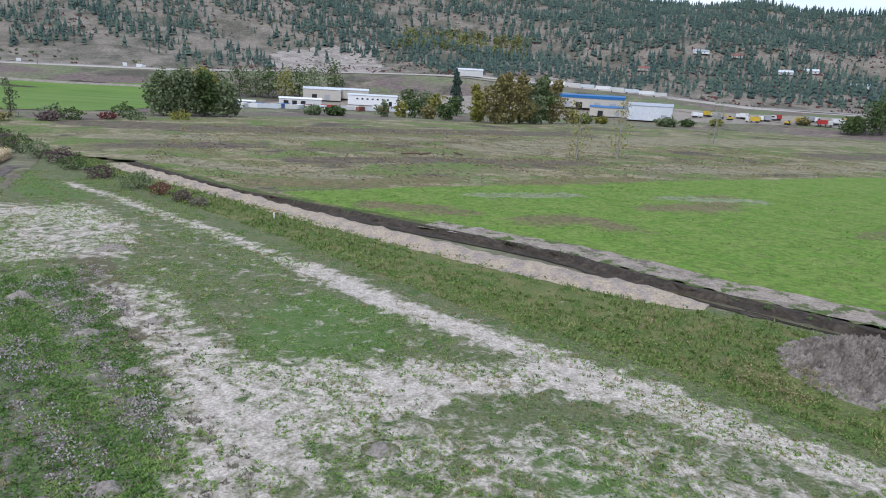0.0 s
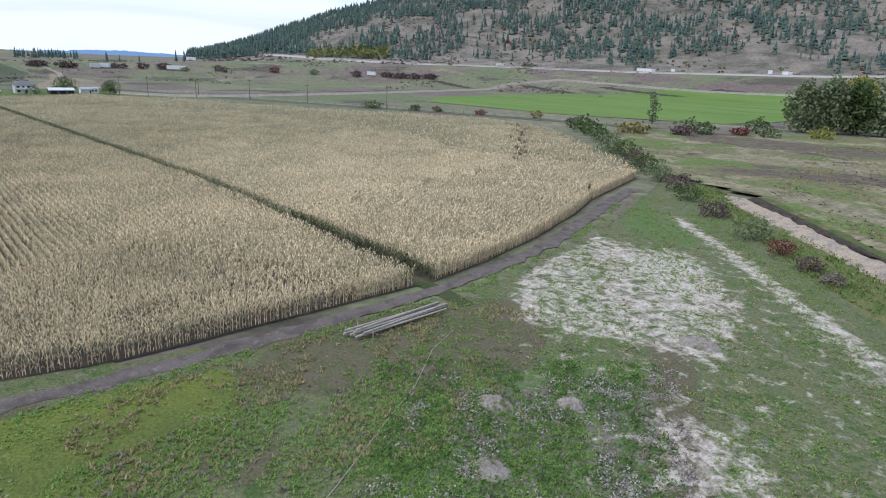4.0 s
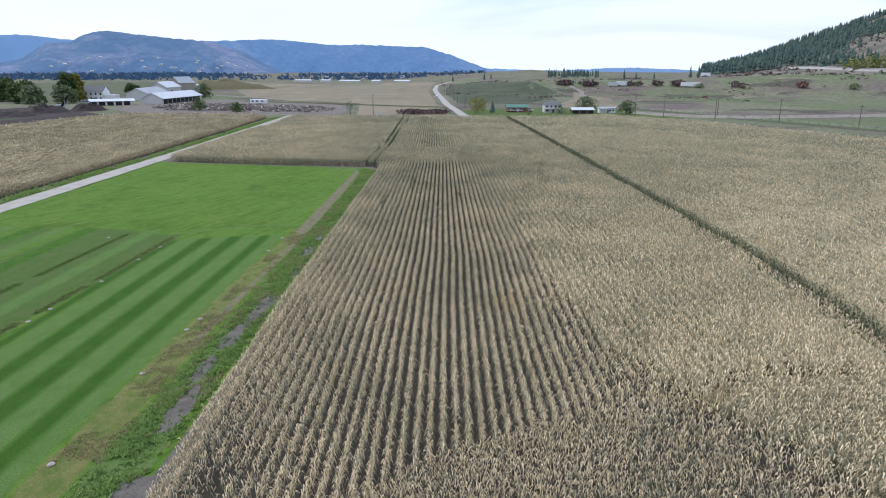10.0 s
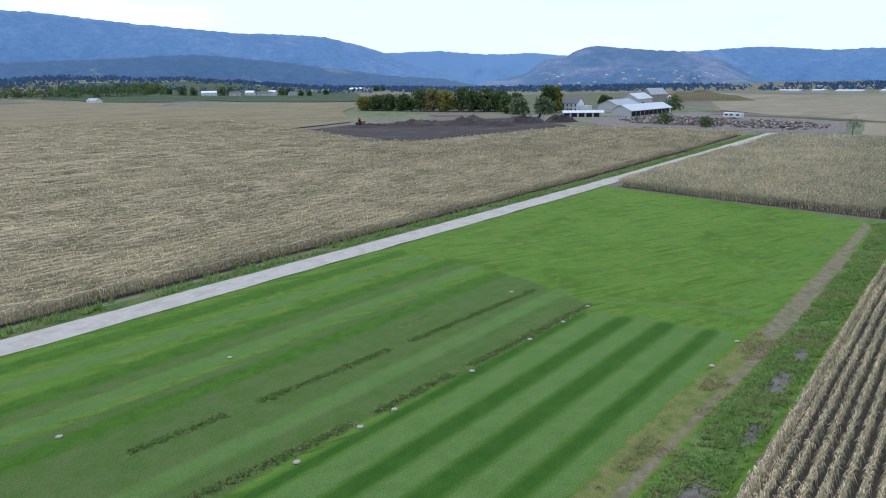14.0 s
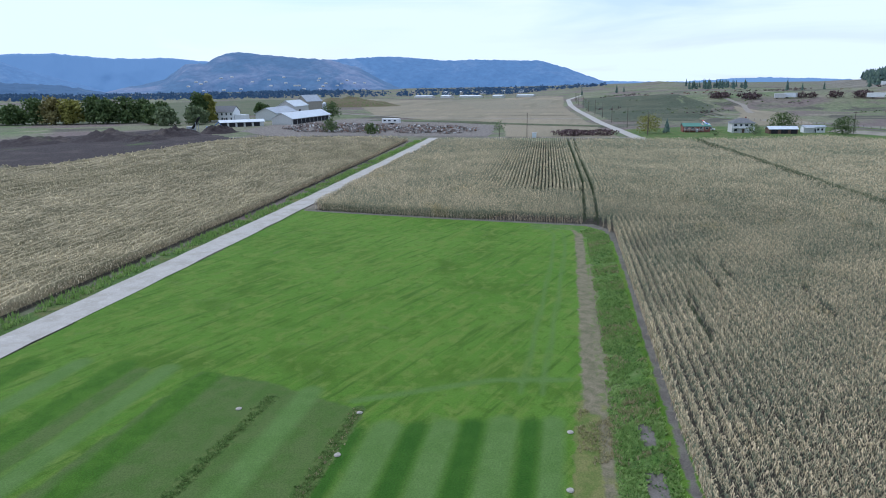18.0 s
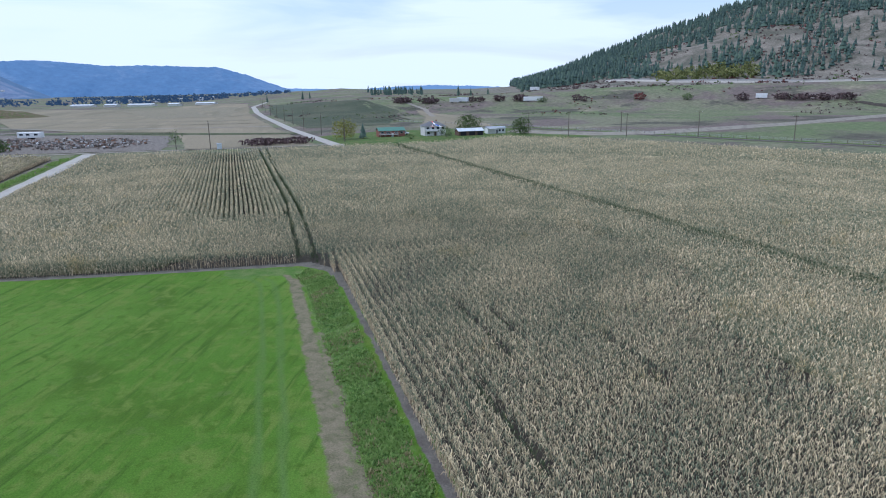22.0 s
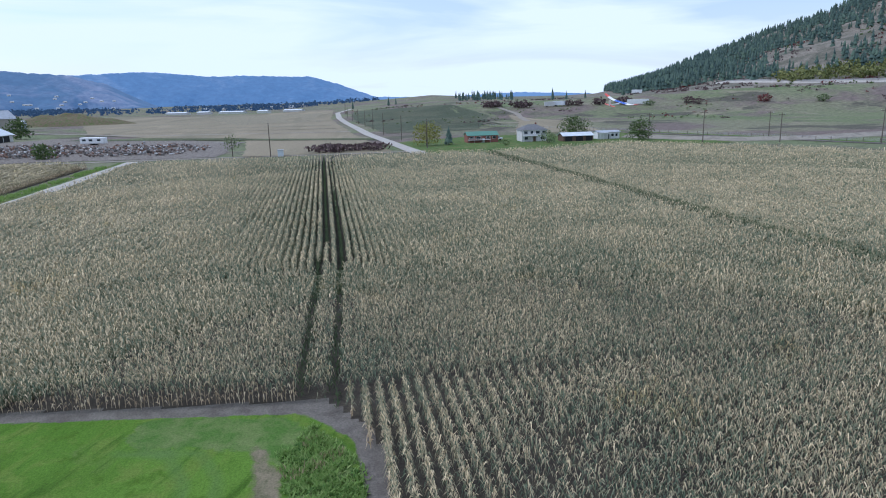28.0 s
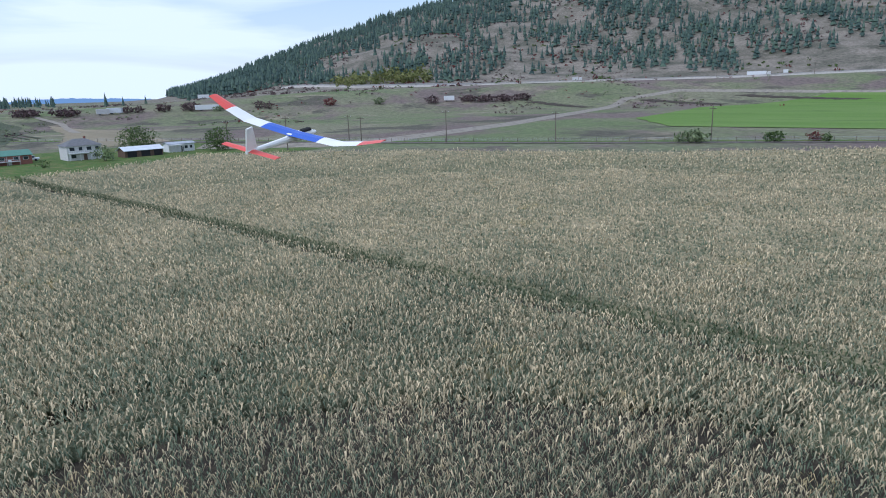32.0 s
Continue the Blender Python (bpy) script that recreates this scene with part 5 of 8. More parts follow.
# low scrub on the grassy slope and the knoll
for mat, n, label, seed in ((M_TWIG, 900, "low purplish brown scrub on the grassy slope", 41), (M_LEAF_GREY, 420, "low grey-green scrub on the grassy slope", 42), (M_LEAF_RED, 130, "low dark red scrub on the grassy slope", 43)):
    x, y, a, r = hill_spots(n * 3, 28, 92, 470, 800, seed)
    k = wave(x, y, 0.018, seed) + 0.6 * wave(x, y, 0.05, 2.0) > 0.75
    x, y = x[k], y[k]
    s = rng.uniform(1.2, 3.2, len(x))
    v, q = clumps(x, y, land_height(x, y) - 0.2, s * 0.6, s * 1.3, 12, 0.5)
    thing_np("slope_scrub", v, [q], mat, label, "scrub", "stuff")
# knoll woods and the wooded valley floor far west
x, y, a, r = hill_spots(110, 78.2, 82.6, 880, 1080, 31)
k = wave(x, y, 0.02, 1.0) > -0.5
s = rng.uniform(7, 13, len(x))
v, f = cone_trees(x[k], y[k], land_height(x[k], y[k]) - 0.3, s[k], s[k] * 0.35)
thing_np("knoll_trees", v, [f], M_CONIFER, "dark conifers along the crest of a low knoll", "trees", "stuff")
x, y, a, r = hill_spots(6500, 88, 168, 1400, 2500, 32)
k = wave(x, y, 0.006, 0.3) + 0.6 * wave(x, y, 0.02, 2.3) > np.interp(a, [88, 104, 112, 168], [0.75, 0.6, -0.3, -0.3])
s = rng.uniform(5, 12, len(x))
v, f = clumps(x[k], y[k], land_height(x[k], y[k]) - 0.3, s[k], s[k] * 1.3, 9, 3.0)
thing_np("valley_trees", v, [f], M_FARWOOD, "distant woods on the valley floor in painted bluish haze", "trees", "stuff")


# ---- single trees and bushes ----
def bush(name, label, x, y, h, w, mat, per=170, leaf=0.2, category="bush", group=""):
    z = float(land_height(x, y))
    root = empty(name, pose(x, y, z), label, category, group)
    bm = bmesh.new()
    rnd = random.Random(int(x * 7 + y * 13))
    for k in range(5):
        a = k * 1.26 + rnd.random()
        tube(bm, (0.05 * math.cos(a), 0.05 * math.sin(a), -0.1), (w * 0.28 * math.cos(a), w * 0.28 * math.sin(a), h * rnd.uniform(0.45, 0.75)), 0.05 + 0.012 * h, 0.015, 5)
    part("stems", bm, M_BARK, root)
    o = np.array([0.0])
    v, q = clumps(o, o, o + 0.02 * h, o + h, o + w, per, leaf * max(1.0, w / 3.5))
    ob = new("foliage", mesh_of("foliage", v, [q], mat))
    ob.parent = root
    return root


def tree(name, label, x, y, h, w, mat, per=420, leaf=0.45, bark=None, low=0.22, blobs=6, group="", category="tree"):
    """A tapered trunk with limbs, and a crown of leaf sprays gathered round the limb ends, with gaps between."""
    z = float(land_height(x, y))
    root = empty(name, pose(x, y, z), label, category, group)
    rnd = random.Random(int(x * 11 + y * 5))
    bm = bmesh.new()
    tube(bm, (0, 0, -0.2), (0.02 * h, 0, h * 0.45), 0.018 * h + 0.06, 0.012 * h, 8)
    tube(bm, (0.02 * h, 0, h * 0.45), (-0.01 * h, 0.02 * h, h * 0.9), 0.012 * h, 0.03, 7)
    ends = [(0, 0, h * 0.82, w * 0.55), (0, 0, h * 0.5, w * 0.8)]
    for k in range(blobs):
        a = k * 2.4 + rnd.random()
        f = low + 0.12 + (0.62 - low) * (k + 0.5) / blobs
        r = w * 0.30 * rnd.uniform(0.75, 1.15) * (1.0 if f < 0.55 else 0.75)
        e = (r * math.cos(a), r * math.sin(a), h * (f + 0.12))
        tube(bm, (0.01 * h, 0, h * f * 0.8), e, 0.007 * h + 0.02, 0.02, 5)
        ends.append((*e, w * rnd.uniform(0.5, 0.72)))
    if low < 0.1:
        ends += [(w * 0.26 * math.cos(k * 2.1), w * 0.26 * math.sin(k * 2.1), h * 0.16, w * 0.62) for k in range(3)]
    part("trunk", bm, bark or M_BARK, root)
    vs, qs, base = [], [], 0
    for ex, ey, ez, ew in ends:
        o = np.array([0.0])
        eh = min(ew * 0.95, h * 0.45)
        v, q = clumps(o + ex, o + ey, o + max(ez - eh / 2, h * low * 0.5), o + min(eh, h * 1.02 - ez + eh / 2), o + ew, per // len(ends), leaf)
        vs.append(v)
        qs.append(q + base)
        base += len(v)
    ob = new("crown", mesh_of("crown", np.concatenate(vs), [np.concatenate(qs)], mat))
    ob.parent = root
    return root


def poplar(name, label, x, y, h, w, mat, per=420, leaf=0.5, bark=None, group=""):
    """A narrow upright tree."""
    z = float(land_height(x, y))
    root = empty(name, pose(x, y, z), label, "tree", group)
    bm = bmesh.new()
    tube(bm, (0, 0, -0.2), (0, 0, h * 0.92), 0.016 * h + 0.05, 0.03, 8)
    for k in range(7):
        a = k * 2.4
        tube(bm, (0, 0, h * (0.18 + 0.09 * k)), (w * 0.3 * math.cos(a), w * 0.3 * math.sin(a), h * (0.34 + 0.09 * k)), 0.05 + 0.003 * h, 0.02, 5)
    part("trunk", bm, bark or M_BARK, root)
    o = np.zeros(5)
    zs = h * np.array([0.03, 0.2, 0.4, 0.58, 0.74])
    v, q = clumps(o + rng.normal(0, w * 0.1, 5), o + rng.normal(0, w * 0.1, 5), zs, o + h * 0.3, w * np.array([0.75, 1.0, 0.95, 0.75, 0.45]), per // 5, leaf)
    ob = new("crown", mesh_of("crown", v, [q], mat))
    ob.parent = root
    return root


def spruce(name, label, x, y, h, w, mat=None):
    root = empty(name, pose(x, y, float(land_height(x, y))), label, "tree")
    part("trunk", tube(bmesh.new(), (0, 0, -0.1), (0, 0, h * 0.9), 0.03 * h, 0.02, 7), M_BARK, root)
    o = np.array([0.0])
    v, f = cone_trees(o, o, o, o + h, o + w, 8, 9)
    ob = new("boughs", mesh_of("boughs", v, [f], mat or M_CONIFER))
    ob.parent = root
    return root


# bushes along the ditch and the corn's far corner
for x, y, h, w, mat, label in (
        (-47, 104.5, 2.6, 5.5, M_LEAF_GREY, "grey-green willow bush on the ditch bank"), (-41.3, 99.6, 2.0, 3.6, M_LEAF_RED, "dark red bush on the ditch bank"),
        (-36.5, 95.5, 1.7, 3.0, M_TWIG, "bare brown bush on the ditch bank"), (-33, 92.5, 1.3, 2.6, M_DRYBUSH, "dry grey bush on the ditch bank"),
        (-57, 113, 2.2, 5.0, M_TWIG, "bare brown bush beside the track"), (-66, 121, 2.6, 5.0, M_LEAF, "green bush beside the track"), (-72, 128, 3.0, 5.5, M_TWIG, "bare brown bush at the corn's corner"),
        (-80, 134, 3.4, 6.0, M_LEAF_GREY, "grey-green bush at the corn's corner"), (-88, 141, 4.0, 7.0, M_LEAF, "dense green bush at the corn's edge"), (-95, 148, 3.2, 6.0, M_TWIG, "bare brown bush at the corn's edge"),
        (-103, 155, 4.6, 8.0, M_LEAF, "dense green bush at the corn's edge"), (-113, 163, 4.8, 8.0, M_LEAF_GREY, "grey-green bush at the corn's edge"), (-129, 180, 4.0, 7.0, M_LEAF, "green bush at the corn's edge")):
    bush("bush", label, x, y, h, w, mat, 620, 0.13)
for x, y, h, w, mat, label in (
        (-143, 194, 4.5, 8, M_LEAF, "green bush in the field hedge"), (-153, 201, 5.5, 9, M_LEAF, "dark green bush in the field hedge"), (-165, 212, 3.5, 7, M_TWIG, "bare brown bush in the field hedge"),
        (-140, 212, 4, 11, M_LEAF_GOLD, "golden olive bush in the field hedge"), (-128, 222, 3.6, 8, M_TWIG, "bare brown bush in the field hedge"), (-135, 237, 5, 9, M_LEAF_GREY, "grey-green bush in the field hedge"),
        (-126, 233, 4.5, 8, M_LEAF, "green bush in the field hedge"), (-119, 244, 3, 7, M_LEAF_RED, "reddish bush in the field hedge"), (-110, 246, 4.2, 7.5, M_LEAF_GREY, "grey-green bush in the field hedge"),
        (-122, 262, 5.5, 9, M_LEAF, "green bush in the field hedge"), (-100, 262, 4.0, 8, M_LEAF_YELLOW, "yellow-green bush in the field hedge"), (-198, 227, 3.2, 6, M_LEAF_GOLD, "olive bush by the field fence"),
        (-239, 207, 2.4, 4, M_LEAF_RED, "dark red bush by the field fence"), (-247, 201, 2.8, 6, M_LEAF, "dark green bush by the field fence"), (-265, 190, 3.2, 9, M_LEAF_GREY, "broad grey-green bush by the field fence"),
        (-236, 206, 2.2, 2.6, M_LEAF, "small green bush by the field fence"), (-218, 214, 2.2, 5, M_LEAF_RED, "dark red bush by the field fence")):
    bush("bush", label, x, y, h, w, mat, 240, 0.24)
poplar("poplar", "young yellow-green poplar in the hay field hedge", -163, 258, 13, 5, M_LEAF_GREY, 420, 0.5)
for x, y, h, w, mat, label in (
        (-117, 288, 19, 13, M_LEAF_GREY, "tall grey-green cottonwood"), (-110, 294, 21, 13, M_LEAF_GREY, "tall grey-green cottonwood"), (-103, 299, 20, 12, M_LEAF, "tall dark green cottonwood"),
        (-94, 302, 16, 11, M_LEAF_GREY, "grey-green cottonwood"), (-108, 315, 22, 13, M_LEAF_YELLOW, "tall yellowing cottonwood")):
    tree("cottonwood", label + " at the field's edge", x, y, h, w, mat, 2600, 0.7, low=0.05, blobs=8, group="cottonwood clump")
for x, y, h, w, mat in ((-158, 540, 25, 18, M_LEAF), (-147, 548, 22, 17, M_LEAF_GREY), (-136, 546, 25, 18, M_LEAF), (-124, 552, 24, 18, M_LEAF_YELLOW), (-113, 556, 26, 18, M_LEAF), (-102, 562, 25, 17, M_LEAF_GREY), (-90, 590, 24, 18, M_LEAF), (-172, 528, 20, 16, M_LEAF), (-20, 470, 16, 14, M_LEAF), (-8, 462, 15, 13, M_LEAF_GREY), (0, 452, 14, 12, M_LEAF_YELLOW), (12, 446, 13, 12, M_LEAF)):
    tree("broadleaf_tree", "large mixed green tree behind the industrial yard", x, y, h, w, mat, 700, 0.9, low=0.05, group="trees behind the yard")
for x, y, h, w, mat, label in (
        (33, 362, 24, 14, M_LEAF_GOLD, "tall golden olive poplar"), (41, 370, 27, 15, M_LEAF_GOLD, "tall golden olive poplar"), (48, 378, 27, 15, M_LEAF_GOLD, "tall golden olive poplar"),
        (55, 386, 26, 15, M_LEAF_GREY, "tall grey-green poplar"), (63, 394, 27, 15, M_LEAF, "tall dark green poplar"), (71, 402, 25, 15, M_LEAF_GOLD, "tall olive poplar"), (24, 372, 20, 10, M_LEAF_YELLOW, "yellow-green poplar"),
        (14, 480, 30, 8, M_CONIFER, "tall dark conifer-like poplar")):
    poplar("poplar", label + " beside the marsh meadow", x, y, h, w, mat, 2200, 0.8, group="poplar row")
for x, y, h, w, mat in ((-20, 388, 9, 9, M_LEAF_YELLOW), (-12, 392, 10, 9, M_LEAF), (-4, 385, 8, 9, M_LEAF_GOLD), (6, 390, 9, 10, M_LEAF), (-30, 383, 8, 8, M_LEAF_GREY), (-55, 368, 5, 12, M_LEAF), (-66, 362, 5, 10, M_LEAF_GREY), (88, 430, 8, 10, M_LEAF_GOLD), (98, 438, 6, 12, M_LEAF), (112, 446, 5, 9, M_LEAF_YELLOW), (160, 455, 6, 14, M_LEAF_GREY), (176, 462, 5, 10, M_LEAF), (200, 470, 5, 9, M_LEAF_YELLOW), (262, 470, 5, 10, M_LEAF_GOLD), (300, 470, 5, 10, M_LEAF)):
    bush("bush", "tall bush in the shelter belt by the marsh meadow", x, y, h, w, mat, 260, 0.4, group="shelter belt")
for x, y, h, w in ((41, 188, 16.5, 7), (54.5, 194, 18, 7), (122, 287, 19, 8)):
    poplar("birch", "thin half-bare birch standing in the marsh meadow", x, y, h, w, M_LEAF_YELLOW if x < 60 else M_LEAF_GREY, 420, 0.3, M_BIRCH)
for x, y, h, w in ((282, 424, 22, 17), (296, 428, 27, 20), (310, 434, 26, 18), (270, 426, 12, 14)):
    tree("broadleaf_tree", "large dark green tree at the meadow's edge", x, y, h, w, M_LEAF, 1100, 0.9, low=0.06, blobs=8)

# slope bushes to the north-west
def slope_spot(az, r=590):
    for _ in range(30):
        x, y = -158 - r * math.sin(radians(az)), 3 + r * math.cos(radians(az))
        if float(land_height(x, y)) - 21 < -0.026 * r or r > 660:
            break
        r -= 8
    return x, y


for az, r, h, w, mat, label in (
        (77.2, 590, 4.5, 18, M_TWIG, "broad bare brown bush"), (74.7, 590, 5, 18, M_TWIG, "broad bare brown bush"), (70.8, 585, 4.5, 9, M_TWIG, "bare brown bush"), (70.0, 585, 4, 9, M_TWIG, "bare brown bush"), (68.3, 592, 5.5, 12, M_TWIG, "bare purple-brown bush"),
        (66.4, 590, 6, 14, M_TWIG, "bare purple-brown bush"), (64.3, 596, 3.5, 8, M_LEAF_GREY, "grey-green bush"), (61.3, 600, 5.5, 9, M_TWIG, "bare purple-brown bush"), (60.6, 602, 5, 8, M_TWIG, "bare purple-brown bush"), (55.8, 600, 5.5, 10, M_LEAF_RED, "dark red bush"),
        (51.9, 640, 5, 9, M_LEAF_GREY, "grey-green bush"), (47.6, 600, 5.5, 11, M_TWIG, "bare purple-brown bush"), (44.6, 605, 5, 13, M_TWIG, "broad bare brown bush"), (43.2, 605, 4.5, 14, M_TWIG, "broad bare brown bush"), (41.8, 605, 4.5, 14, M_TWIG, "broad bare brown bush"), (40.2, 608, 5, 14, M_TWIG, "broad bare brown bush")):
    bush("bush", label + " on the grassy slope", *slope_spot(az, r), h, w, mat, 260, 0.24, group="slope bushes")
for az, r, h in ((76, 700, 12), (75, 690, 8), (70.6, 720, 13), (73.5, 705, 8), (88.2, 900, 12), (91, 905, 10), (87.6, 910, 9)):
    spruce("spruce", "dark lone conifer on the skyline", CX - r * math.sin(radians(az)), CY + r * math.cos(radians(az)), h, h * 0.36)


# ---- ditch and its banks ----
DITCH_EDGE = [(-60, 131), (-32, 104.6), (-11.7, 91.5), (9.8, 76.5), (16, 72), (20, 67), (24.5, 62.2), (29, 58.2), (34, 54), (38, 50.4), (54, 40), (70, 30)]
ribbon("ditch_floor", [(x - 0.9, y - 1.15) for x, y in DITCH_EDGE], 1.9, 0.05, M_DITCH, "dark wet earth at the bottom of the ditch", "ditch", 0.3, step=2, seed=101)
ribbon("ditch_water", [(23.8, 61.2), (28.2, 57.1), (33.2, 52.9), (36.9, 49.3), (52.9, 38.9), (68.9, 28.9)], 0.7, 0.09, paint("muddy_water", (0.085, 0.075, 0.035), 0.45, 0, 0.2, 0.5), "muddy standing water in the ditch", "water", 0.35, step=2, seed=102)
spoil_rng = random.Random(4)
EDGE_PTS = []
for (x0, y0), (x1, y1) in zip(DITCH_EDGE[:-1], DITCH_EDGE[1:]):
    k = max(1, int(math.hypot(x1 - x0, y1 - y0) / 0.8))
    EDGE_PTS += [(x0 + (x1 - x0) * i / k, y0 + (y1 - y0) * i / k) for i in range(k)]
v, q = [], []
for i, (x, y) in enumerate(EDGE_PTS):
    j = [0.55 * noise.noise((x * 0.35, y * 0.35, c * 7.0)) + spoil_rng.uniform(-0.22, 0.22) for c in range(3)]
    v += [(x + 0.7, y + 0.9, 0.52), (x + j[0], y + j[0], 0.62 + 0.2 * j[1]), (x - 0.25 + j[1] * 0.5, y - 0.3 + j[1], 0.3), (x - 0.7 + j[2], y - 0.9 + j[2], 0.04)]
    if i:
        b0 = (i - 1) * 4
        q += [(b0 + c, b0 + 4 + c, b0 + 5 + c, b0 + 1 + c) for c in range(3)]
thing_np("ditch_wall", v, [np.array(q)], M_DITCH, "freshly cut dark earth side of the ditch", "ditch", "structure")
SPOIL = [(-64.6, 131), (-44.2, 113.2), (-31, 101.6), (-20.4, 91.4), (-12.2, 84.6), (-2.2, 76.4), (9.2, 67.2), (14, 64), (18.7, 61), (22.3, 58.4), (26.6, 56.2)]
PTS = []
for (x0, y0), (x1, y1) in zip(SPOIL[:-1], SPOIL[1:]):
    k = max(1, int(math.hypot(x1 - x0, y1 - y0) / 0.9))
    PTS += [(x0 + (x1 - x0) * i / k, y0 + (y1 - y0) * i / k) for i in range(k)]
v, q = [], []
for i, (x, y) in enumerate(PTS):
    wide = min(max((x + 38) / 40, 0.0), 1.0)
    end = min(1.0, (len(PTS) - i) / 6, (i + 1) / 7)
    for c, (o, h) in enumerate(((-2.1, 0.03), (-1.0, 0.32), (0.3, 0.58), (1.0 + 0.7 * wide, 0.5), (1.9 + 1.3 * wide, 0.04))):
        n0 = spoil_rng.uniform(-0.42, 0.42)
        o *= 0.25 + 0.75 * end
        v.append((x + 0.6 * (o + n0), y + 0.78 * (o + n0), max(0.02, end * (h + (spoil_rng.uniform(-0.2, 0.26) if 0 < c < 4 else 0)))))
    if i:
        b0 = (i - 1) * 5
        q += [(b0 + c, b0 + 5 + c, b0 + 6 + c, b0 + 1 + c) for c in range(4)]
thing_np("spoil_bank", v, [np.array(q)], M_SPOIL, "long low bank of pale grey excavated soil beside the ditch", "earth bank", "structure")
ribbon("ditch_brink", [(x + 0.9, y + 1.2) for x, y in DITCH_EDGE[:4]], 2.6, 0.515, M_REED, "rough green grass along the ditch's far brink", "grass", 0.45, step=1.2, seed=104)
ribbon("far_bank", [(0, 86), (9.5, 80), (17, 75), (23.3, 69.2), (29.5, 63), (36, 57.6), (41, 53.8), (60, 41.6)], 5.0, 0.535, M_FARBANK, "pale trampled soil on the far bank", "soil", 0.5, step=1.5, seed=103)


def heap(name, label, x, y, rx, ry, h, mat, seed, cells=26, rough=0.3, category="heap", fine=3.2):
    """A loose heap of clods: a lumpy grid falling to the ground at its rim."""
    g = np.linspace(-1, 1, cells)
    X, Y = np.meshgrid(g, g, indexing="ij")
    r = np.hypot(X, Y)
    z = np.zeros_like(X)
    for i in range(cells):
        for j in range(cells):
            z[i, j] = noise.fractal(Vector((X[i, j] * fine, Y[i, j] * fine, seed)), 0.7 if fine > 4 else 1.0, 2.1, 5)
    z = h * np.clip((1 - r ** 1.8), 0, 1) * (0.72 + rough * 1.6 * z) + 0.0 * X - 0.05 * (r > 0.98)
    base = float(land_height(x, y))
    i, j = np.meshgrid(np.arange(cells - 1), np.arange(cells - 1), indexing="ij")
    k = (i * cells + j).ravel()
    keep = (r.ravel()[k] < 1.1)
    k = k[keep]
    thing_np(name, np.stack([x + X * rx, y + Y * ry, base + z], -1).reshape(-1, 3), [np.stack([k, k + cells, k + cells + 1, k + 1], -1)], mat, label, category)


heap("earth_mound", "mound of turned grey earth clods beside the ditch", 34, 43.0, 8.2, 7.6, 1.5, M_CLOD, 3.3, 150, 0.75, fine=10.5)
for k, (x, y, s) in enumerate(((-2.0, 30.4, 1.0), (-33.2, 66.8, 1.6), (-20, 47, 1.1), (-24, 44, 0.9), (-31, 42, 1.2), (-28, 36, 1.0), (-18, 38, 0.8), (-36, 47, 1.3), (-25, 31, 1.0), (-14, 26, 0.9), (-33, 51, 1.1))):
    heap("soil_mound", "small overgrown mound of grey soil", x, y, s * 1.1, s * 0.8, 0.42 * s, M_MOUND, 10.0 + k, 14, 0.5, "mound")

# pile of poles beside the corn track
pile = empty("pole_pile", pose(-50.3, 50.0, 0.03, 0, 0, 5.5), "pile of long silvered wooden poles lying on bearers", "pole pile")
for k, (ox, oz, ln, tw) in enumerate(((-0.75, 0.28, 10.2, 1.5), (-0.5, 0.28, 9.6, -1.2), (-0.22, 0.28, 10.4, 0.6), (0.05, 0.28, 9.2, -0.8), (0.34, 0.28, 10.0, 1.8), (0.62, 0.28, 8.8, -1.4), (-0.55, 0.46, 9.8, -2.2), (-0.2, 0.46, 9.0, 1.4), (0.15, 0.46, 10.1, -0.9), (0.42, 0.45, 8.2, 2.4), (-0.1, 0.62, 9.3, 1.9))):
    part("pole", tube(bmesh.new(), (0, -ln / 2, 0), (0, ln / 2, 0), 0.105, 0.075, 8), M_GREYWOOD, pile, m=pose(ox, 0.2 * (k % 3 - 1), oz, 0, 0, tw))
for y in (-3.2, 0.4, 3.4):
    part("bearer", boxes((-1.1, 1.1, y - 0.08, y + 0.08, 0.0, 0.18), bevel=0.01), M_BROWNWOOD, pile)
for s in (-1, 1):
    part("stake", tube(bmesh.new(), (0.9 * s, -3.6, -0.1), (1.0 * s, -3.7, 1.0), 0.05, 0.04, 6), M_GREYWOOD, pile)
hose = new("irrigation_pipe", mesh_of("irrigation_pipe", np.zeros((3, 3)), [np.array([[0, 1, 2]])], M_GREYWOOD))
bm = bmesh.new()
HOSE = [(-46.5, 52.5), (-44.6, 48.8), (-40.8, 44.3), (-38.6, 40.7), (-34.5, 34.4), (-31.5, 29.0), (-29.8, 24.5)]
for (x0, y0), (x1, y1) in zip(HOSE[:-1], HOSE[1:]):
    tube(bm, (x0, y0, 0.05), (x1, y1, 0.05), 0.03, 0.03, 7)
bm.to_mesh(hose.data)
bm.free()
tagged(hose, "thin grey irrigation pipe lying in the weeds", "pipe")
stake = empty("marker_stake", pose(-20.9, 86.2, 0.05), "short white marker stake with an orange top", "stake")
part("post", boxes((-0.08, 0.08, -0.08, 0.08, -0.1, 0.95), bevel=0.01), M_WHITE, stake)
part("cap", boxes((-0.09, 0.09, -0.09, 0.09, 0.95, 1.25), bevel=0.01), M_ORANGE, stake)

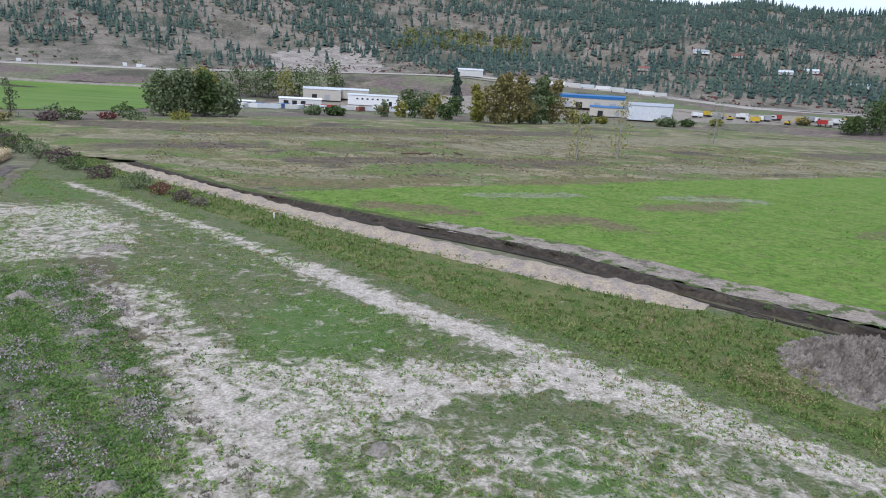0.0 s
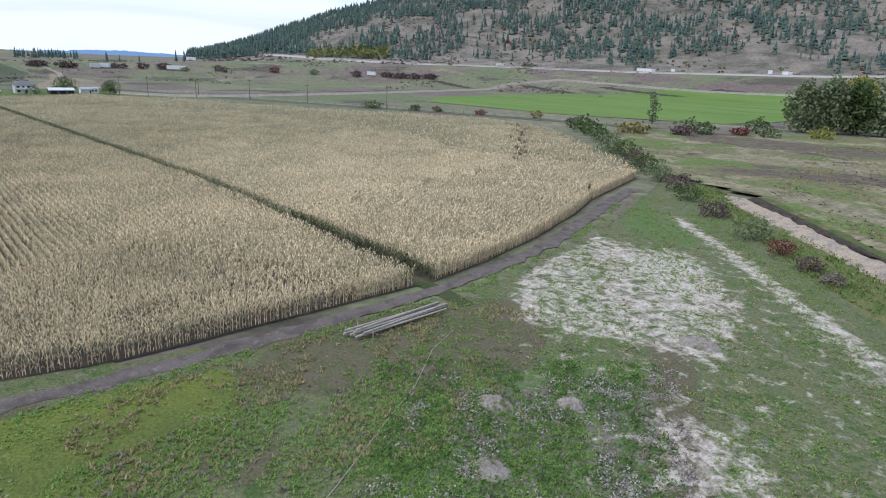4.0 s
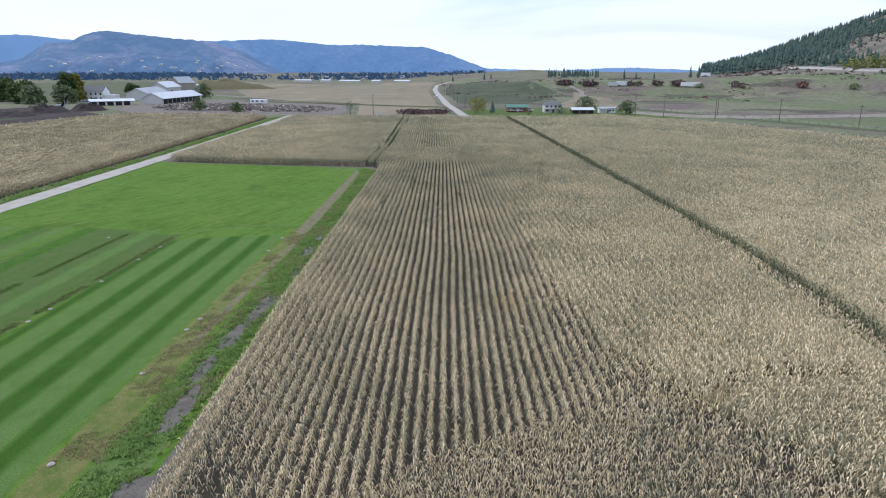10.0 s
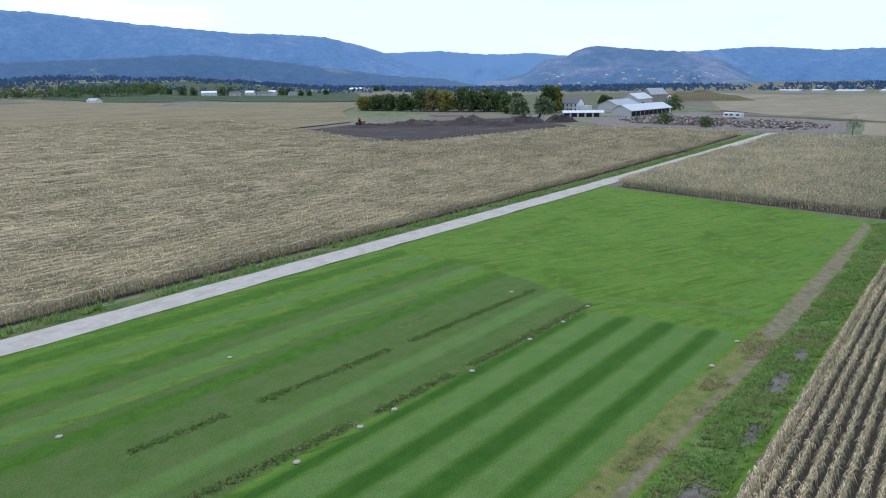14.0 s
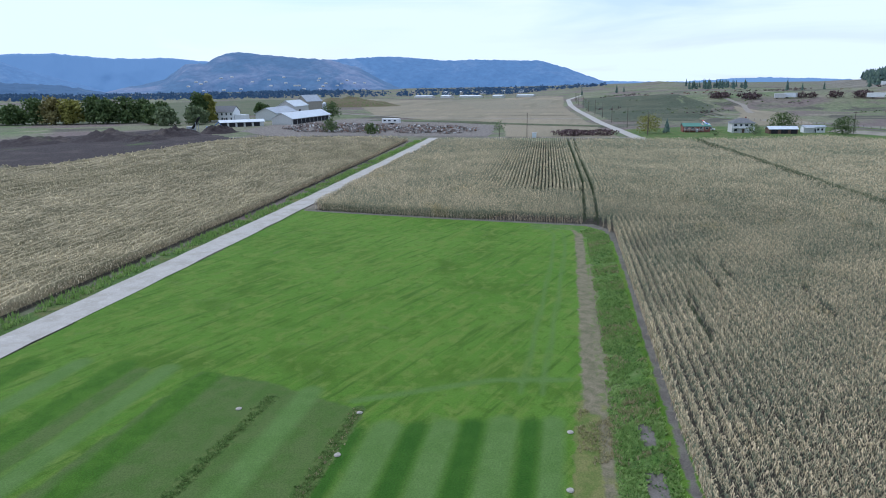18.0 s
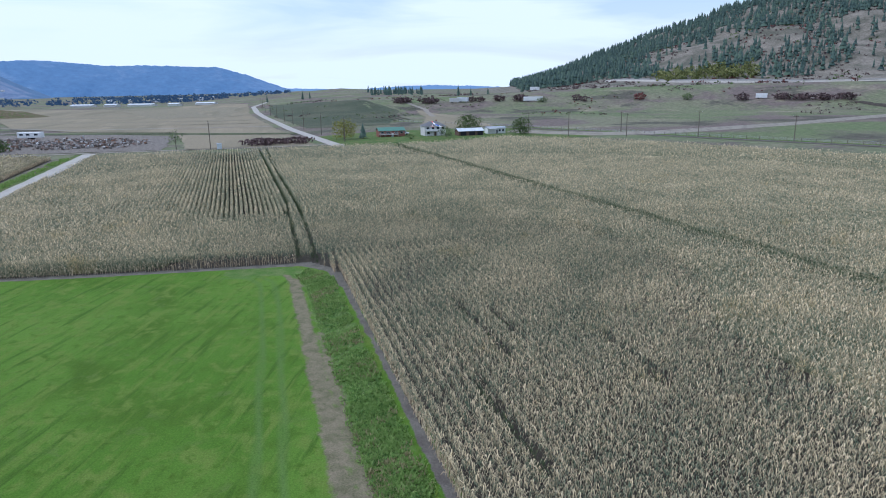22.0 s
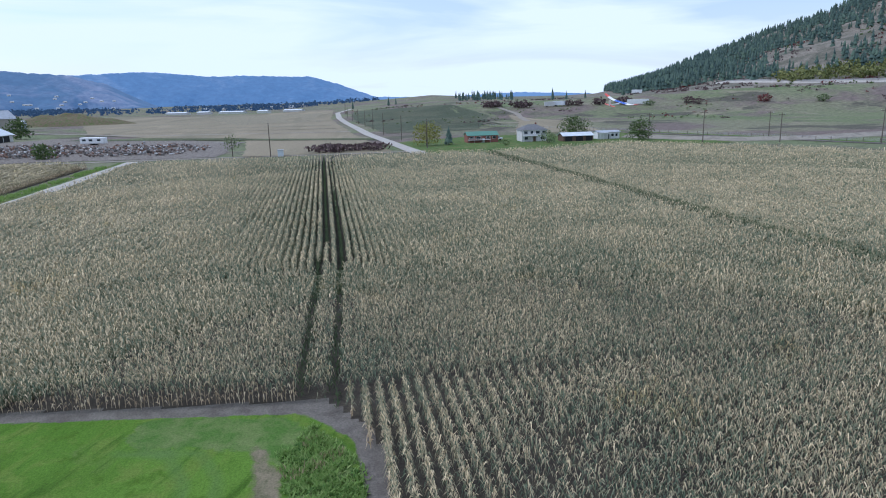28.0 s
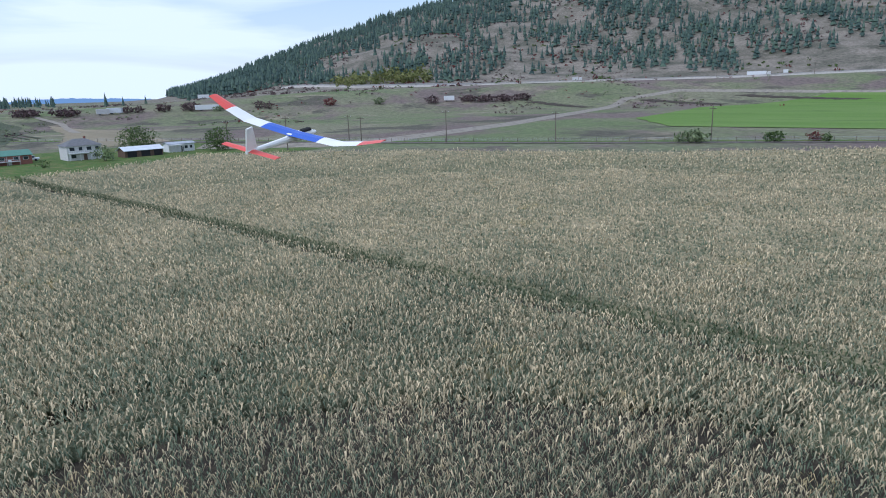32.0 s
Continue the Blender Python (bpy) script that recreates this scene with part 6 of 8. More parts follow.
# markers on the runway
for k, (x, y) in enumerate(((-126.6, -22.0), (-116.6, -13.2), (-122.1, -13.1), (-127.1, 0.9), (-127.4, -13.4), (-98.0, -30.5), (-108.4, -13.2), (-97.1, -13.7), (-91.9, -13.6), (-100.2, -13.6), (-95.7, 1.0), (-98.2, 1.2), (-87.4, 1.1), (-120.8, 0.9), (-84, -28), (-76, 1.3))):
    bm = bmesh.new()
    bmesh.ops.create_cone(bm, cap_ends=True, segments=10, radius1=0.23, radius2=0.18, depth=0.05)
    for vert in bm.verts:
        vert.co.x *= 1.0 + 0.12 * math.sin(k + vert.co.y * 9)
    me = bpy.data.meshes.new("ground_marker")
    bm.to_mesh(me)
    bm.free()
    me.materials.append(M_GREYWOOD)
    tagged(new("ground_marker", me), "round weathered white marker plate in the grass", "marker", "runway markers").matrix_basis = pose(x, y, 0.085)


# ---- buildings ----
def building(name, label, category, x, y, turn, w, d, h, roof, wall_mat, roof_mat, windows=(), doors=(), z=None, eave=0.4, ridge="x", hip=0.0, group="", trim=None):
    """A gabled or hipped building: walls with gables, a roof with thickness, windows with frame and pane, doors. Its front faces -y."""
    root = empty(name, pose(x, y, float(land_height(x, y)) - 0.05 if z is None else z, 0, 0, turn), label, category, group)
    bm = bmesh.new()
    if ridge == "x":
        box(bm, -w / 2, w / 2, -d / 2, d / 2, 0, h)
        if not hip:
            m = Matrix.Rotation(radians(90), 4, "Z")
            g = prism(bmesh.new(), [(-d / 2, h - 0.02), (d / 2, h - 0.02), (0, h + roof - 0.08)], -w / 2, w / 2)
            g.transform(m)
            tmp = bpy.data.meshes.new("gable")
            g.to_mesh(tmp)
            g.free()
            bm.from_mesh(tmp)
    else:
        prism(bm, [(-w / 2, 0), (w / 2, 0), (w / 2, h), (0, h + roof - 0.08), (-w / 2, h)], -d / 2, d / 2)
    part("wall", bm, wall_mat, root)
    span, run = (d, w) if ridge == "x" else (w, d)
    sl = eave * roof / (span / 2)
    bm = bmesh.new()
    th = 0.14
    if hip:
        a = [bm.verts.new(p) for p in ((-w / 2 - eave, -d / 2 - eave, h - sl), (w / 2 + eave, -d / 2 - eave, h - sl), (w / 2 + eave, d / 2 + eave, h - sl), (-w / 2 - eave, d / 2 + eave, h - sl))]
        t = [bm.verts.new(p) for p in ((-w / 2 + hip, 0, h + roof), (w / 2 - hip, 0, h + roof))]
        bm.faces.new((a[0], a[1], t[1], t[0])), bm.faces.new((a[1], a[2], t[1])), bm.faces.new((a[2], a[3], t[0], t[1])), bm.faces.new((a[3], a[0], t[0])), bm.faces.new(a[::-1])
    else:
        prism(bm, [(-span / 2 - eave, h - sl), (0, h + roof), (span / 2 + eave, h - sl), (span / 2 + eave, h - sl + th), (0, h + roof + th), (-span / 2 - eave, h - sl + th)], -run / 2 - eave, run / 2 + eave)
        if ridge == "x":
            bm.transform(Matrix.Rotation(radians(90), 4, "Z"))
    part("roof", bm, roof_mat, root)
    for wx, wz, ww, wh in windows:
        win = part("window", boxes((wx - ww / 2 - 0.07, wx + ww / 2 + 0.07, -d / 2 - 0.06, -d / 2 + 0.05, wz - 0.07, wz + wh + 0.07)), trim or M_WHITE, root)
        part("pane", boxes((wx - ww / 2, wx + ww / 2, -d / 2 - 0.075, -d / 2 - 0.03, wz, wz + wh)), M_GLASS, win)
    # M_DARK entries are flat panels that paint the shade inside an opening
    for wx, ww, wh, mat in doors:
        part("door", boxes((wx - ww / 2, wx + ww / 2, -d / 2 - 0.08, -d / 2 + 0.04, 0, wh)), mat, root)
    return root


# homestead at the west end of the corn (fronts face east)
sheet("house_lawn", [(-343, 26), (-352, 128), (-420, 118), (-430, 60), (-405, 24)], 0.03, M_ROUGH, "rough green lawn round the houses", "lawn", step=4, rough=0.6, seed=110)
red_house = building("house", "reddish brown bungalow with a green metal roof", "house", -393, 54, 90, 13.5, 8, 3.6, 1.6, M_BRICKRED, M_GREENROOF, [(-5, 1.9, 1.4, 1.1), (-2, 1.9, 1.8, 1.1), (2.2, 1.9, 1.4, 1.1), (5.0, 1.9, 1.4, 1.1)], [(0.3, 1.0, 2.1, M_WHITE)])
part("veranda", boxes((-6.6, 3, -5.7, -4.0, 1.4, 1.55), (-6.6, 3, -5.7, -5.6, 2.3, 2.4), *[(k - 0.05, k + 0.05, -5.7, -5.6, 0, 3.4) for k in (-6.5, -4, -0.8, 2.9)]), M_OFFWHITE, red_house)
white_house = building("house", "two-storey white house with a hipped grey shingle roof", "house", -390, 72, 90, 10.8, 9, 5.2, 2.0, M_OFFWHITE, M_SHINGLE, [(-3.8, 3.3, 1.5, 1.2), (-1.2, 3.3, 1.1, 1.2), (1.4, 3.3, 1.5, 1.2), (3.9, 3.3, 1.1, 1.2), (-3.6, 0.9, 1.5, 1.2), (3.6, 0.9, 1.6, 1.2)], [(0, 1.1, 2.1, M_BROWNWOOD)], hip=3.6, eave=0.55)
part("balcony", boxes((-5.2, 1.5, -6.2, -4.5, 2.5, 2.65), (-5.2, 1.5, -6.2, -6.12, 3.4, 3.48), *[(-5.2 + 0.66 * k, -5.14 + 0.66 * k, -6.2, -6.14, 2.6, 3.45) for k in range(11)], *[(k, k + 0.14, -6.2, -6.06, 0, 2.6) for k in (-5.2, -2, 1.3)]), M_WHITE, white_house)
part("chimney", boxes((1.6, 2.2, 0.2, 0.8, 5.8, 7.9), bevel=0.02), M_BRICKRED, white_house)
shed = building("shed", "low brown farm shed with a pale tin roof", "shed", -383, 86, 90, 11, 6, 2.3, 1.1, M_BROWNWOOD, M_TIN_PALE, [], [(-3.5, 2.6, 2.1, M_DARK), (0.4, 2.6, 2.1, M_DARK), (4.0, 2.4, 2.1, M_DARK)])
trailer = building("mobile_home", "white mobile home with an open porch", "mobile home", -388, 99.5, 90, 9.5, 5, 2.8, 0.5, M_WHITE, M_TIN, [(1.6, 1.1, 1.1, 1.0), (3.4, 1.1, 0.9, 1.0)], [(0.2, 0.9, 2.0, M_GLASS)])
part("porch", boxes((-4.8, -0.6, -5.0, -2.5, 2.5, 2.65), *[(k, k + 0.15, -5.0, -4.85, 0, 2.5) for k in (-4.7, -3.4, -2.0, -0.8)]), M_WHITE, trailer)
red_house.scale, white_house.scale, shed.scale, trailer.scale = (0.82, 0.85, 0.72), (0.84, 0.86, 0.82), (0.98, 1, 0.86), (0.85, 0.9, 0.88)
tree("willow", "broad green willow behind the shed", -399, 91, 8, 11, M_LEAF, 1900, 0.3, low=0.05)
tree("willow", "round weeping willow beside the mobile home", -377, 107, 7, 9, M_LEAF, 1900, 0.26, low=0.02)
tree("apple_tree", "yellow-green spreading tree at the road", -384, 33, 8, 10, M_LEAF_YELLOW, 1600, 0.28, low=0.06)
spruce("blue_spruce", "small bluish spruce beside the bungalow", -385, 41, 6.5, 4)
bush("juniper_bush", "grey-green juniper bush in front of the white house", -376, 74, 4.2, 5.5, M_LEAF_GREY, 300)
bush("bush", "low green bush beside the house lawn", -372, 58, 2.2, 3.5, M_LEAF, 160)
for k, (x, y) in enumerate(((-398, 61), (-401, 57))):
    car = empty("parked_car", pose(x, y, 0.05, 0, 0, 70 + 30 * k), ("silver", "dark red")[k] + " car parked between the houses", "car", "parked cars")
    part("body", boxes((-2.1, 2.1, -0.85, 0.85, 0.35, 0.95), bevel=0.12), (M_TIN_PALE, M_BRICKRED)[k], car)
    part("cabin", boxes((-1.2, 1.1, -0.75, 0.75, 0.95, 1.5), bevel=0.18), M_GLASS, car)
    for sx in (-1.3, 1.3):
        for sy in (-0.8, 0.8):
            part("wheel", tube(bmesh.new(), (sx, sy - 0.1, 0.33), (sx, sy + 0.1, 0.33), 0.33, sides=12), M_RUBBER, car)


def utility_pole(x, y, h=9.5, turn=0, arm=True, group="utility poles", label="weathered wooden utility pole with a crossarm"):
    root = empty("utility_pole", pose(x, y, float(land_height(x, y)), 0, 0, turn), label, "utility pole", group)
    part("pole", tube(bmesh.new(), (0, 0, -0.3), (0, 0, h), 0.17, 0.11, 8), M_WOODPOLE, root)
    if arm:
        part("crossarm", boxes((-1.1, 1.1, -0.06, 0.06, h - 0.75, h - 0.6), bevel=0.01), M_WOODPOLE, root)
        for s in (-0.95, 0, 0.95):
            part("insulator", tube(bmesh.new(), (s, 0, h - 0.6), (s, 0, h - 0.4), 0.06, 0.04, 6), M_OFFWHITE, root)
    return root


for x, y, h in ((-356, 119, 10), (-346, 139, 9), (-362, 146, 9), (-330, 160, 10), (-300, 176, 9), (-262, 196, 9.5), (-380, 112, 9)):
    utility_pole(x, y, h, 60)
WEST_ROAD = [(-345, 28), (-400, 22.5), (-465, 16), (-560, 10), (-700, 0), (-850, -3), (-1000, 14)]
ribbon("country_road", WEST_ROAD, 4.6, 0.14, M_GRAVEL, "straight pale country road across the valley", "road", 0.1, True, 10, seed=120)
for k in range(10):
    x = -372 - 46 * k
    utility_pole(x, float(np.interp(-x, [-p[0] for p in WEST_ROAD], [p[1] for p in WEST_ROAD])) + 6.5, 9.5, 0)
utility_pole(-361, -17, 10, 0)
cabinet = empty("kiosk", pose(-361, -14, 0.0), "small pale service kiosk beside the pole", "kiosk")
part("body", boxes((-0.8, 0.8, -0.8, 0.8, 0, 1.9), bevel=0.03), M_TIN_PALE, cabinet)
part("roof", boxes((-0.95, 0.95, -0.95, 0.95, 1.9, 2.02), bevel=0.02), M_TIN, cabinet)
bush("dry_hedge", "brown dead hedge strip at the end of the corn", -372, 1, 2.4, 15, M_TWIG, 500, 0.14, "hedge")
bush("dry_hedge", "brown dead hedge strip at the end of the corn", -373, 13, 2.4, 13, M_TWIG, 420, 0.14, "hedge")
tree("sapling", "small sparse tree at the field's end", -367, -29, 6.5, 6, M_LEAF_GREY, 160, 0.3, low=0.2)

# fields to the west
sheet("harvested_field", [(-362, -25), (-470, -40), (-620, -60), (-980, -160), (-1180, -60), (-1000, -10), (-700, -6), (-465, 10), (-364, 20)], 0.05, M_STRAWFIELD, "tan harvested field beyond the corn", step=8, rough=0.8, seed=121, drape=True)
sheet("stubble_field", [(-470, -38), (-620, -56), (-980, -150), (-1150, -330), (-820, -240), (-560, -140), (-500, -92)], 0.1, M_STRAWFIELD, "tan and brown stubble field beside the farm", step=8, rough=0.8, seed=128, drape=True)
ribbon("field_ditch", [(-500, -125), (-485, -100), (-470, -59), (-446, -18), (-430, 18)], 11, 0.12, M_DITCHGRASS, "green ditch line between the fields", "ditch", 0.5, True, seed=122)
ribbon("field_track", [(-620, -200), (-597, -182), (-523, -102), (-508, -35), (-500, 8)], 5, 0.14, M_DIRTROAD, "pale farm track between harvested fields", "track", 0.4, True, seed=141)
for k, (line, wide) in enumerate((([(-640, -170), (-602, -80), (-590, -4)], 16), ([(-715, -170), (-688, -90), (-668, -10)], 26), ([(-790, -150), (-762, -70), (-750, -14)], 24), ([(-560, -130), (-552, -70), (-546, 0)], 9))):
    ribbon("field_strip", line, wide, 0.15 + 0.01 * k, M_STUBBLE, "brown stubble strip across the harvested field", "field", 0.6, True, seed=142 + k)
for k, (t, w) in enumerate(((0.0, 30), (0.24, 16), (0.46, 34), (0.72, 14), (0.95, 24))):
    building("greenhouse", "long low pale greenhouse far across the fields", "greenhouse", -1230 + 80 * t + 12 * (k % 2), -250 + 190 * t, 66, w * 1.2, 12, 2.6 + 0.4 * (k % 2), 1.3, M_OFFWHITE, M_TIN_PALE, group="greenhouses")
sheet("tilled_field", [(-640, -70), (-700, -20), (-900, -20), (-980, -70), (-900, -140)], 0.12, M_STUBBLE, "brown tilled strip of field", step=8, rough=1, seed=123, drape=True)
sheet("green_field", [(-470, 24), (-700, 10), (-860, 14), (-800, 90), (-640, 110), (-480, 70)], 0.08, M_VINES, "dull green vineyard field beside the road", step=8, rough=1, seed=124, drape=True)
for k in range(14):
    y0 = 28 + 5 * k
    ribbon("vine_row", [(-500 - 2 * k, y0), (-640 - 3 * k, y0 + 6), (-770, y0 + 4)], 1.6, 0.3, M_VINES, "dark green row of low vines", "vines", 0.2, True, 8, seed=130 + k, kind="structure")
sheet("dry_field", [(-430, 76), (-560, 112), (-640, 124), (-560, 140), (-440, 118)], 0.08, M_STRAWFIELD, "pale dry field strip", step=6, rough=1, seed=126, drape=True)
ribbon("farm_track", [(-560, 118), (-640, 132), (-700, 128), (-760, 140), (-720, 160)], 4, 0.16, M_DIRTROAD, "pale winding farm track on the slope", "track", 0.3, True, seed=127)

# junk yard and farm to the south-west
sheet("yard_ground", [(-366, -34), (-372, -100), (-362, -128), (-400, -165), (-470, -175), (-520, -140), (-470, -70), (-440, -36)], 0.06, M_EARTH, "bare grey ground of a scrap yard", step=4, rough=1.0, seed=140)
junk = np.random.default_rng(8)
jx, jy = junk.uniform(-462, -378, 6500), junk.uniform(-150, -32, 6500)
k = inside(jx, jy, [(-380, -50), (-384, -90), (-392, -130), (-430, -160), (-462, -150), (-452, -110), (-430, -60), (-400, -38)]) & (wave(jx, jy, 0.16, 1.1) > -0.2)
jx, jy = jx[k], jy[k]
s = np.stack([junk.uniform(0.15, 1.3, len(jx)), junk.uniform(0.15, 0.8, len(jx)), junk.uniform(0.1, 0.7, len(jx))], -1)
yaw, pit = junk.uniform(0, 3.14, len(jx)), junk.normal(0, 0.35, len(jx))
cube = np.array([[a, b, c] for a in (-1, 1) for b in (-1, 1) for c in (-1, 1)]) * 0.5
loc = cube[None] * s[:, None, :]
cy, sy, cp, sp = np.cos(yaw), np.sin(yaw), np.cos(pit), np.sin(pit)
lx, lz = loc[..., 0] * cp[:, None] - loc[..., 2] * sp[:, None], loc[..., 0] * sp[:, None] + loc[..., 2] * cp[:, None]
wx, wy = jx[:, None] + lx * cy[:, None] - loc[..., 1] * sy[:, None], jy[:, None] + lx * sy[:, None] + loc[..., 1] * cy[:, None]
wz = 0.2 + s[:, None, 2] * 0.4 + np.abs(junk.normal(0, 0.4, len(jx)))[:, None] + lz
cf = np.array([[0, 1, 3, 2], [4, 6, 7, 5], [0, 4, 5, 1], [2, 3, 7, 6], [0, 2, 6, 4], [1, 5, 7, 3]])
M_SCRAP = leafy("mixed_scrap", [(0.0, (0.07, 0.055, 0.05)), (0.35, (0.20, 0.185, 0.17)), (0.6, (0.22, 0.12, 0.08)), (0.85, (0.38, 0.37, 0.36)), (1.0, (0.72, 0.72, 0.71))], 0.8, 0.2, 0.95, 0)
thing_np("scrap_heap", np.stack([wx, wy, wz], -1).reshape(-1, 3), [(np.arange(len(jx))[:, None, None] * 8 + cf[None]).reshape(-1, 4)], M_SCRAP, "wide scatter of scrap, boards and rubble", "scrap", "stuff")
rv = empty("camper_trailer", pose(-455, -100, 0.05, 0, 0, 75), "white camper trailer standing in the scrap yard", "trailer")
part("body", boxes((-5.5, 5.5, -1.3, 1.3, 0.6, 3.2), bevel=0.2), M_WHITE, rv)
for wxx in (-3.5, -0.5, 3.2):
    part("window", boxes((wxx - 0.8, wxx + 0.8, -1.34, -1.28, 1.7, 2.5)), M_GLASS, rv)
for wxx in (-0.8, 0.8):
    part("wheel", tube(bmesh.new(), (wxx, -1.2, 0.4), (wxx, 1.2, 0.4), 0.4, sides=12), M_RUBBER, rv)
tree("round_tree", "round dark green tree at the scrap yard", -394, -114, 6.5, 8, M_LEAF, 700, 0.4, low=0.0)
tree("round_tree", "round dark green tree at the scrap yard", -383, -90, 5, 7, M_LEAF, 600, 0.4, low=0.0)
tree("round_tree", "dark green tree behind the long barn", -534, -164, 11, 12, M_LEAF, 900, 0.6, low=0.05)
barn = building("barn", "long open-sided barn with a pale metal roof", "barn", -484, -165.5, 178, 58, 13, 3.6, 3.2, M_OFFWHITE, M_TIN_PALE, [], [(k, 5.4, 2.9, M_DARK) for k in (-25, -19, -13, -7, -1, 5, 11, 17, 23)], eave=0.8)
barn2 = building("barn", "wide grey-roofed barn with white gable", "barn", -523, -201, 186, 44, 14, 4.8, 3.4, M_OFFWHITE, M_TIN, [], [(-12, 4, 3.2, M_DARK), (-4, 4, 3.2, M_DARK), (5, 4, 3.2, M_DARK), (14, 4, 3.2, M_DARK)], eave=0.7)
building("barn", "tall pale-roofed hay barn", "barn", -596, -220, 186, 38, 14, 6.8, 4.2, M_OFFWHITE, M_TIN_PALE, [], [(-6, 5, 4, M_DARK)], eave=0.6)
building("barn", "weathered wooden barn with a grey roof", "barn", -628, -219, 150, 16, 14, 9.5, 5, M_GREYWOOD, M_TIN, eave=0.5)
farmhouse = building("farmhouse", "two-storey white farmhouse with a grey roof", "house", -500, -227, 91, 16, 10, 6.2, 3.6, M_WHITE, M_SHINGLE, [(k, z, 1.1, 1.5) for k in (-6.5, -3.2, 0, 3.2, 6.5) for z in (0.9, 3.9)], [(1.6, 1.1, 2.1, M_BROWNWOOD)])
part("annex", boxes((8.4, 15, -4, 4, 0, 4.2)), M_WHITE, farmhouse)
building("machine_shed", "low open machine shed with a pale metal roof", "shed", -443, -186, 122, 24, 9, 2.6, 1.1, M_OFFWHITE, M_TIN_PALE, [], [(k, 3.4, 2.3, M_DARK) for k in (-10, -5.5, -1, 3.5, 8)], eave=0.6)
for k, (x, y) in enumerate(((-652, -222), (-658, -217))):
    silo = empty("silo", pose(x, y, 0), "round grey metal silo beside the barns", "silo", "silos")
    part("drum", tube(bmesh.new(), (0, 0, 0), (0, 0, 6.5), 1.9, sides=18), M_TIN, silo)
    part("cap", tube(bmesh.new(), (0, 0, 6.5), (0, 0, 7.8), 2.0, 0.3, 18), M_TIN_PALE, silo)
for k, (x, y, h, w, mat) in enumerate(((-459, -398, 11.5, 15, M_LEAF_YELLOW), (-461, -386, 12.5, 15, M_LEAF), (-462, -373, 13, 15, M_LEAF), (-463, -357, 13, 15, M_LEAF), (-466, -343, 17, 16, M_LEAF), (-467, -330, 17.5, 17, M_LEAF_GOLD), (-469, -318, 16, 15, M_LEAF_YELLOW), (-476, -307, 18, 16, M_LEAF), (-474, -296, 16, 15, M_LEAF), (-480, -286, 17, 16, M_LEAF), (-484, -276, 15, 14, M_LEAF), (-460, -254, 12, 10, M_LEAF), (-505, -277, 13, 13, M_LEAF), (-452, -240, 11, 14, M_LEAF_GREY), (-462, -226, 11, 13, M_LEAF_GREY), (-484, -236, 19, 11, M_LEAF), (-489, -232, 19, 8, M_LEAF_YELLOW), (-545, -222, 10, 11, M_LEAF))):
    tree("shade_tree", "large green shade tree in the farm grove", x, y, h, w, mat, 1700, 0.95, low=0.02, group="farm grove")
sheet("compost_ground", [(-252, -147), (-276, -249), (-318, -258), (-372, -236), (-420, -216), (-372, -160), (-352, -140)], 0.04, M_COMPOST, "dark purplish ground of a compost yard", step=4, rough=1.2, seed=141)
for k, (x, y, rx, ry, h) in enumerate(((-332, -225, 22, 14, 3.2), (-356, -206, 22, 16, 3.8), (-375, -186, 16, 12, 4.2), (-392, -172, 10, 9, 4.6), (-350, -184, 14, 10, 2.4), (-310, -236, 14, 10, 2.0))):
    heap("compost_mound", "dark brown mound of compost", x, y, rx, ry, h, M_COMPOST, 30.0 + k, 30, 0.4, "compost mound")
conv = empty("conveyor", pose(-398, -188, 0, 0, 0, 60), "dark steel screening conveyor beside the compost", "conveyor")
part("belt", boxes((-5.5, 5.5, -0.6, 0.6, -0.2, 0.2), bevel=0.03), M_DARK, conv, m=pose(0, 0, 4.0, 0, -38, 0))
part("hopper", boxes((-6.5, -3.0, -1.6, 1.6, 0.6, 2.6), bevel=0.1), M_STEELGREY, conv)
for s in (-1, 1):
    part("leg", boxes((1.4, 1.7, s * 0.7 - 0.1, s * 0.7 + 0.1, 0, 5.0)), M_STEELGREY, conv)


def excavator(x, y, turn, label, paint_mat):
    root = empty("excavator", pose(x, y, float(land_height(x, y)) + 0.1, 0, 0, turn), label, "excavator")
    for s in (-1, 1):
        part("track", boxes((-2.0, 2.0, s * 1.1 - 0.3, s * 1.1 + 0.3, 0, 0.9), bevel=0.3), M_RUBBER, root)
    part("body", boxes((-2.2, 1.2, -1.3, 1.3, 1.0, 2.3), bevel=0.15), paint_mat, root)
    part("cab", boxes((0.0, 1.5, -1.25, -0.1, 1.3, 3.0), bevel=0.1), M_GLASS, root)
    part("boom", tube(tube(bmesh.new(), (1.2, 0.4, 1.8), (4.2, 0.4, 4.4), 0.3, 0.24, 6), (4.2, 0.4, 4.4), (6.2, 0.4, 1.8), 0.22, 0.16, 6), paint_mat, root)
    part("bucket", boxes((5.6, 6.8, -0.2, 1.0, 0.6, 1.7), bevel=0.15), M_DARK, root)
    return root


excavator(-318, -252, 20, "orange excavator standing in the compost yard", M_ORANGE)
excavator(-402, -182, 120, "blue and grey loader at the conveyor", M_CONT_BLUE)

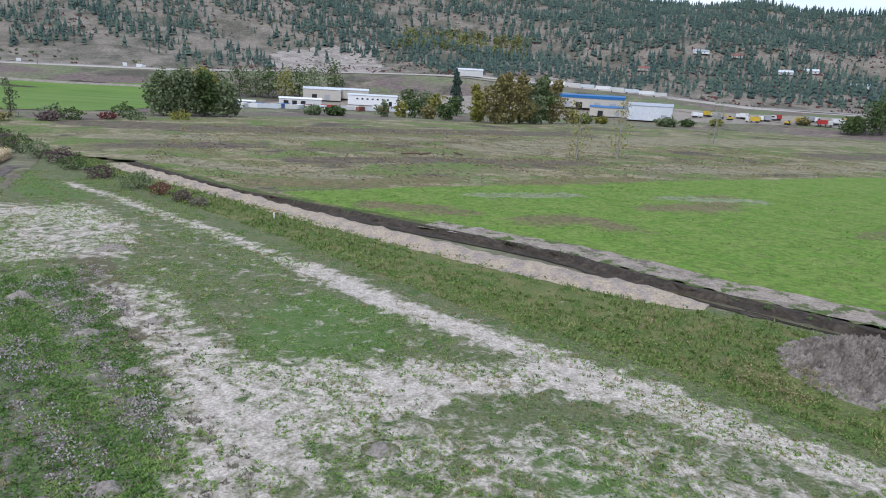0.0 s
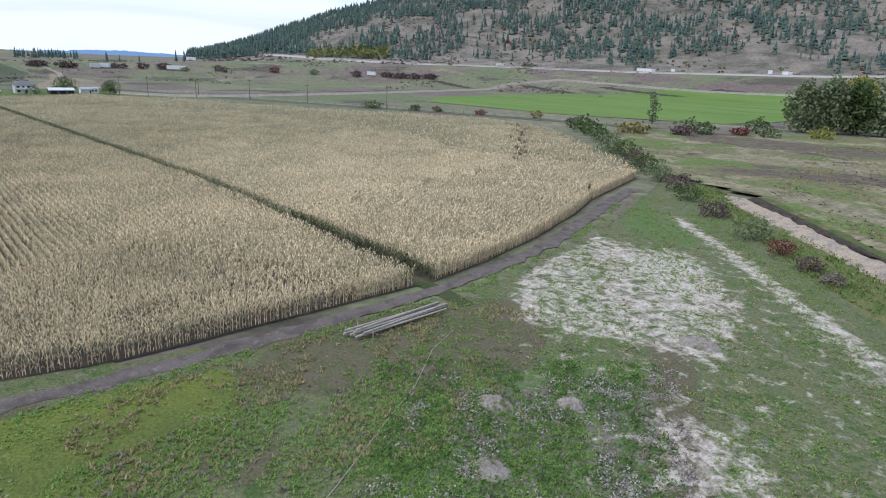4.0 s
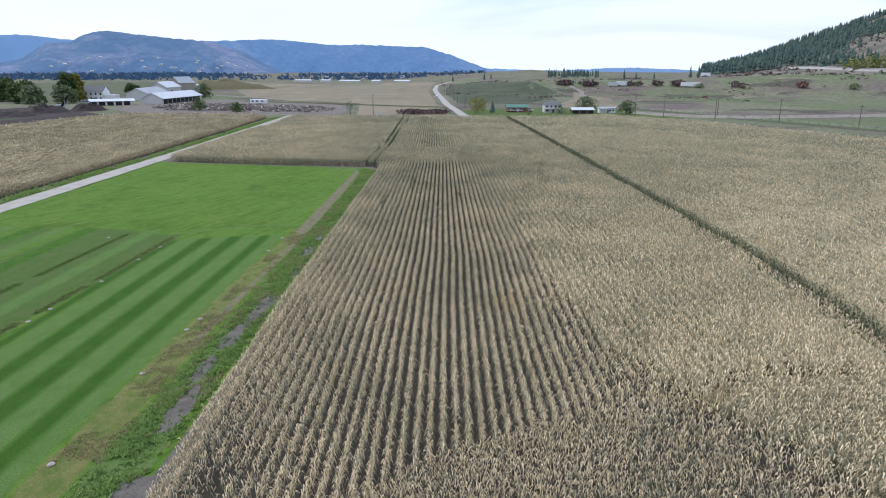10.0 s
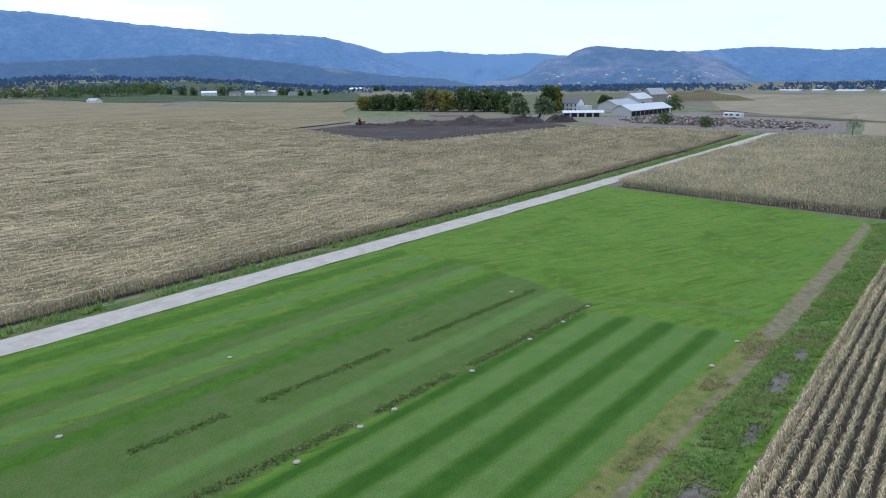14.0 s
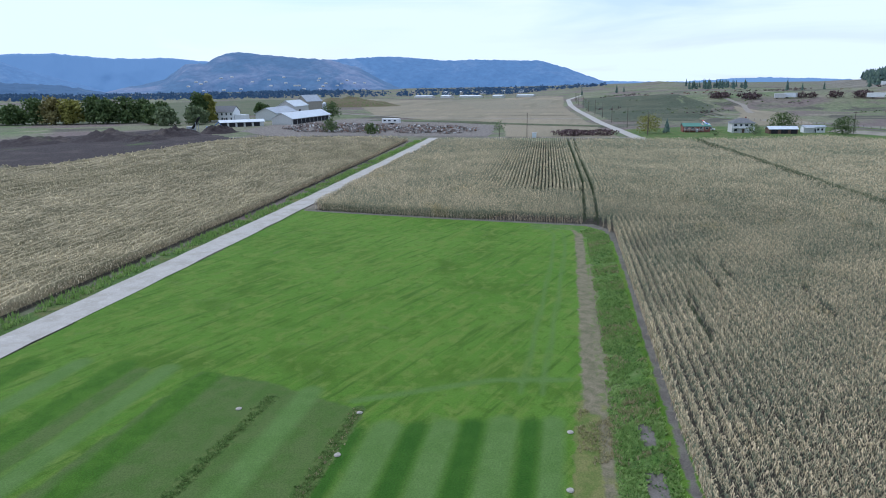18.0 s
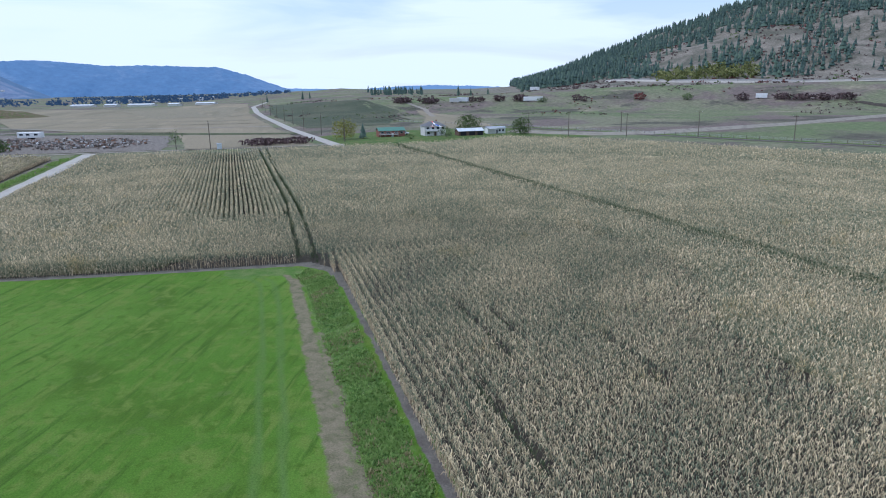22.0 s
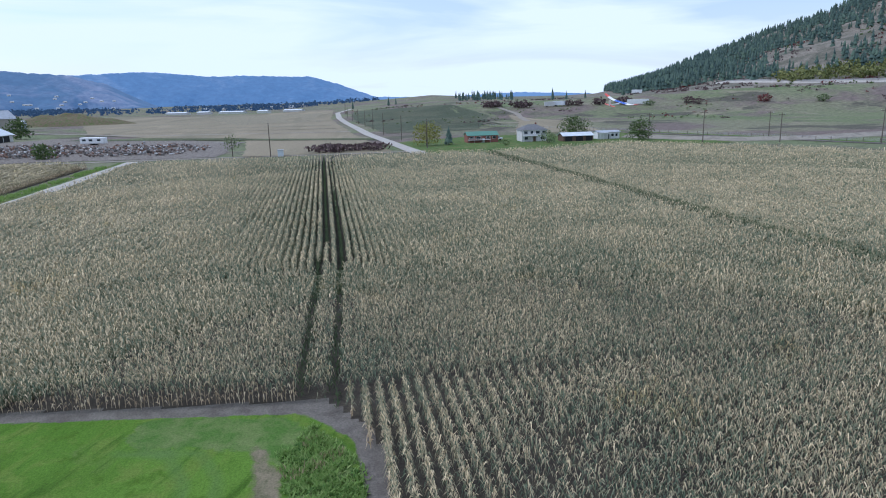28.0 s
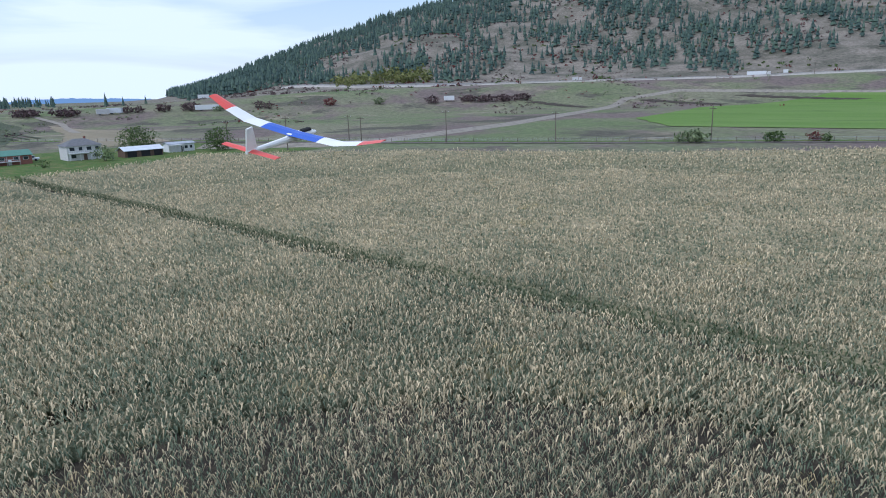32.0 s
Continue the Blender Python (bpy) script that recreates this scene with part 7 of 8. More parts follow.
# orchards and houses to the south
sheet("orchard", [(-473, -1172), (-512, -967), (-556, -827), (-580, -678), (-640, -590), (-760, -720), (-1000, -1000), (-1000, -1500), (-640, -1500)], 0.6, M_ORCHARD, "dark green orchard rows beyond the corn", "orchard", step=12, rough=2, seed=150, drape=True)
sheet("far_corn", [(-276, -262), (-330, -275), (-430, -395), (-614, -561), (-577, -670), (-553, -819), (-507, -959), (-473, -1162), (-160, -1100), (-40, -700), (-86, -396), (-248, -416), (-296, -328)], 0.4, M_FARCORN, "wide ripe corn reaching far down the valley", "field", step=8, rough=1, seed=151)
sheet("green_pasture", [(-480, -250), (-660, -240), (-1000, -330), (-1200, -520), (-900, -690), (-640, -540), (-450, -400)], 0.08, M_DULL, "dull green pasture behind the farm", "field", step=10, rough=1, seed=152, drape=True)
for k, (az, r, w, h) in enumerate(((149.6, 1260, 26, 6), (147.6, 1250, 18, 5), (146.4, 1270, 16, 6), (145.2, 1250, 28, 5), (144.6, 1280, 14, 7), (142.9, 1260, 16, 5), (137.6, 1500, 34, 5), (136.6, 1500, 26, 5), (158.0, 1120, 30, 4))):
    x, y = -78 - r * math.sin(radians(az)), 8 + r * math.cos(radians(az))
    building("far_house", "white house among trees by the orchards", "house", x, y, 140 - 6 * k, w, 10, h, 3, (M_WHITE, M_OFFWHITE)[k % 2], (M_TIN, M_SHINGLE)[k % 2], [(-w / 4, 1.5, 1.4, 1.4), (w / 4, 1.5, 1.4, 1.4)], group="orchard houses")
for k, (az, r, h) in enumerate(((151.6, 1270, 15), (150.8, 1270, 14), (148.6, 1270, 16), (147.9, 1290, 15), (143.8, 1290, 15), (143.2, 1290, 14), (142.3, 1240, 10), (141.6, 1240, 9), (136.0, 1480, 12), (135.4, 1480, 11), (140.2, 1290, 10), (152.6, 1280, 11))):
    tree("far_tree", "dark green tree by the orchard houses", -78 - r * math.sin(radians(az)), 8 + r * math.cos(radians(az)), h, h, M_LEAF, 420, 1.3, low=0.02, group="orchard trees")
g = np.random.default_rng(77)
a, r = np.radians(g.uniform(153, 166, 420)), g.uniform(1240, 1420, 420)
x, y = -78 - r * np.sin(a), 8 + r * np.cos(a)
k = wave(x, y, 0.02, 0.4) > -0.3
x, y = x[k], y[k]
v, q = clumps(x, y, land_height(x, y) - 0.5, g.uniform(9, 17, len(x)), g.uniform(9, 16, len(x)), 40, 1.5)
thing_np("hillside_woods", v, [q], M_LEAF, "dark green broadleaf woods on a low hill", "trees", "stuff")
for k, (az, r) in enumerate(((101.6, 1560), (100.2, 1580), (98.4, 1600), (96.6, 1590), (95.2, 1570), (94.2, 1560), (117, 1800), (128.6, 1700))):
    building("far_shed", "long white shed far across the valley", "shed", CX - r * math.sin(radians(az)), CY + r * math.cos(radians(az)), 90 + az - 180, (40, 46, 34, 52, 60, 30, 40, 60)[k], 14, 5, 2, (M_WHITE, M_BEIGE)[k % 2], M_TIN_PALE, group="valley sheds")
village = None
g = np.random.default_rng(91)
for slope, a0, a1, step0, count in ((CRAG, 105.5, 122, 3, 30), (FOOT, 131, 150, 1, 14)):
    for _ in range(count):
        i, j = int(g.uniform(0, 1) ** 0.8 * (a1 - a0) / 0.12 + (a0 - (103 if slope is CRAG else 126)) / 0.12), step0 + int(g.integers(-2, 3))
        px0, py0, pz0 = slope[min(i, len(slope) - 1), max(j, 0)]
        m = pose(px0 * 0.985, py0 * 0.985, pz0 - 1.0, 0, 0, g.uniform(60, 150))
        if village is None:
            village = building("village_house", "small white house far off at the mountain's foot", "house", 0, 0, 0, 13, 9, 4, 2.4, M_OFFWHITE, M_TIN, [(-3, 1.5, 2, 1.6), (3, 1.5, 2, 1.6)], [(0, 1.5, 2.4, M_BROWNWOOD)], group="village houses")
            village.matrix_basis = m
        else:
            copy_thing(village, m)
heap("grassy_hummock", "low grassy hummock beyond the farm", -770, -235, 26, 60, 12, M_DRYWEED, 51.0, 30, 0.2, "hummock")


# ---- north: highway, side road, fence, industry ----
def polar(az, r):
    return CX - r * math.sin(radians(az)), CY + r * math.cos(radians(az))


HIGHWAY = [polar(a, r) for a, r in ((-46, 690), (-36, 690), (-26, 690), (-14, 695), (-2, 690), (10, 682), (22, 680), (34, 685), (44, 700), (52, 730), (58, 770), (63, 830))]
ribbon("highway", HIGHWAY, 12, 1.6, M_ASPHALT, "pale grey highway along the foot of the hill", "road", 0.1, True, 12, seed=160, tilt=0.4)
ribbon("highway_shoulder", [(x, y - 8.4) for x, y in HIGHWAY], 5, 0.3, M_GRAVEL, "gravel shoulder of the highway", "road", 0.6, True, 12, seed=161, tilt=1.3)
ribbon("guard_rail", [(x, y - 6.5) for x, y in HIGHWAY[4:10]], 0.5, 2.2, M_TIN_PALE, "long steel guard rail beside the highway", "guard rail", 0.02, True, 12, seed=162)
ribbon("side_road", [(-392, 108), (-372, 120), (-358, 133), (-352, 154), (-371, 238), (-399, 319), (-430, 410), (-447, 462), (-430, 512), (-380, 532), (-300, 545), (-180, 575)], 5, 0.5, M_DIRTROAD, "pale gravel side road climbing to the highway", "road", 0.2, True, 8, seed=163, tilt=-0.5)
ribbon("frontage_road", [polar(a, r) for a, r in ((-44, 560), (-34, 575), (-24, 590), (-14, 620), (-6, 640), (4, 640))], 7, 0.4, M_DIRTROAD, "pale frontage road below the highway", "road", 0.3, True, 10, seed=164)
FENCE = [(-150, 236), (-200, 219), (-236, 204), (-290, 177), (-350, 150), (-430, 118), (-520, 72)]
ribbon("field_road", FENCE, 4.5, 0.07, M_SOIL, "dark dirt road along the end of the corn", "road", 0.2, seed=165)
ribbon("field_verge", [(x + 2, y + 5.5) for x, y in FENCE], 6, 0.05, M_ROUGH, "green verge along the fence", "verge", 0.5, seed=166)
fence = empty("fence", pose(0, 0, 0), "long post-and-wire fence along the dirt road", "fence")
post_mesh = bpy.data.meshes.new("post")
bm = tube(bmesh.new(), (0, 0, -0.2), (0, 0, 1.35), 0.085, 0.07, 6)
bm.to_mesh(post_mesh)
bm.free()
post_mesh.materials.append(M_WOODPOLE)
fpts = []
for (x0, y0), (x1, y1) in zip(FENCE[:-1], FENCE[1:]):
    k = int(math.hypot(x1 - x0, y1 - y0) / 4.5)
    fpts += [(x0 + 1.4 + (x1 - x0) * i / k, y0 + 3.2 + (y1 - y0) * i / k) for i in range(k)]
for x, y in fpts:
    p = new("post", post_mesh)
    p.parent = fence
    p.matrix_basis = pose(x, y, float(land_height(x, y)))
for zz in (0.5, 0.85, 1.2):
    bm = bmesh.new()
    for (x0, y0), (x1, y1) in zip(fpts[::6], fpts[6::6]):
        tube(bm, (x0, y0, zz), (x1, y1, zz), 0.018, 0.018, 4, False)
    part("wire", bm, M_TIN, fence)


def lorry(x, y, turn, label, mat, cab_mat, length=16):
    root = empty("lorry", pose(x, y, float(land_height(x, y)) + 0.5, 0, 0, turn), label, "lorry")
    part("trailer", boxes((-length / 2, length / 2 - 3.4, -1.3, 1.3, 1.1, 4.1), bevel=0.05), mat, root)
    cab = part("cab", boxes((length / 2 - 2.9, length / 2, -1.25, 1.25, 0.7, 3.5), bevel=0.25), cab_mat, root)
    part("windscreen", boxes((length / 2 - 0.25, length / 2 + 0.02, -1.1, 1.1, 2.1, 3.1)), M_GLASS, cab)
    for wx in (-length / 2 + 1.2, -length / 2 + 2.5, length / 2 - 4.4, length / 2 - 1.2):
        part("wheel", tube(bmesh.new(), (wx, -1.25, 0.5), (wx, 1.25, 0.5), 0.5, sides=12), M_RUBBER, root)
    return root


def on_highway(az):
    a = [math.degrees(math.atan2(-(x - CX), y - CY)) for x, y in HIGHWAY]
    return float(np.interp(az, a, [p[0] for p in HIGHWAY])), float(np.interp(az, a, [p[1] for p in HIGHWAY]))


for az, label, mat, ln in ((28.5, "long white lorry on the highway", M_WHITE, 19), (17.5, "white van lorry on the highway", M_WHITE, 9), (41.5, "short pale lorry on the highway", M_OFFWHITE, 9)):
    x, y = on_highway(az)
    lorry(x, y, -8 + az, label, mat, M_OFFWHITE, ln)
for az, r in ((38, 672), (31.5, 670), (25, 668), (13, 672), (46, 690)):
    utility_pole(*polar(az, r), 10, az, True)
for az, r, w, h, label in ((26.5, 700, 4, 4, "white"), (19, 705, 4, 5, "pale grey")):
    x, y = polar(az, r)
    board = empty("roadside_board", pose(x, y, float(land_height(x, y)), 0, 0, az), label + " roadside board on two posts above the highway", "sign board")
    part("board", boxes((-w / 2, w / 2, -0.06, 0.06, 2.2, 2.2 + h * 0.7), bevel=0.02), M_WHITE, board)
    for s in (-1, 1):
        part("post", boxes((s * w * 0.35 - 0.1, s * w * 0.35 + 0.1, 0.06, 0.2, -0.2, 2.6)), M_WOODPOLE, board)
# sheds and parked trailers on the grassy slope
for az, r, turn, ln, mat, label in ((65.2, 600, 60, 16, M_WHITE, "long white trailer parked on the slope"), (46.2, 606, 45, 8, M_WHITE, "small white trailer parked on the slope"), (65.4, 700, 60, 10, M_WHITE, "white trailer high on the slope"), (71.6, 575, 50, 10, M_TIN_PALE, "pale scrap trailer on the slope"), (72.4, 572, 80, 8, M_OFFWHITE, "pale scrap trailer on the slope")):
    x, y = slope_spot(az, r)
    t = empty("box_trailer", pose(x, y, float(land_height(x, y)), 0, 0, turn), label, "trailer")
    part("box", boxes((-ln / 2, ln / 2, -1.3, 1.3, 0.9, 4.2), bevel=0.06), mat, t)
    part("wheel", tube(bmesh.new(), (-ln / 4, -1.25, 0.5), (-ln / 4, 1.25, 0.5), 0.5, sides=10), M_RUBBER, t)
    part("leg", boxes((ln / 3 - 0.1, ln / 3 + 0.1, -0.9, 0.9, 0, 0.9)), M_STEELGREY, t)


def eye_polar(az, r):
    """Bearing and distance from the east end of the land."""
    return -r * math.sin(radians(az)), r * math.cos(radians(az))


sheet("works_yard", [(-140, 392), (-40, 450), (20, 500), (130, 500), (290, 462), (330, 470), (310, 500), (190, 545), (120, 580), (-30, 575), (-120, 550)], 0.1, M_DIRTROAD, "bare pale yard of the industrial works", "yard", step=8, rough=1.5, seed=170, drape=True)
hut = eye_polar
x, y = hut(9.6, 560)
building("warehouse", "beige industrial warehouse with a pale roof", "warehouse", x, y, 8, 30, 20, 8.5, 1.8, M_BEIGE, M_TIN_PALE, [], [(-6, 4, 4.5, M_DARK), (4, 4, 4.5, M_STEELGREY)])
x, y = hut(6.9, 566)
building("warehouse", "beige lower warehouse wing beside the yard", "warehouse", x, y, 8, 22, 16, 7, 1.4, M_BEIGE, M_TIN_PALE, [], [(2, 3.5, 4, M_STEELGREY)])
x, y = hut(5.4, 540)
building("warehouse", "long white industrial shed in the works yard", "warehouse", x, y, 6, 39, 14, 7.5, 1.0, M_WHITE, M_TIN_PALE, [(k, 4.2, 1.6, 1.2) for k in (-12, -8, -4, 0, 4, 8, 12)], [(14, 2.5, 3.5, M_DARK)])
x, y = hut(11.4, 500)
building("warehouse", "low white-roofed workshop in the yard", "workshop", x, y, 10, 30, 12, 4.5, 1.0, M_OFFWHITE, M_WHITE, [], [(k, 3.4, 3.2, M_DARK) for k in (-10, -4, 2)])
x, y = hut(17.4, 440)
building("carport", "long low carport with a white roof", "carport", x, y, 14, 36, 8, 3.2, 0.7, M_OFFWHITE, M_WHITE, [], [(k, 4.2, 2.8, M_DARK) for k in (-14, -8.5, -3, 2.5, 8, 13.5)])
x, y = hut(-13.0, 556)
blue = building("factory", "large pale factory with a blue roof edge", "factory", x, y, -16, 54, 24, 9, 1.6, M_BEIGE, M_BLUE, [], [(-18, 5, 4.5, M_STEELGREY), (-8, 5, 4.5, M_DARK), (6, 5, 4.5, M_STEELGREY), (18, 5, 4.5, M_STEELGREY)])
part("parapet", boxes((-27.4, 27.4, -12.4, -12.1, 7.6, 9.6)), M_BLUE, blue)
x, y = hut(-14.8, 528)
blue2 = building("factory", "lower factory wing with a blue roof edge", "factory", x, y, -16, 32, 16, 6.5, 1.2, M_BEIGE, M_BLUE, [], [(-8, 4, 4, M_DARK), (4, 4, 4, M_STEELGREY)])
x, y = hut(-17.9, 520)
building("warehouse", "plain grey-white steel warehouse", "warehouse", x, y, -20, 31, 22, 10.5, 2.0, M_TIN_PALE, M_TIN, [], [(10, 4, 4.5, M_STEELGREY)])
x, y = hut(-2.7, 660)
building("warehouse", "long white shed below the quarry", "warehouse", x, y, 0, 26, 12, 6, 1.5, M_OFFWHITE, M_TIN_PALE)


def container(x, y, turn, mat, label, ln=12.2):
    root = empty("shipping_container", pose(x, y, float(land_height(x, y)) + 0.1, 0, 0, turn), label, "container", "shipping containers")
    bm = boxes((-ln / 2, ln / 2, -1.2, 1.2, 0.1, 2.75), bevel=0.04)
    n = int(ln / 0.55)
    for k in range(n):
        box(bm, -ln / 2 + 0.2 + 0.55 * k, -ln / 2 + 0.45 + 0.55 * k, -1.245, -1.19, 0.3, 2.6)
    part("body", bm, mat, root)
    part("door", boxes((ln / 2 - 0.02, ln / 2 + 0.05, -1.12, 1.12, 0.2, 2.65)), mat, root)
    return root


BOX_PAINT = ((M_WHITE, "white"), (M_OFFWHITE, "off-white"), (M_CONT_BLUE, "faded blue"), (M_RED, "red"), (M_WHITE, "white"), (M_TIN_PALE, "pale grey"), (M_BRICKRED, "rust-red"))
for k, az in enumerate(np.linspace(2.6, 17.2, 24)):
    x, y = hut(az, 408 + 3.2 * (17 - az) + (0, 16, 5)[k % 3])
    mat, label = BOX_PAINT[k % 7] if 4 < az < 13 else BOX_PAINT[(0, 1, 5, 2)[k % 4]]
    container(x, y, (12, 78, 8, 20, 84)[k % 5], mat, label + " steel shipping container in the works yard", (12.2, 6.1, 12.2, 8.0)[k % 4])
for k, az in enumerate((-10.2, -11.4, -12.6, -13.9, -15.0, -16.2, -17.4, -18.4)):
    x, y = hut(az, 668 + 3 * (k % 3))
    t = empty("box_trailer", pose(x, y, float(land_height(x, y)) + 0.2, 0, 0, -14 + 9 * (k % 3)), "white semi-trailer parked on the bench above the factory", "trailer", "parked trailers")
    part("box", boxes((-7, 7, -1.3, 1.3, 1.0, 4.1), bevel=0.06), (M_WHITE, M_OFFWHITE, M_TIN_PALE)[k % 3], t)
    part("wheel", tube(bmesh.new(), (-4.6, -1.25, 0.5), (-4.6, 1.25, 0.5), 0.5, sides=10), M_RUBBER, t)
for k, az in enumerate(np.linspace(-21.5, -33, 15)):
    x, y = hut(az, 543 + 9 * math.sin(k * 2.1))
    if k % 5 == 3:
        excavator(x, y, 40 * k, "yellow excavator parked in the works yard", M_YELLOW)
    else:
        lorry(x, y, 30 * k, ("white", "yellow", "grey", "red")[k % 4] + " lorry parked in the works yard", (M_WHITE, M_YELLOW, M_STEELGREY, M_RED)[k % 4], (M_WHITE, M_OFFWHITE)[k % 2], 8 + k % 3)
for k, (az, r) in enumerate(((-21.1, 960), (-23.6, 965), (-27.3, 900), (-32.3, 880), (-17.0, 880), (-29.0, 915), (8.0, 1150))):
    x, y = hut(az, r)
    building("hill_house", "pale house with a low roof on the hillside", "house", x, y, az + 10, 20 - 2 * (k % 3), 10, 3.2, 2.2, (M_WHITE, M_BEIGE, M_OFFWHITE)[k % 3], (M_TIN, M_BRICKRED, M_TIN_PALE)[k % 3], [(-5, 1, 1.6, 1.2), (4, 1, 1.6, 1.2)], [(0, 1.1, 2.1, M_BROWNWOOD)], group="hillside houses")
# quarry faces
for az0, az1, r0, r1, sd in ((4.0, 14.5, 712, 930, 1), (-12, -6.5, 735, 770, 2), (14, 19, 690, 730, 3)):
    sheet("quarry_face", [hut(az0, r0), hut((az0 + az1) / 2, r0 - 8), hut(az1, r0), hut(az1 - 1, r1 - 20), hut((az0 + az1) / 2, r1), hut(az0 + 1.2, r1 + 10)], 0.5, M_ROCK, "pale bare rock of a hillside quarry", "quarry", step=5, rough=9, seed=180 + sd, drape=True)
for az, r, w, n in ((20, 560, 20, 1), (28, 548, 40, 2), (36, 540, 30, 3), (45, 545, 26, 4)):
    x, y = polar(az, r)
    sheet("burnt_strip", [(x - w, y - 3), (x + w, y - 4), (x + w * 1.2, y + 4), (x - w * 0.8, y + 5)], 0.2, M_DITCH, "dark burnt strip of brush above the hay field", "brush", step=3, rough=1.5, seed=190 + n, drape=True)
# driftwood in the marsh
for k, (x, y) in enumerate(((-6, 175), (-2, 177), (3, 179), (7, 181))):
    log = empty("dead_log", pose(x, y, 0.5, 0, 0, 20 + 30 * k), "grey dead log and brush lying in the marsh meadow", "log", "dead logs")
    part("trunk", tube(bmesh.new(), (-2.6, 0, 0.2), (2.6, 0.4, 0.35), 0.25, 0.16, 7), M_BROWNWOOD, log)
    part("branch", tube(bmesh.new(), (0, 0.1, 0.3), (1.2, 0.6, 1.3), 0.1, 0.04, 5), M_BROWNWOOD, log)
# ---- model glider in the air over the corn ----
GLIDER = pose(-188.3, 19.4, 15.9, 6, 14, 26)
glider = empty("model_glider", GLIDER, "white, red and blue model glider flying over the corn", "model aircraft")


def panel(x0, x1, z0, z1, c0, c1, sweep0=0.0, sweep1=0.0):
    """A wing panel with a rounded, cambered section; span along x, chord along y."""
    bm = bmesh.new()
    sec = [(0.0, 0.0), (0.04, 0.045), (0.25, 0.085), (0.55, 0.07), (1.0, 0.0), (0.55, 0.005), (0.25, -0.012), (0.04, -0.02)]
    rings = []
    for x, z, c, s in ((x0, z0, c0, sweep0), (x1, z1, c1, sweep1)):
        rings.append([bm.verts.new((x, s - f * c, z + t * c)) for f, t in sec])
    n = len(sec)
    for k in range(n):
        bm.faces.new((rings[0][k], rings[0][(k + 1) % n], rings[1][(k + 1) % n], rings[1][k]))
    bm.faces.new(rings[0][::-1])
    bm.faces.new(rings[1])
    bmesh.ops.recalc_face_normals(bm, faces=bm.faces)
    return bm


for s in (-1, 1):
    part("wing_centre", panel(0, s * 0.34, 0.05, 0.06, 0.23, 0.23, 0.09, 0.09), M_FILM_BLUE, glider, "blue wing centre")
    part("wing_middle", panel(s * 0.34, s * 0.55, 0.06, 0.068, 0.23, 0.225, 0.09, 0.088), M_FILM_WHITE, glider)
    part("wing_outer", panel(s * 0.55, s * 0.80, 0.068, 0.135, 0.225, 0.20, 0.088, 0.078), M_FILM_WHITE, glider)
    part("wing_tip", panel(s * 0.80, s * 1.05, 0.135, 0.225, 0.20, 0.14, 0.078, 0.05), M_FILM_RED, glider, "red wing tip")
    part("tailplane", panel(0, s * 0.31, 0.01, 0.01, 0.125, 0.095, -0.70, -0.715), M_FILM_RED, glider, "pale red tailplane")
fus = bmesh.new()
prev = None
for y, w, h, zc in ((0.42, 0.02, 0.02, 0.0), (0.36, 0.04, 0.045, 0.0), (0.2, 0.055, 0.075, 0.0), (0.0, 0.05, 0.075, 0.005), (-0.2, 0.035, 0.055, 0.005), (-0.83, 0.018, 0.03, 0.005)):
    ring = [fus.verts.new((w * 0.9 * math.cos(a), y, zc + h * 0.62 * math.sin(a))) for a in (math.pi * (2 * k + 1) / 8 for k in range(8))]
    if prev:
        for k in range(8):
            fus.faces.new((prev[k], prev[(k + 1) % 8], ring[(k + 1) % 8], ring[k]))
    else:
        fus.faces.new(ring)
    prev = ring
fus.faces.new(prev[::-1])
bmesh.ops.recalc_face_normals(fus, faces=fus.faces)
part("fuselage", fus, M_FILM_WHITE, glider)
fin = prism(bmesh.new(), [(-0.66, 0.0), (-0.83, 0.0), (-0.85, 0.24), (-0.76, 0.25)], -0.008, 0.008)
fin.transform(Matrix.Rotation(radians(90), 4, "Z"))
part("fin", fin, M_FILM_WHITE, glider)
part("canopy", boxes((-0.03, 0.03, 0.12, 0.3, 0.03, 0.065), bevel=0.012), M_RUBBER, glider)
part("wing_saddle", boxes((-0.03, 0.03, -0.12, 0.1, 0.03, 0.06), bevel=0.005), M_FILM_WHITE, glider)

# ---- weeds and grass ----
def blades(x, y, z, h, w, per):
    """Tufts: a few pointed leaves that fan out from each root."""
    n = len(x)
    k = n * per
    X, Y, Z, Hh, W = (np.repeat(v, per) for v in (x, y, z, h, w))
    a = rng.uniform(0, 6.28, k)
    out = W * rng.uniform(0.25, 1.0, k)
    px, py = X + rng.normal(0, 0.3, k) * W, Y + rng.normal(0, 0.3, k) * W
    wide = W * rng.uniform(0.12, 0.28, k)
    hz = Hh * rng.uniform(0.6, 1.2, k)
    v = np.stack([np.stack([px - np.sin(a) * wide, py + np.cos(a) * wide, Z], -1), np.stack([px + np.sin(a) * wide, py - np.cos(a) * wide, Z], -1),
                  np.stack([px + np.cos(a) * out, py + np.sin(a) * out, Z + hz], -1)], 1)
    return v.reshape(-1, 3), np.arange(k * 3).reshape(-1, 3)


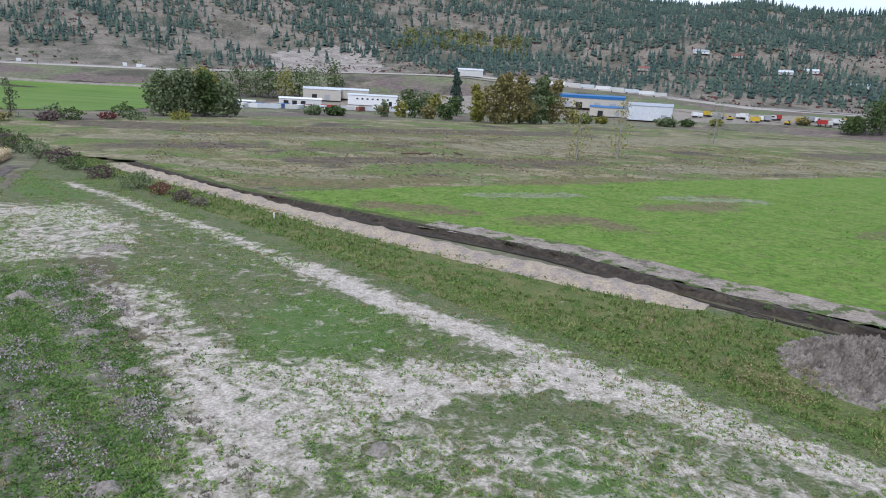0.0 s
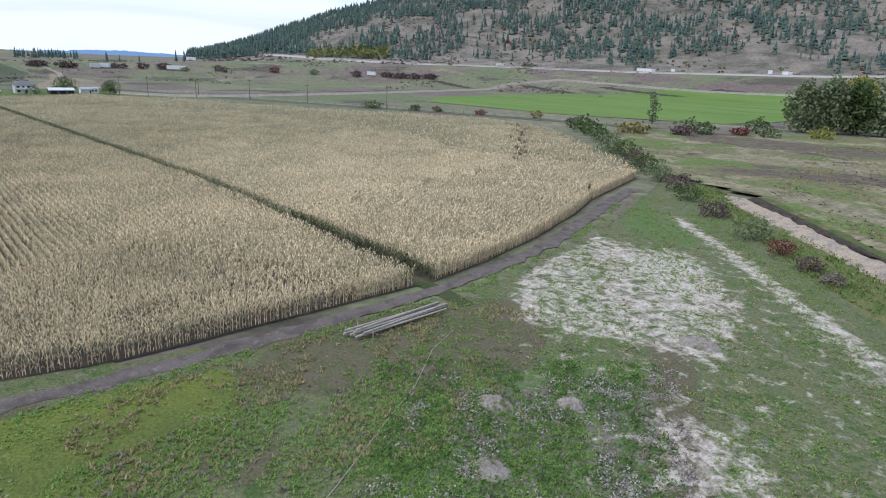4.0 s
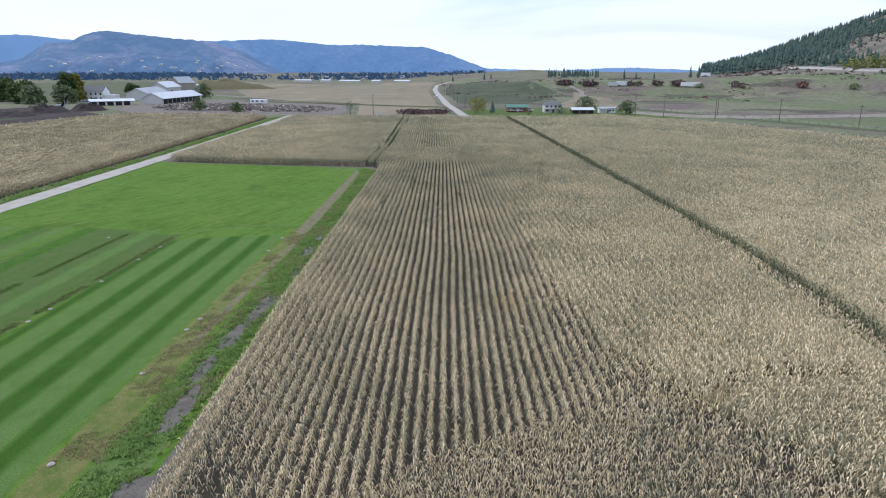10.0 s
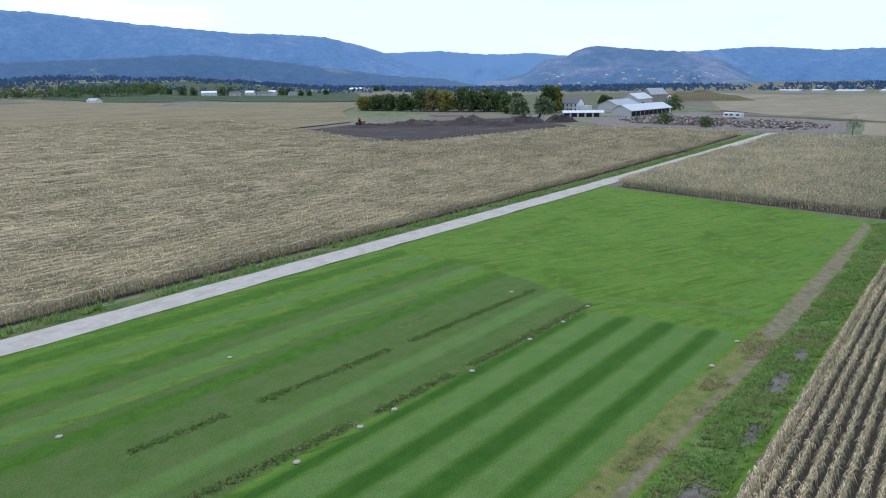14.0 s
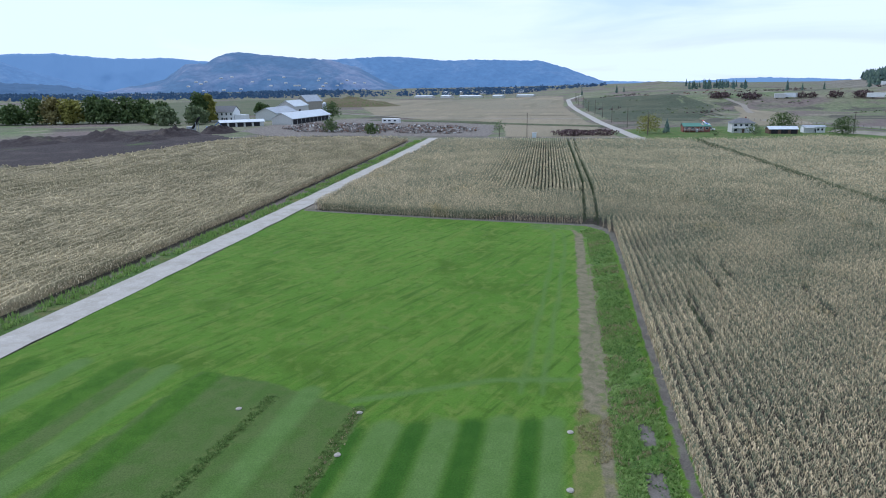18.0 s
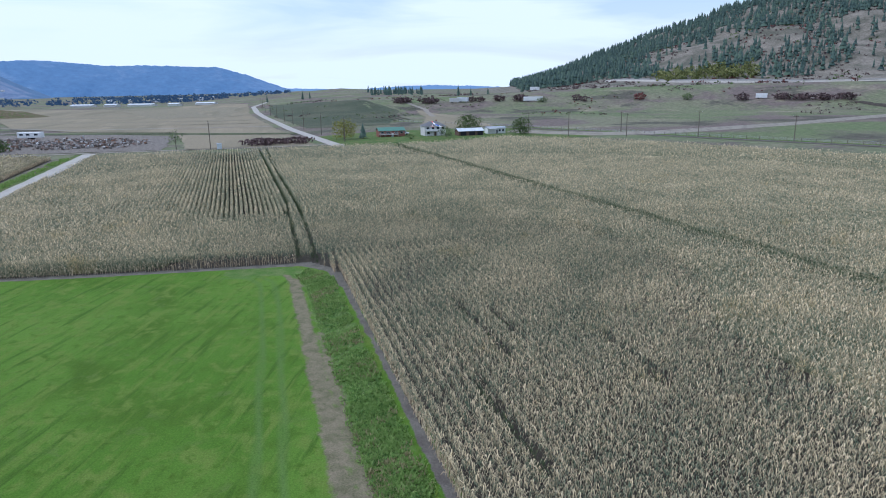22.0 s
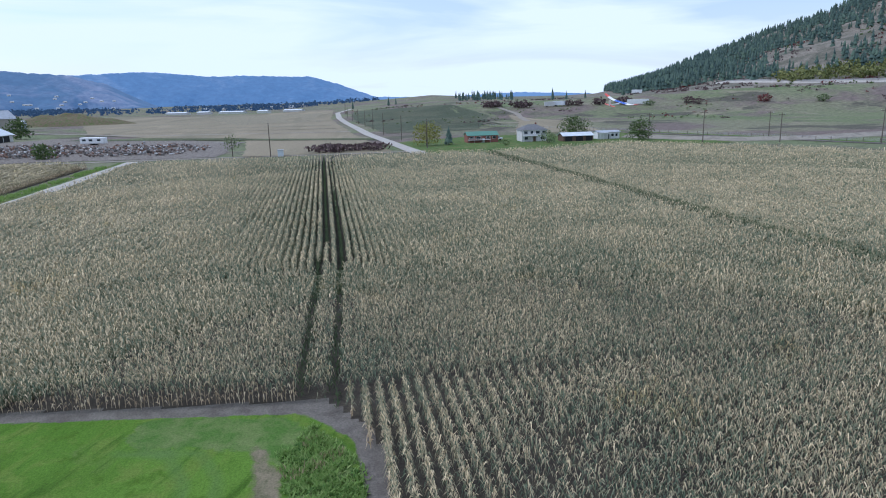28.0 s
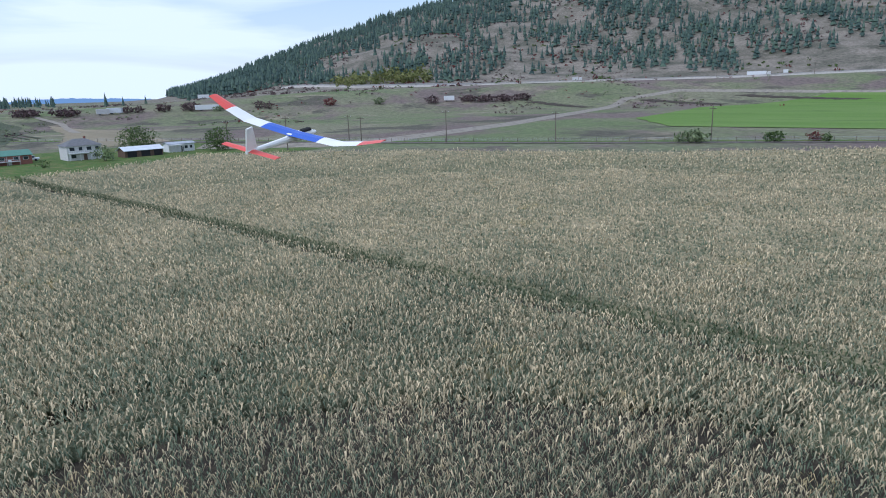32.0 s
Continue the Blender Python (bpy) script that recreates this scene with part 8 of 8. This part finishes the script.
def scatter(name, label, poly, count, h, w, per, mat, z=0.03, patchy=None, bare=(), seed=1):
    g = np.random.default_rng(seed)
    p = np.asarray(poly, float)
    lo, hi = p.min(0), p.max(0)
    x, y = g.uniform(lo[0], hi[0], count), g.uniform(lo[1], hi[1], count)
    k = inside(x, y, poly)
    if patchy:
        k &= wave(x, y, patchy[0], seed) + 0.7 * wave(x, y, patchy[0] * 3.1, seed + 1.0) > patchy[1]
    for bx, by, bw, bd in bare:
        k &= ((x - bx) / (0.52 * bw)) ** 2 + ((y - by) / (0.55 * bd)) ** 2 > g.uniform(0.5, 1.2, len(x))
    x, y = x[k], y[k]
    s = g.uniform(0.6, 1.4, len(x))
    v, t = blades(x, y, np.full(len(x), z), h * s, w * s, per)
    thing_np(name, v, [t], mat, label, "weeds", "stuff")


def ridge_tufts(name, label, lines, wide, per_m, h, w, mat, seed):
    """Tufts in a narrow, uneven strip along each line."""
    g = np.random.default_rng(seed)
    xs, ys = [], []
    for line in lines:
        for (x0, y0), (x1, y1) in zip(line[:-1], line[1:]):
            n = int(math.hypot(x1 - x0, y1 - y0) * per_m)
            t = g.random(n)
            xs.append(x0 + (x1 - x0) * t + g.normal(0, 0.1, n))
            ys.append(y0 + (y1 - y0) * t + g.normal(0, wide / 2.2, n))
    x, y = np.concatenate(xs), np.concatenate(ys)
    s = g.uniform(0.6, 1.4, len(x))
    v, t = blades(x, y, np.full(len(x), 0.03), h * s, w * s, 5)
    thing_np(name, v, [t], mat, label, "grass", "stuff")


VERGE_STRIP = [(-58, 4.4), (-100, 4.2), (-140, 3.9), (-181, 3.6), (-187, 2.6), (-189.2, 3.8), (-185, 6.2), (-140, 6.8), (-95, 6.9), (-58, 8.2)]
UNMOWN = ([(-84, -15.4), (-93, -14.7), (-97, -14.5)], [(-99, -14.4), (-107, -14.1)], [(-109, -14.0), (-128, -13.6)], [(-86, -22.6), (-92.5, -22.2)], [(-95, -22.0), (-107.5, -21.3)], [(-109.8, -21.2), (-128.8, -20.5)])
ridge_tufts("unmown_grass", "dark green ridges of unmown grass between the runway strips", UNMOWN, 0.5, 46, 0.09, 0.13, M_TUFT_DARK, 51)
ridge_tufts("unmown_grass", "straw-coloured ridges of unmown grass between the runway strips", UNMOWN[:3], 0.5, 10, 0.1, 0.12, M_TUFT_DRY, 52)
def weed_clumps(name, label, poly, count, h, w, per, leaf, mat, patchy, seed, z=0.0):
    """Low leafy or twiggy plants, each a handful of small sprays."""
    g = np.random.default_rng(seed)
    p = np.asarray(poly, float)
    lo, hi = p.min(0), p.max(0)
    x, y = g.uniform(lo[0], hi[0], count), g.uniform(lo[1], hi[1], count)
    k = inside(x, y, poly) & (wave(x, y, patchy[0], seed) + 0.7 * wave(x, y, patchy[0] * 3.1, seed + 1.0) > patchy[1])
    x, y = x[k], y[k]
    s = g.uniform(0.5, 1.5, len(x))
    v, q = clumps(x, y, np.full(len(x), z), h * s, w * s, per, leaf)
    thing_np(name, v, [q], mat, label, "weeds", "stuff")


weed_clumps("leafy_weeds", "bright green leafy weeds in low clumps over the yard", LUSH, 11000, 0.2, 0.75, 9, 0.085, M_WEED, (0.5, -0.5), 61)
weed_clumps("dead_weeds", "grey-mauve dead weeds in low rounded clumps", [(-41, 47), (-36, 54), (-32, 61), (-25, 52), (-19, 42), (-12, 30), (-9, 18), (-24, 20), (-36, 38)], 7000, 0.24, 0.8, 12, 0.08, M_GREYWEED, (0.55, 0.55), 62)
weed_clumps("leafy_weeds", "scattered green weeds over the bare sand", [(-14, 45), (14, 44), (26, 28), (14, 16), (-12, 18), (-18, 34)], 2200, 0.14, 0.4, 8, 0.07, M_WEED, (0.6, 0.1), 63)
weed_clumps("brown_weeds", "rusty brown dock and dead stalks in clumps", [(-52, 40), (-52, 58), (-46, 62), (-36, 56), (-26, 44), (-10, 30), (-30, 22), (-46, 30)], 700, 0.3, 0.6, 14, 0.06, M_TWIG, (0.5, 0.35), 64)
weed_clumps("bank_weeds", "dense olive green weeds on the ditch bank", BANK, 12000, 0.45, 0.9, 10, 0.11, M_BANKWEED, (0.25, -1.2), 65)
weed_clumps("bank_weeds", "bright green leafy weeds in patches on the ditch bank", BANK, 6000, 0.36, 0.8, 12, 0.09, M_WEED, (0.32, 0.0), 68)
weed_clumps("bank_weeds", "straw and rust-coloured dead stalks before the earth mound", [(19, 42), (26, 47), (29, 45), (27, 38), (22, 37)], 420, 0.6, 0.7, 14, 0.08, M_TUFT_DRY, (0.5, -0.3), 69)
weed_clumps("brink_weeds", "green weeds hanging over the ditch's cut brink", [(-32, 105.4), (-11, 92.2), (10, 77.6), (16.6, 73), (25, 63), (34.6, 54.8), (54, 41), (53, 40), (33.6, 53.4), (24, 61.6), (15.6, 71.6), (9, 76), (-12, 90.8)], 5200, 0.3, 0.7, 12, 0.09, M_WEED, (0.5, 0.25), 70, 0.5)
weed_clumps("bank_weeds", "brown and straw-coloured weeds on the ditch bank", BANK, 2600, 0.5, 0.8, 10, 0.1, M_TUFT_DRY, (0.2, 0.35), 66)
weed_clumps("leafy_weeds", "green weeds along the verge beside the corn", VERGE_STRIP, 2600, 0.22, 0.55, 9, 0.08, M_WEED, (0.6, -0.1), 67)
YARD = [(-52, 14), (-52, 58), (-60, 84), (-74, 118), (-60, 118), (-34, 92), (-10, 72), (14, 52), (34, 32), (40, 8), (0, -4), (-40, 6)]
scatter("weed_tufts", "green leafy weeds over the yard", YARD, 130000, 0.08, 0.17, 5, M_TUFT, 0.03, (0.21, -0.15), seed=3)
scatter("weed_tufts", "tall leafy weeds among the bare patches", [(-46, 50), (-36, 54), (-24, 44), (-10, 30), (-4, 8), (-24, 4), (-44, 24)], 36000, 0.12, 0.2, 5, M_TUFT, 0.03, (0.34, -0.2), seed=33)
scatter("weed_tufts", "grey-brown dead weeds in low clumps", [(-46, 50), (-36, 62), (-20, 48), (-8, 30), (-4, 8), (-24, 4), (-44, 24)], 12000, 0.14, 0.24, 6, M_DRYBUSH, 0.03, (0.9, 0.55), seed=34)
scatter("weed_tufts", "pale grass tufts over the yard", YARD, 30000, 0.13, 0.2, 5, M_TUFT_DRY, 0.03, (0.26, 0.25), seed=5)
scatter("weed_tufts", "dry brown weeds beside the corn track", [(-52, 38), (-52, 58), (-47, 62), (-38, 56), (-34, 40), (-40, 26), (-50, 24)], 6000, 0.18, 0.24, 5, M_TUFT_DRY, 0.03, (0.3, 0.2), seed=7)
scatter("weed_tufts", "low weeds along the edge of the corn track", [(-52.7, 0), (-52.3, 30), (-52.9, 45), (-53.6, 57), (-56, 68), (-59, 79), (-65.4, 95), (-71.4, 108), (-70, 108), (-63.8, 95), (-57.6, 79), (-54.6, 68), (-52.2, 57), (-51.4, 45), (-50.8, 30), (-51.2, 0)], 30000, 0.14, 0.2, 5, M_TUFT, 0.03, (0.4, -0.4), seed=35)
VERGE = [(-58, 4.2), (-100, 4.0), (-140, 3.7), (-181, 3.3), (-187, 2.2), (-189.4, 3.8), (-185, 6.2), (-140, 6.9), (-95, 7.1), (-58, 7.2)]
scatter("weed_tufts", "leafy green weeds on the verge beside the corn", VERGE, 30000, 0.16, 0.24, 5, M_TUFT, 0.03, (0.5, -0.35), BARE, seed=36)
scatter("weed_tufts", "straw-coloured dead weeds on the verge beside the corn", VERGE, 9000, 0.2, 0.2, 5, M_TUFT_DRY, 0.03, (0.4, 0.35), BARE, seed=37)
scatter("bank_tufts", "tall green grass on the ditch bank", BANK, 40000, 0.3, 0.3, 5, M_BANKWEED, 0.05, (0.2, -0.5), seed=9)
scatter("bank_tufts", "tall straw-coloured grass on the ditch bank", BANK, 18000, 0.34, 0.2, 5, M_TUFT_DRY, 0.05, (0.15, 0.35), seed=11)
scatter("strip_tufts", "leafy green weeds beside the corn", [(-62, 3.6), (-62, 6.6), (-140, 6.4), (-182, 5.7), (-190, 3.6), (-188, 3.0), (-140, 3.5)], 13000, 0.11, 0.17, 4, M_TUFT, 0.04, (0.5, -1.1), BARE, seed=13)
scatter("strip_tufts", "yellowed grass along the lawn's edge", [(-62, 1.0), (-62, 4), (-131, 4), (-131, 1.4)], 9000, 0.11, 0.12, 4, M_TUFT_DRY, 0.05, (0.4, 0.1), seed=15)
scatter("marsh_tufts", "rough grass tufts in the wet meadow", [(-26, 106), (0, 86), (30, 70), (60, 50), (140, 60), (120, 140), (40, 150)], 22000, 0.15, 0.24, 4, M_TUFT, 0.5, (0.22, 0.1), seed=17)
scatter("marsh_tufts", "dry tan grass tufts over the marsh", [(-60, 135), (-28, 108), (4, 123), (58, 151), (95, 168), (150, 194), (140, 260), (0, 280), (-90, 240)], 34000, 0.26, 0.42, 4, M_TUFT_DRY, 0.5, (0.12, 0.1), seed=18)
scatter("marsh_tufts", "purplish brown weeds over the marsh", [(-60, 135), (-28, 108), (4, 123), (58, 151), (95, 168), (150, 194), (140, 260), (0, 280), (-90, 240)], 14000, 0.22, 0.34, 4, M_TWIG, 0.5, (0.1, 0.35), seed=19)
scatter("meadow_tufts", "yellow-green rough grass in the meadow", [(-62, 10), (-52, 12), (-40, 6), (-5, -5), (20, -30), (-30, -40), (-62, -30)], 14000, 0.3, 0.3, 5, M_TUFT_DRY, 0.02, (0.15, -0.2), seed=19)
scatter("verge_tufts", "tall green grass along the farm road", [(-40, -50.6), (-200, -51.9), (-345, -58), (-345, -60.5), (-200, -54.6), (-40, -52.9)], 14000, 0.5, 0.34, 4, M_TUFT, 0.04, (0.3, -0.6), seed=21)
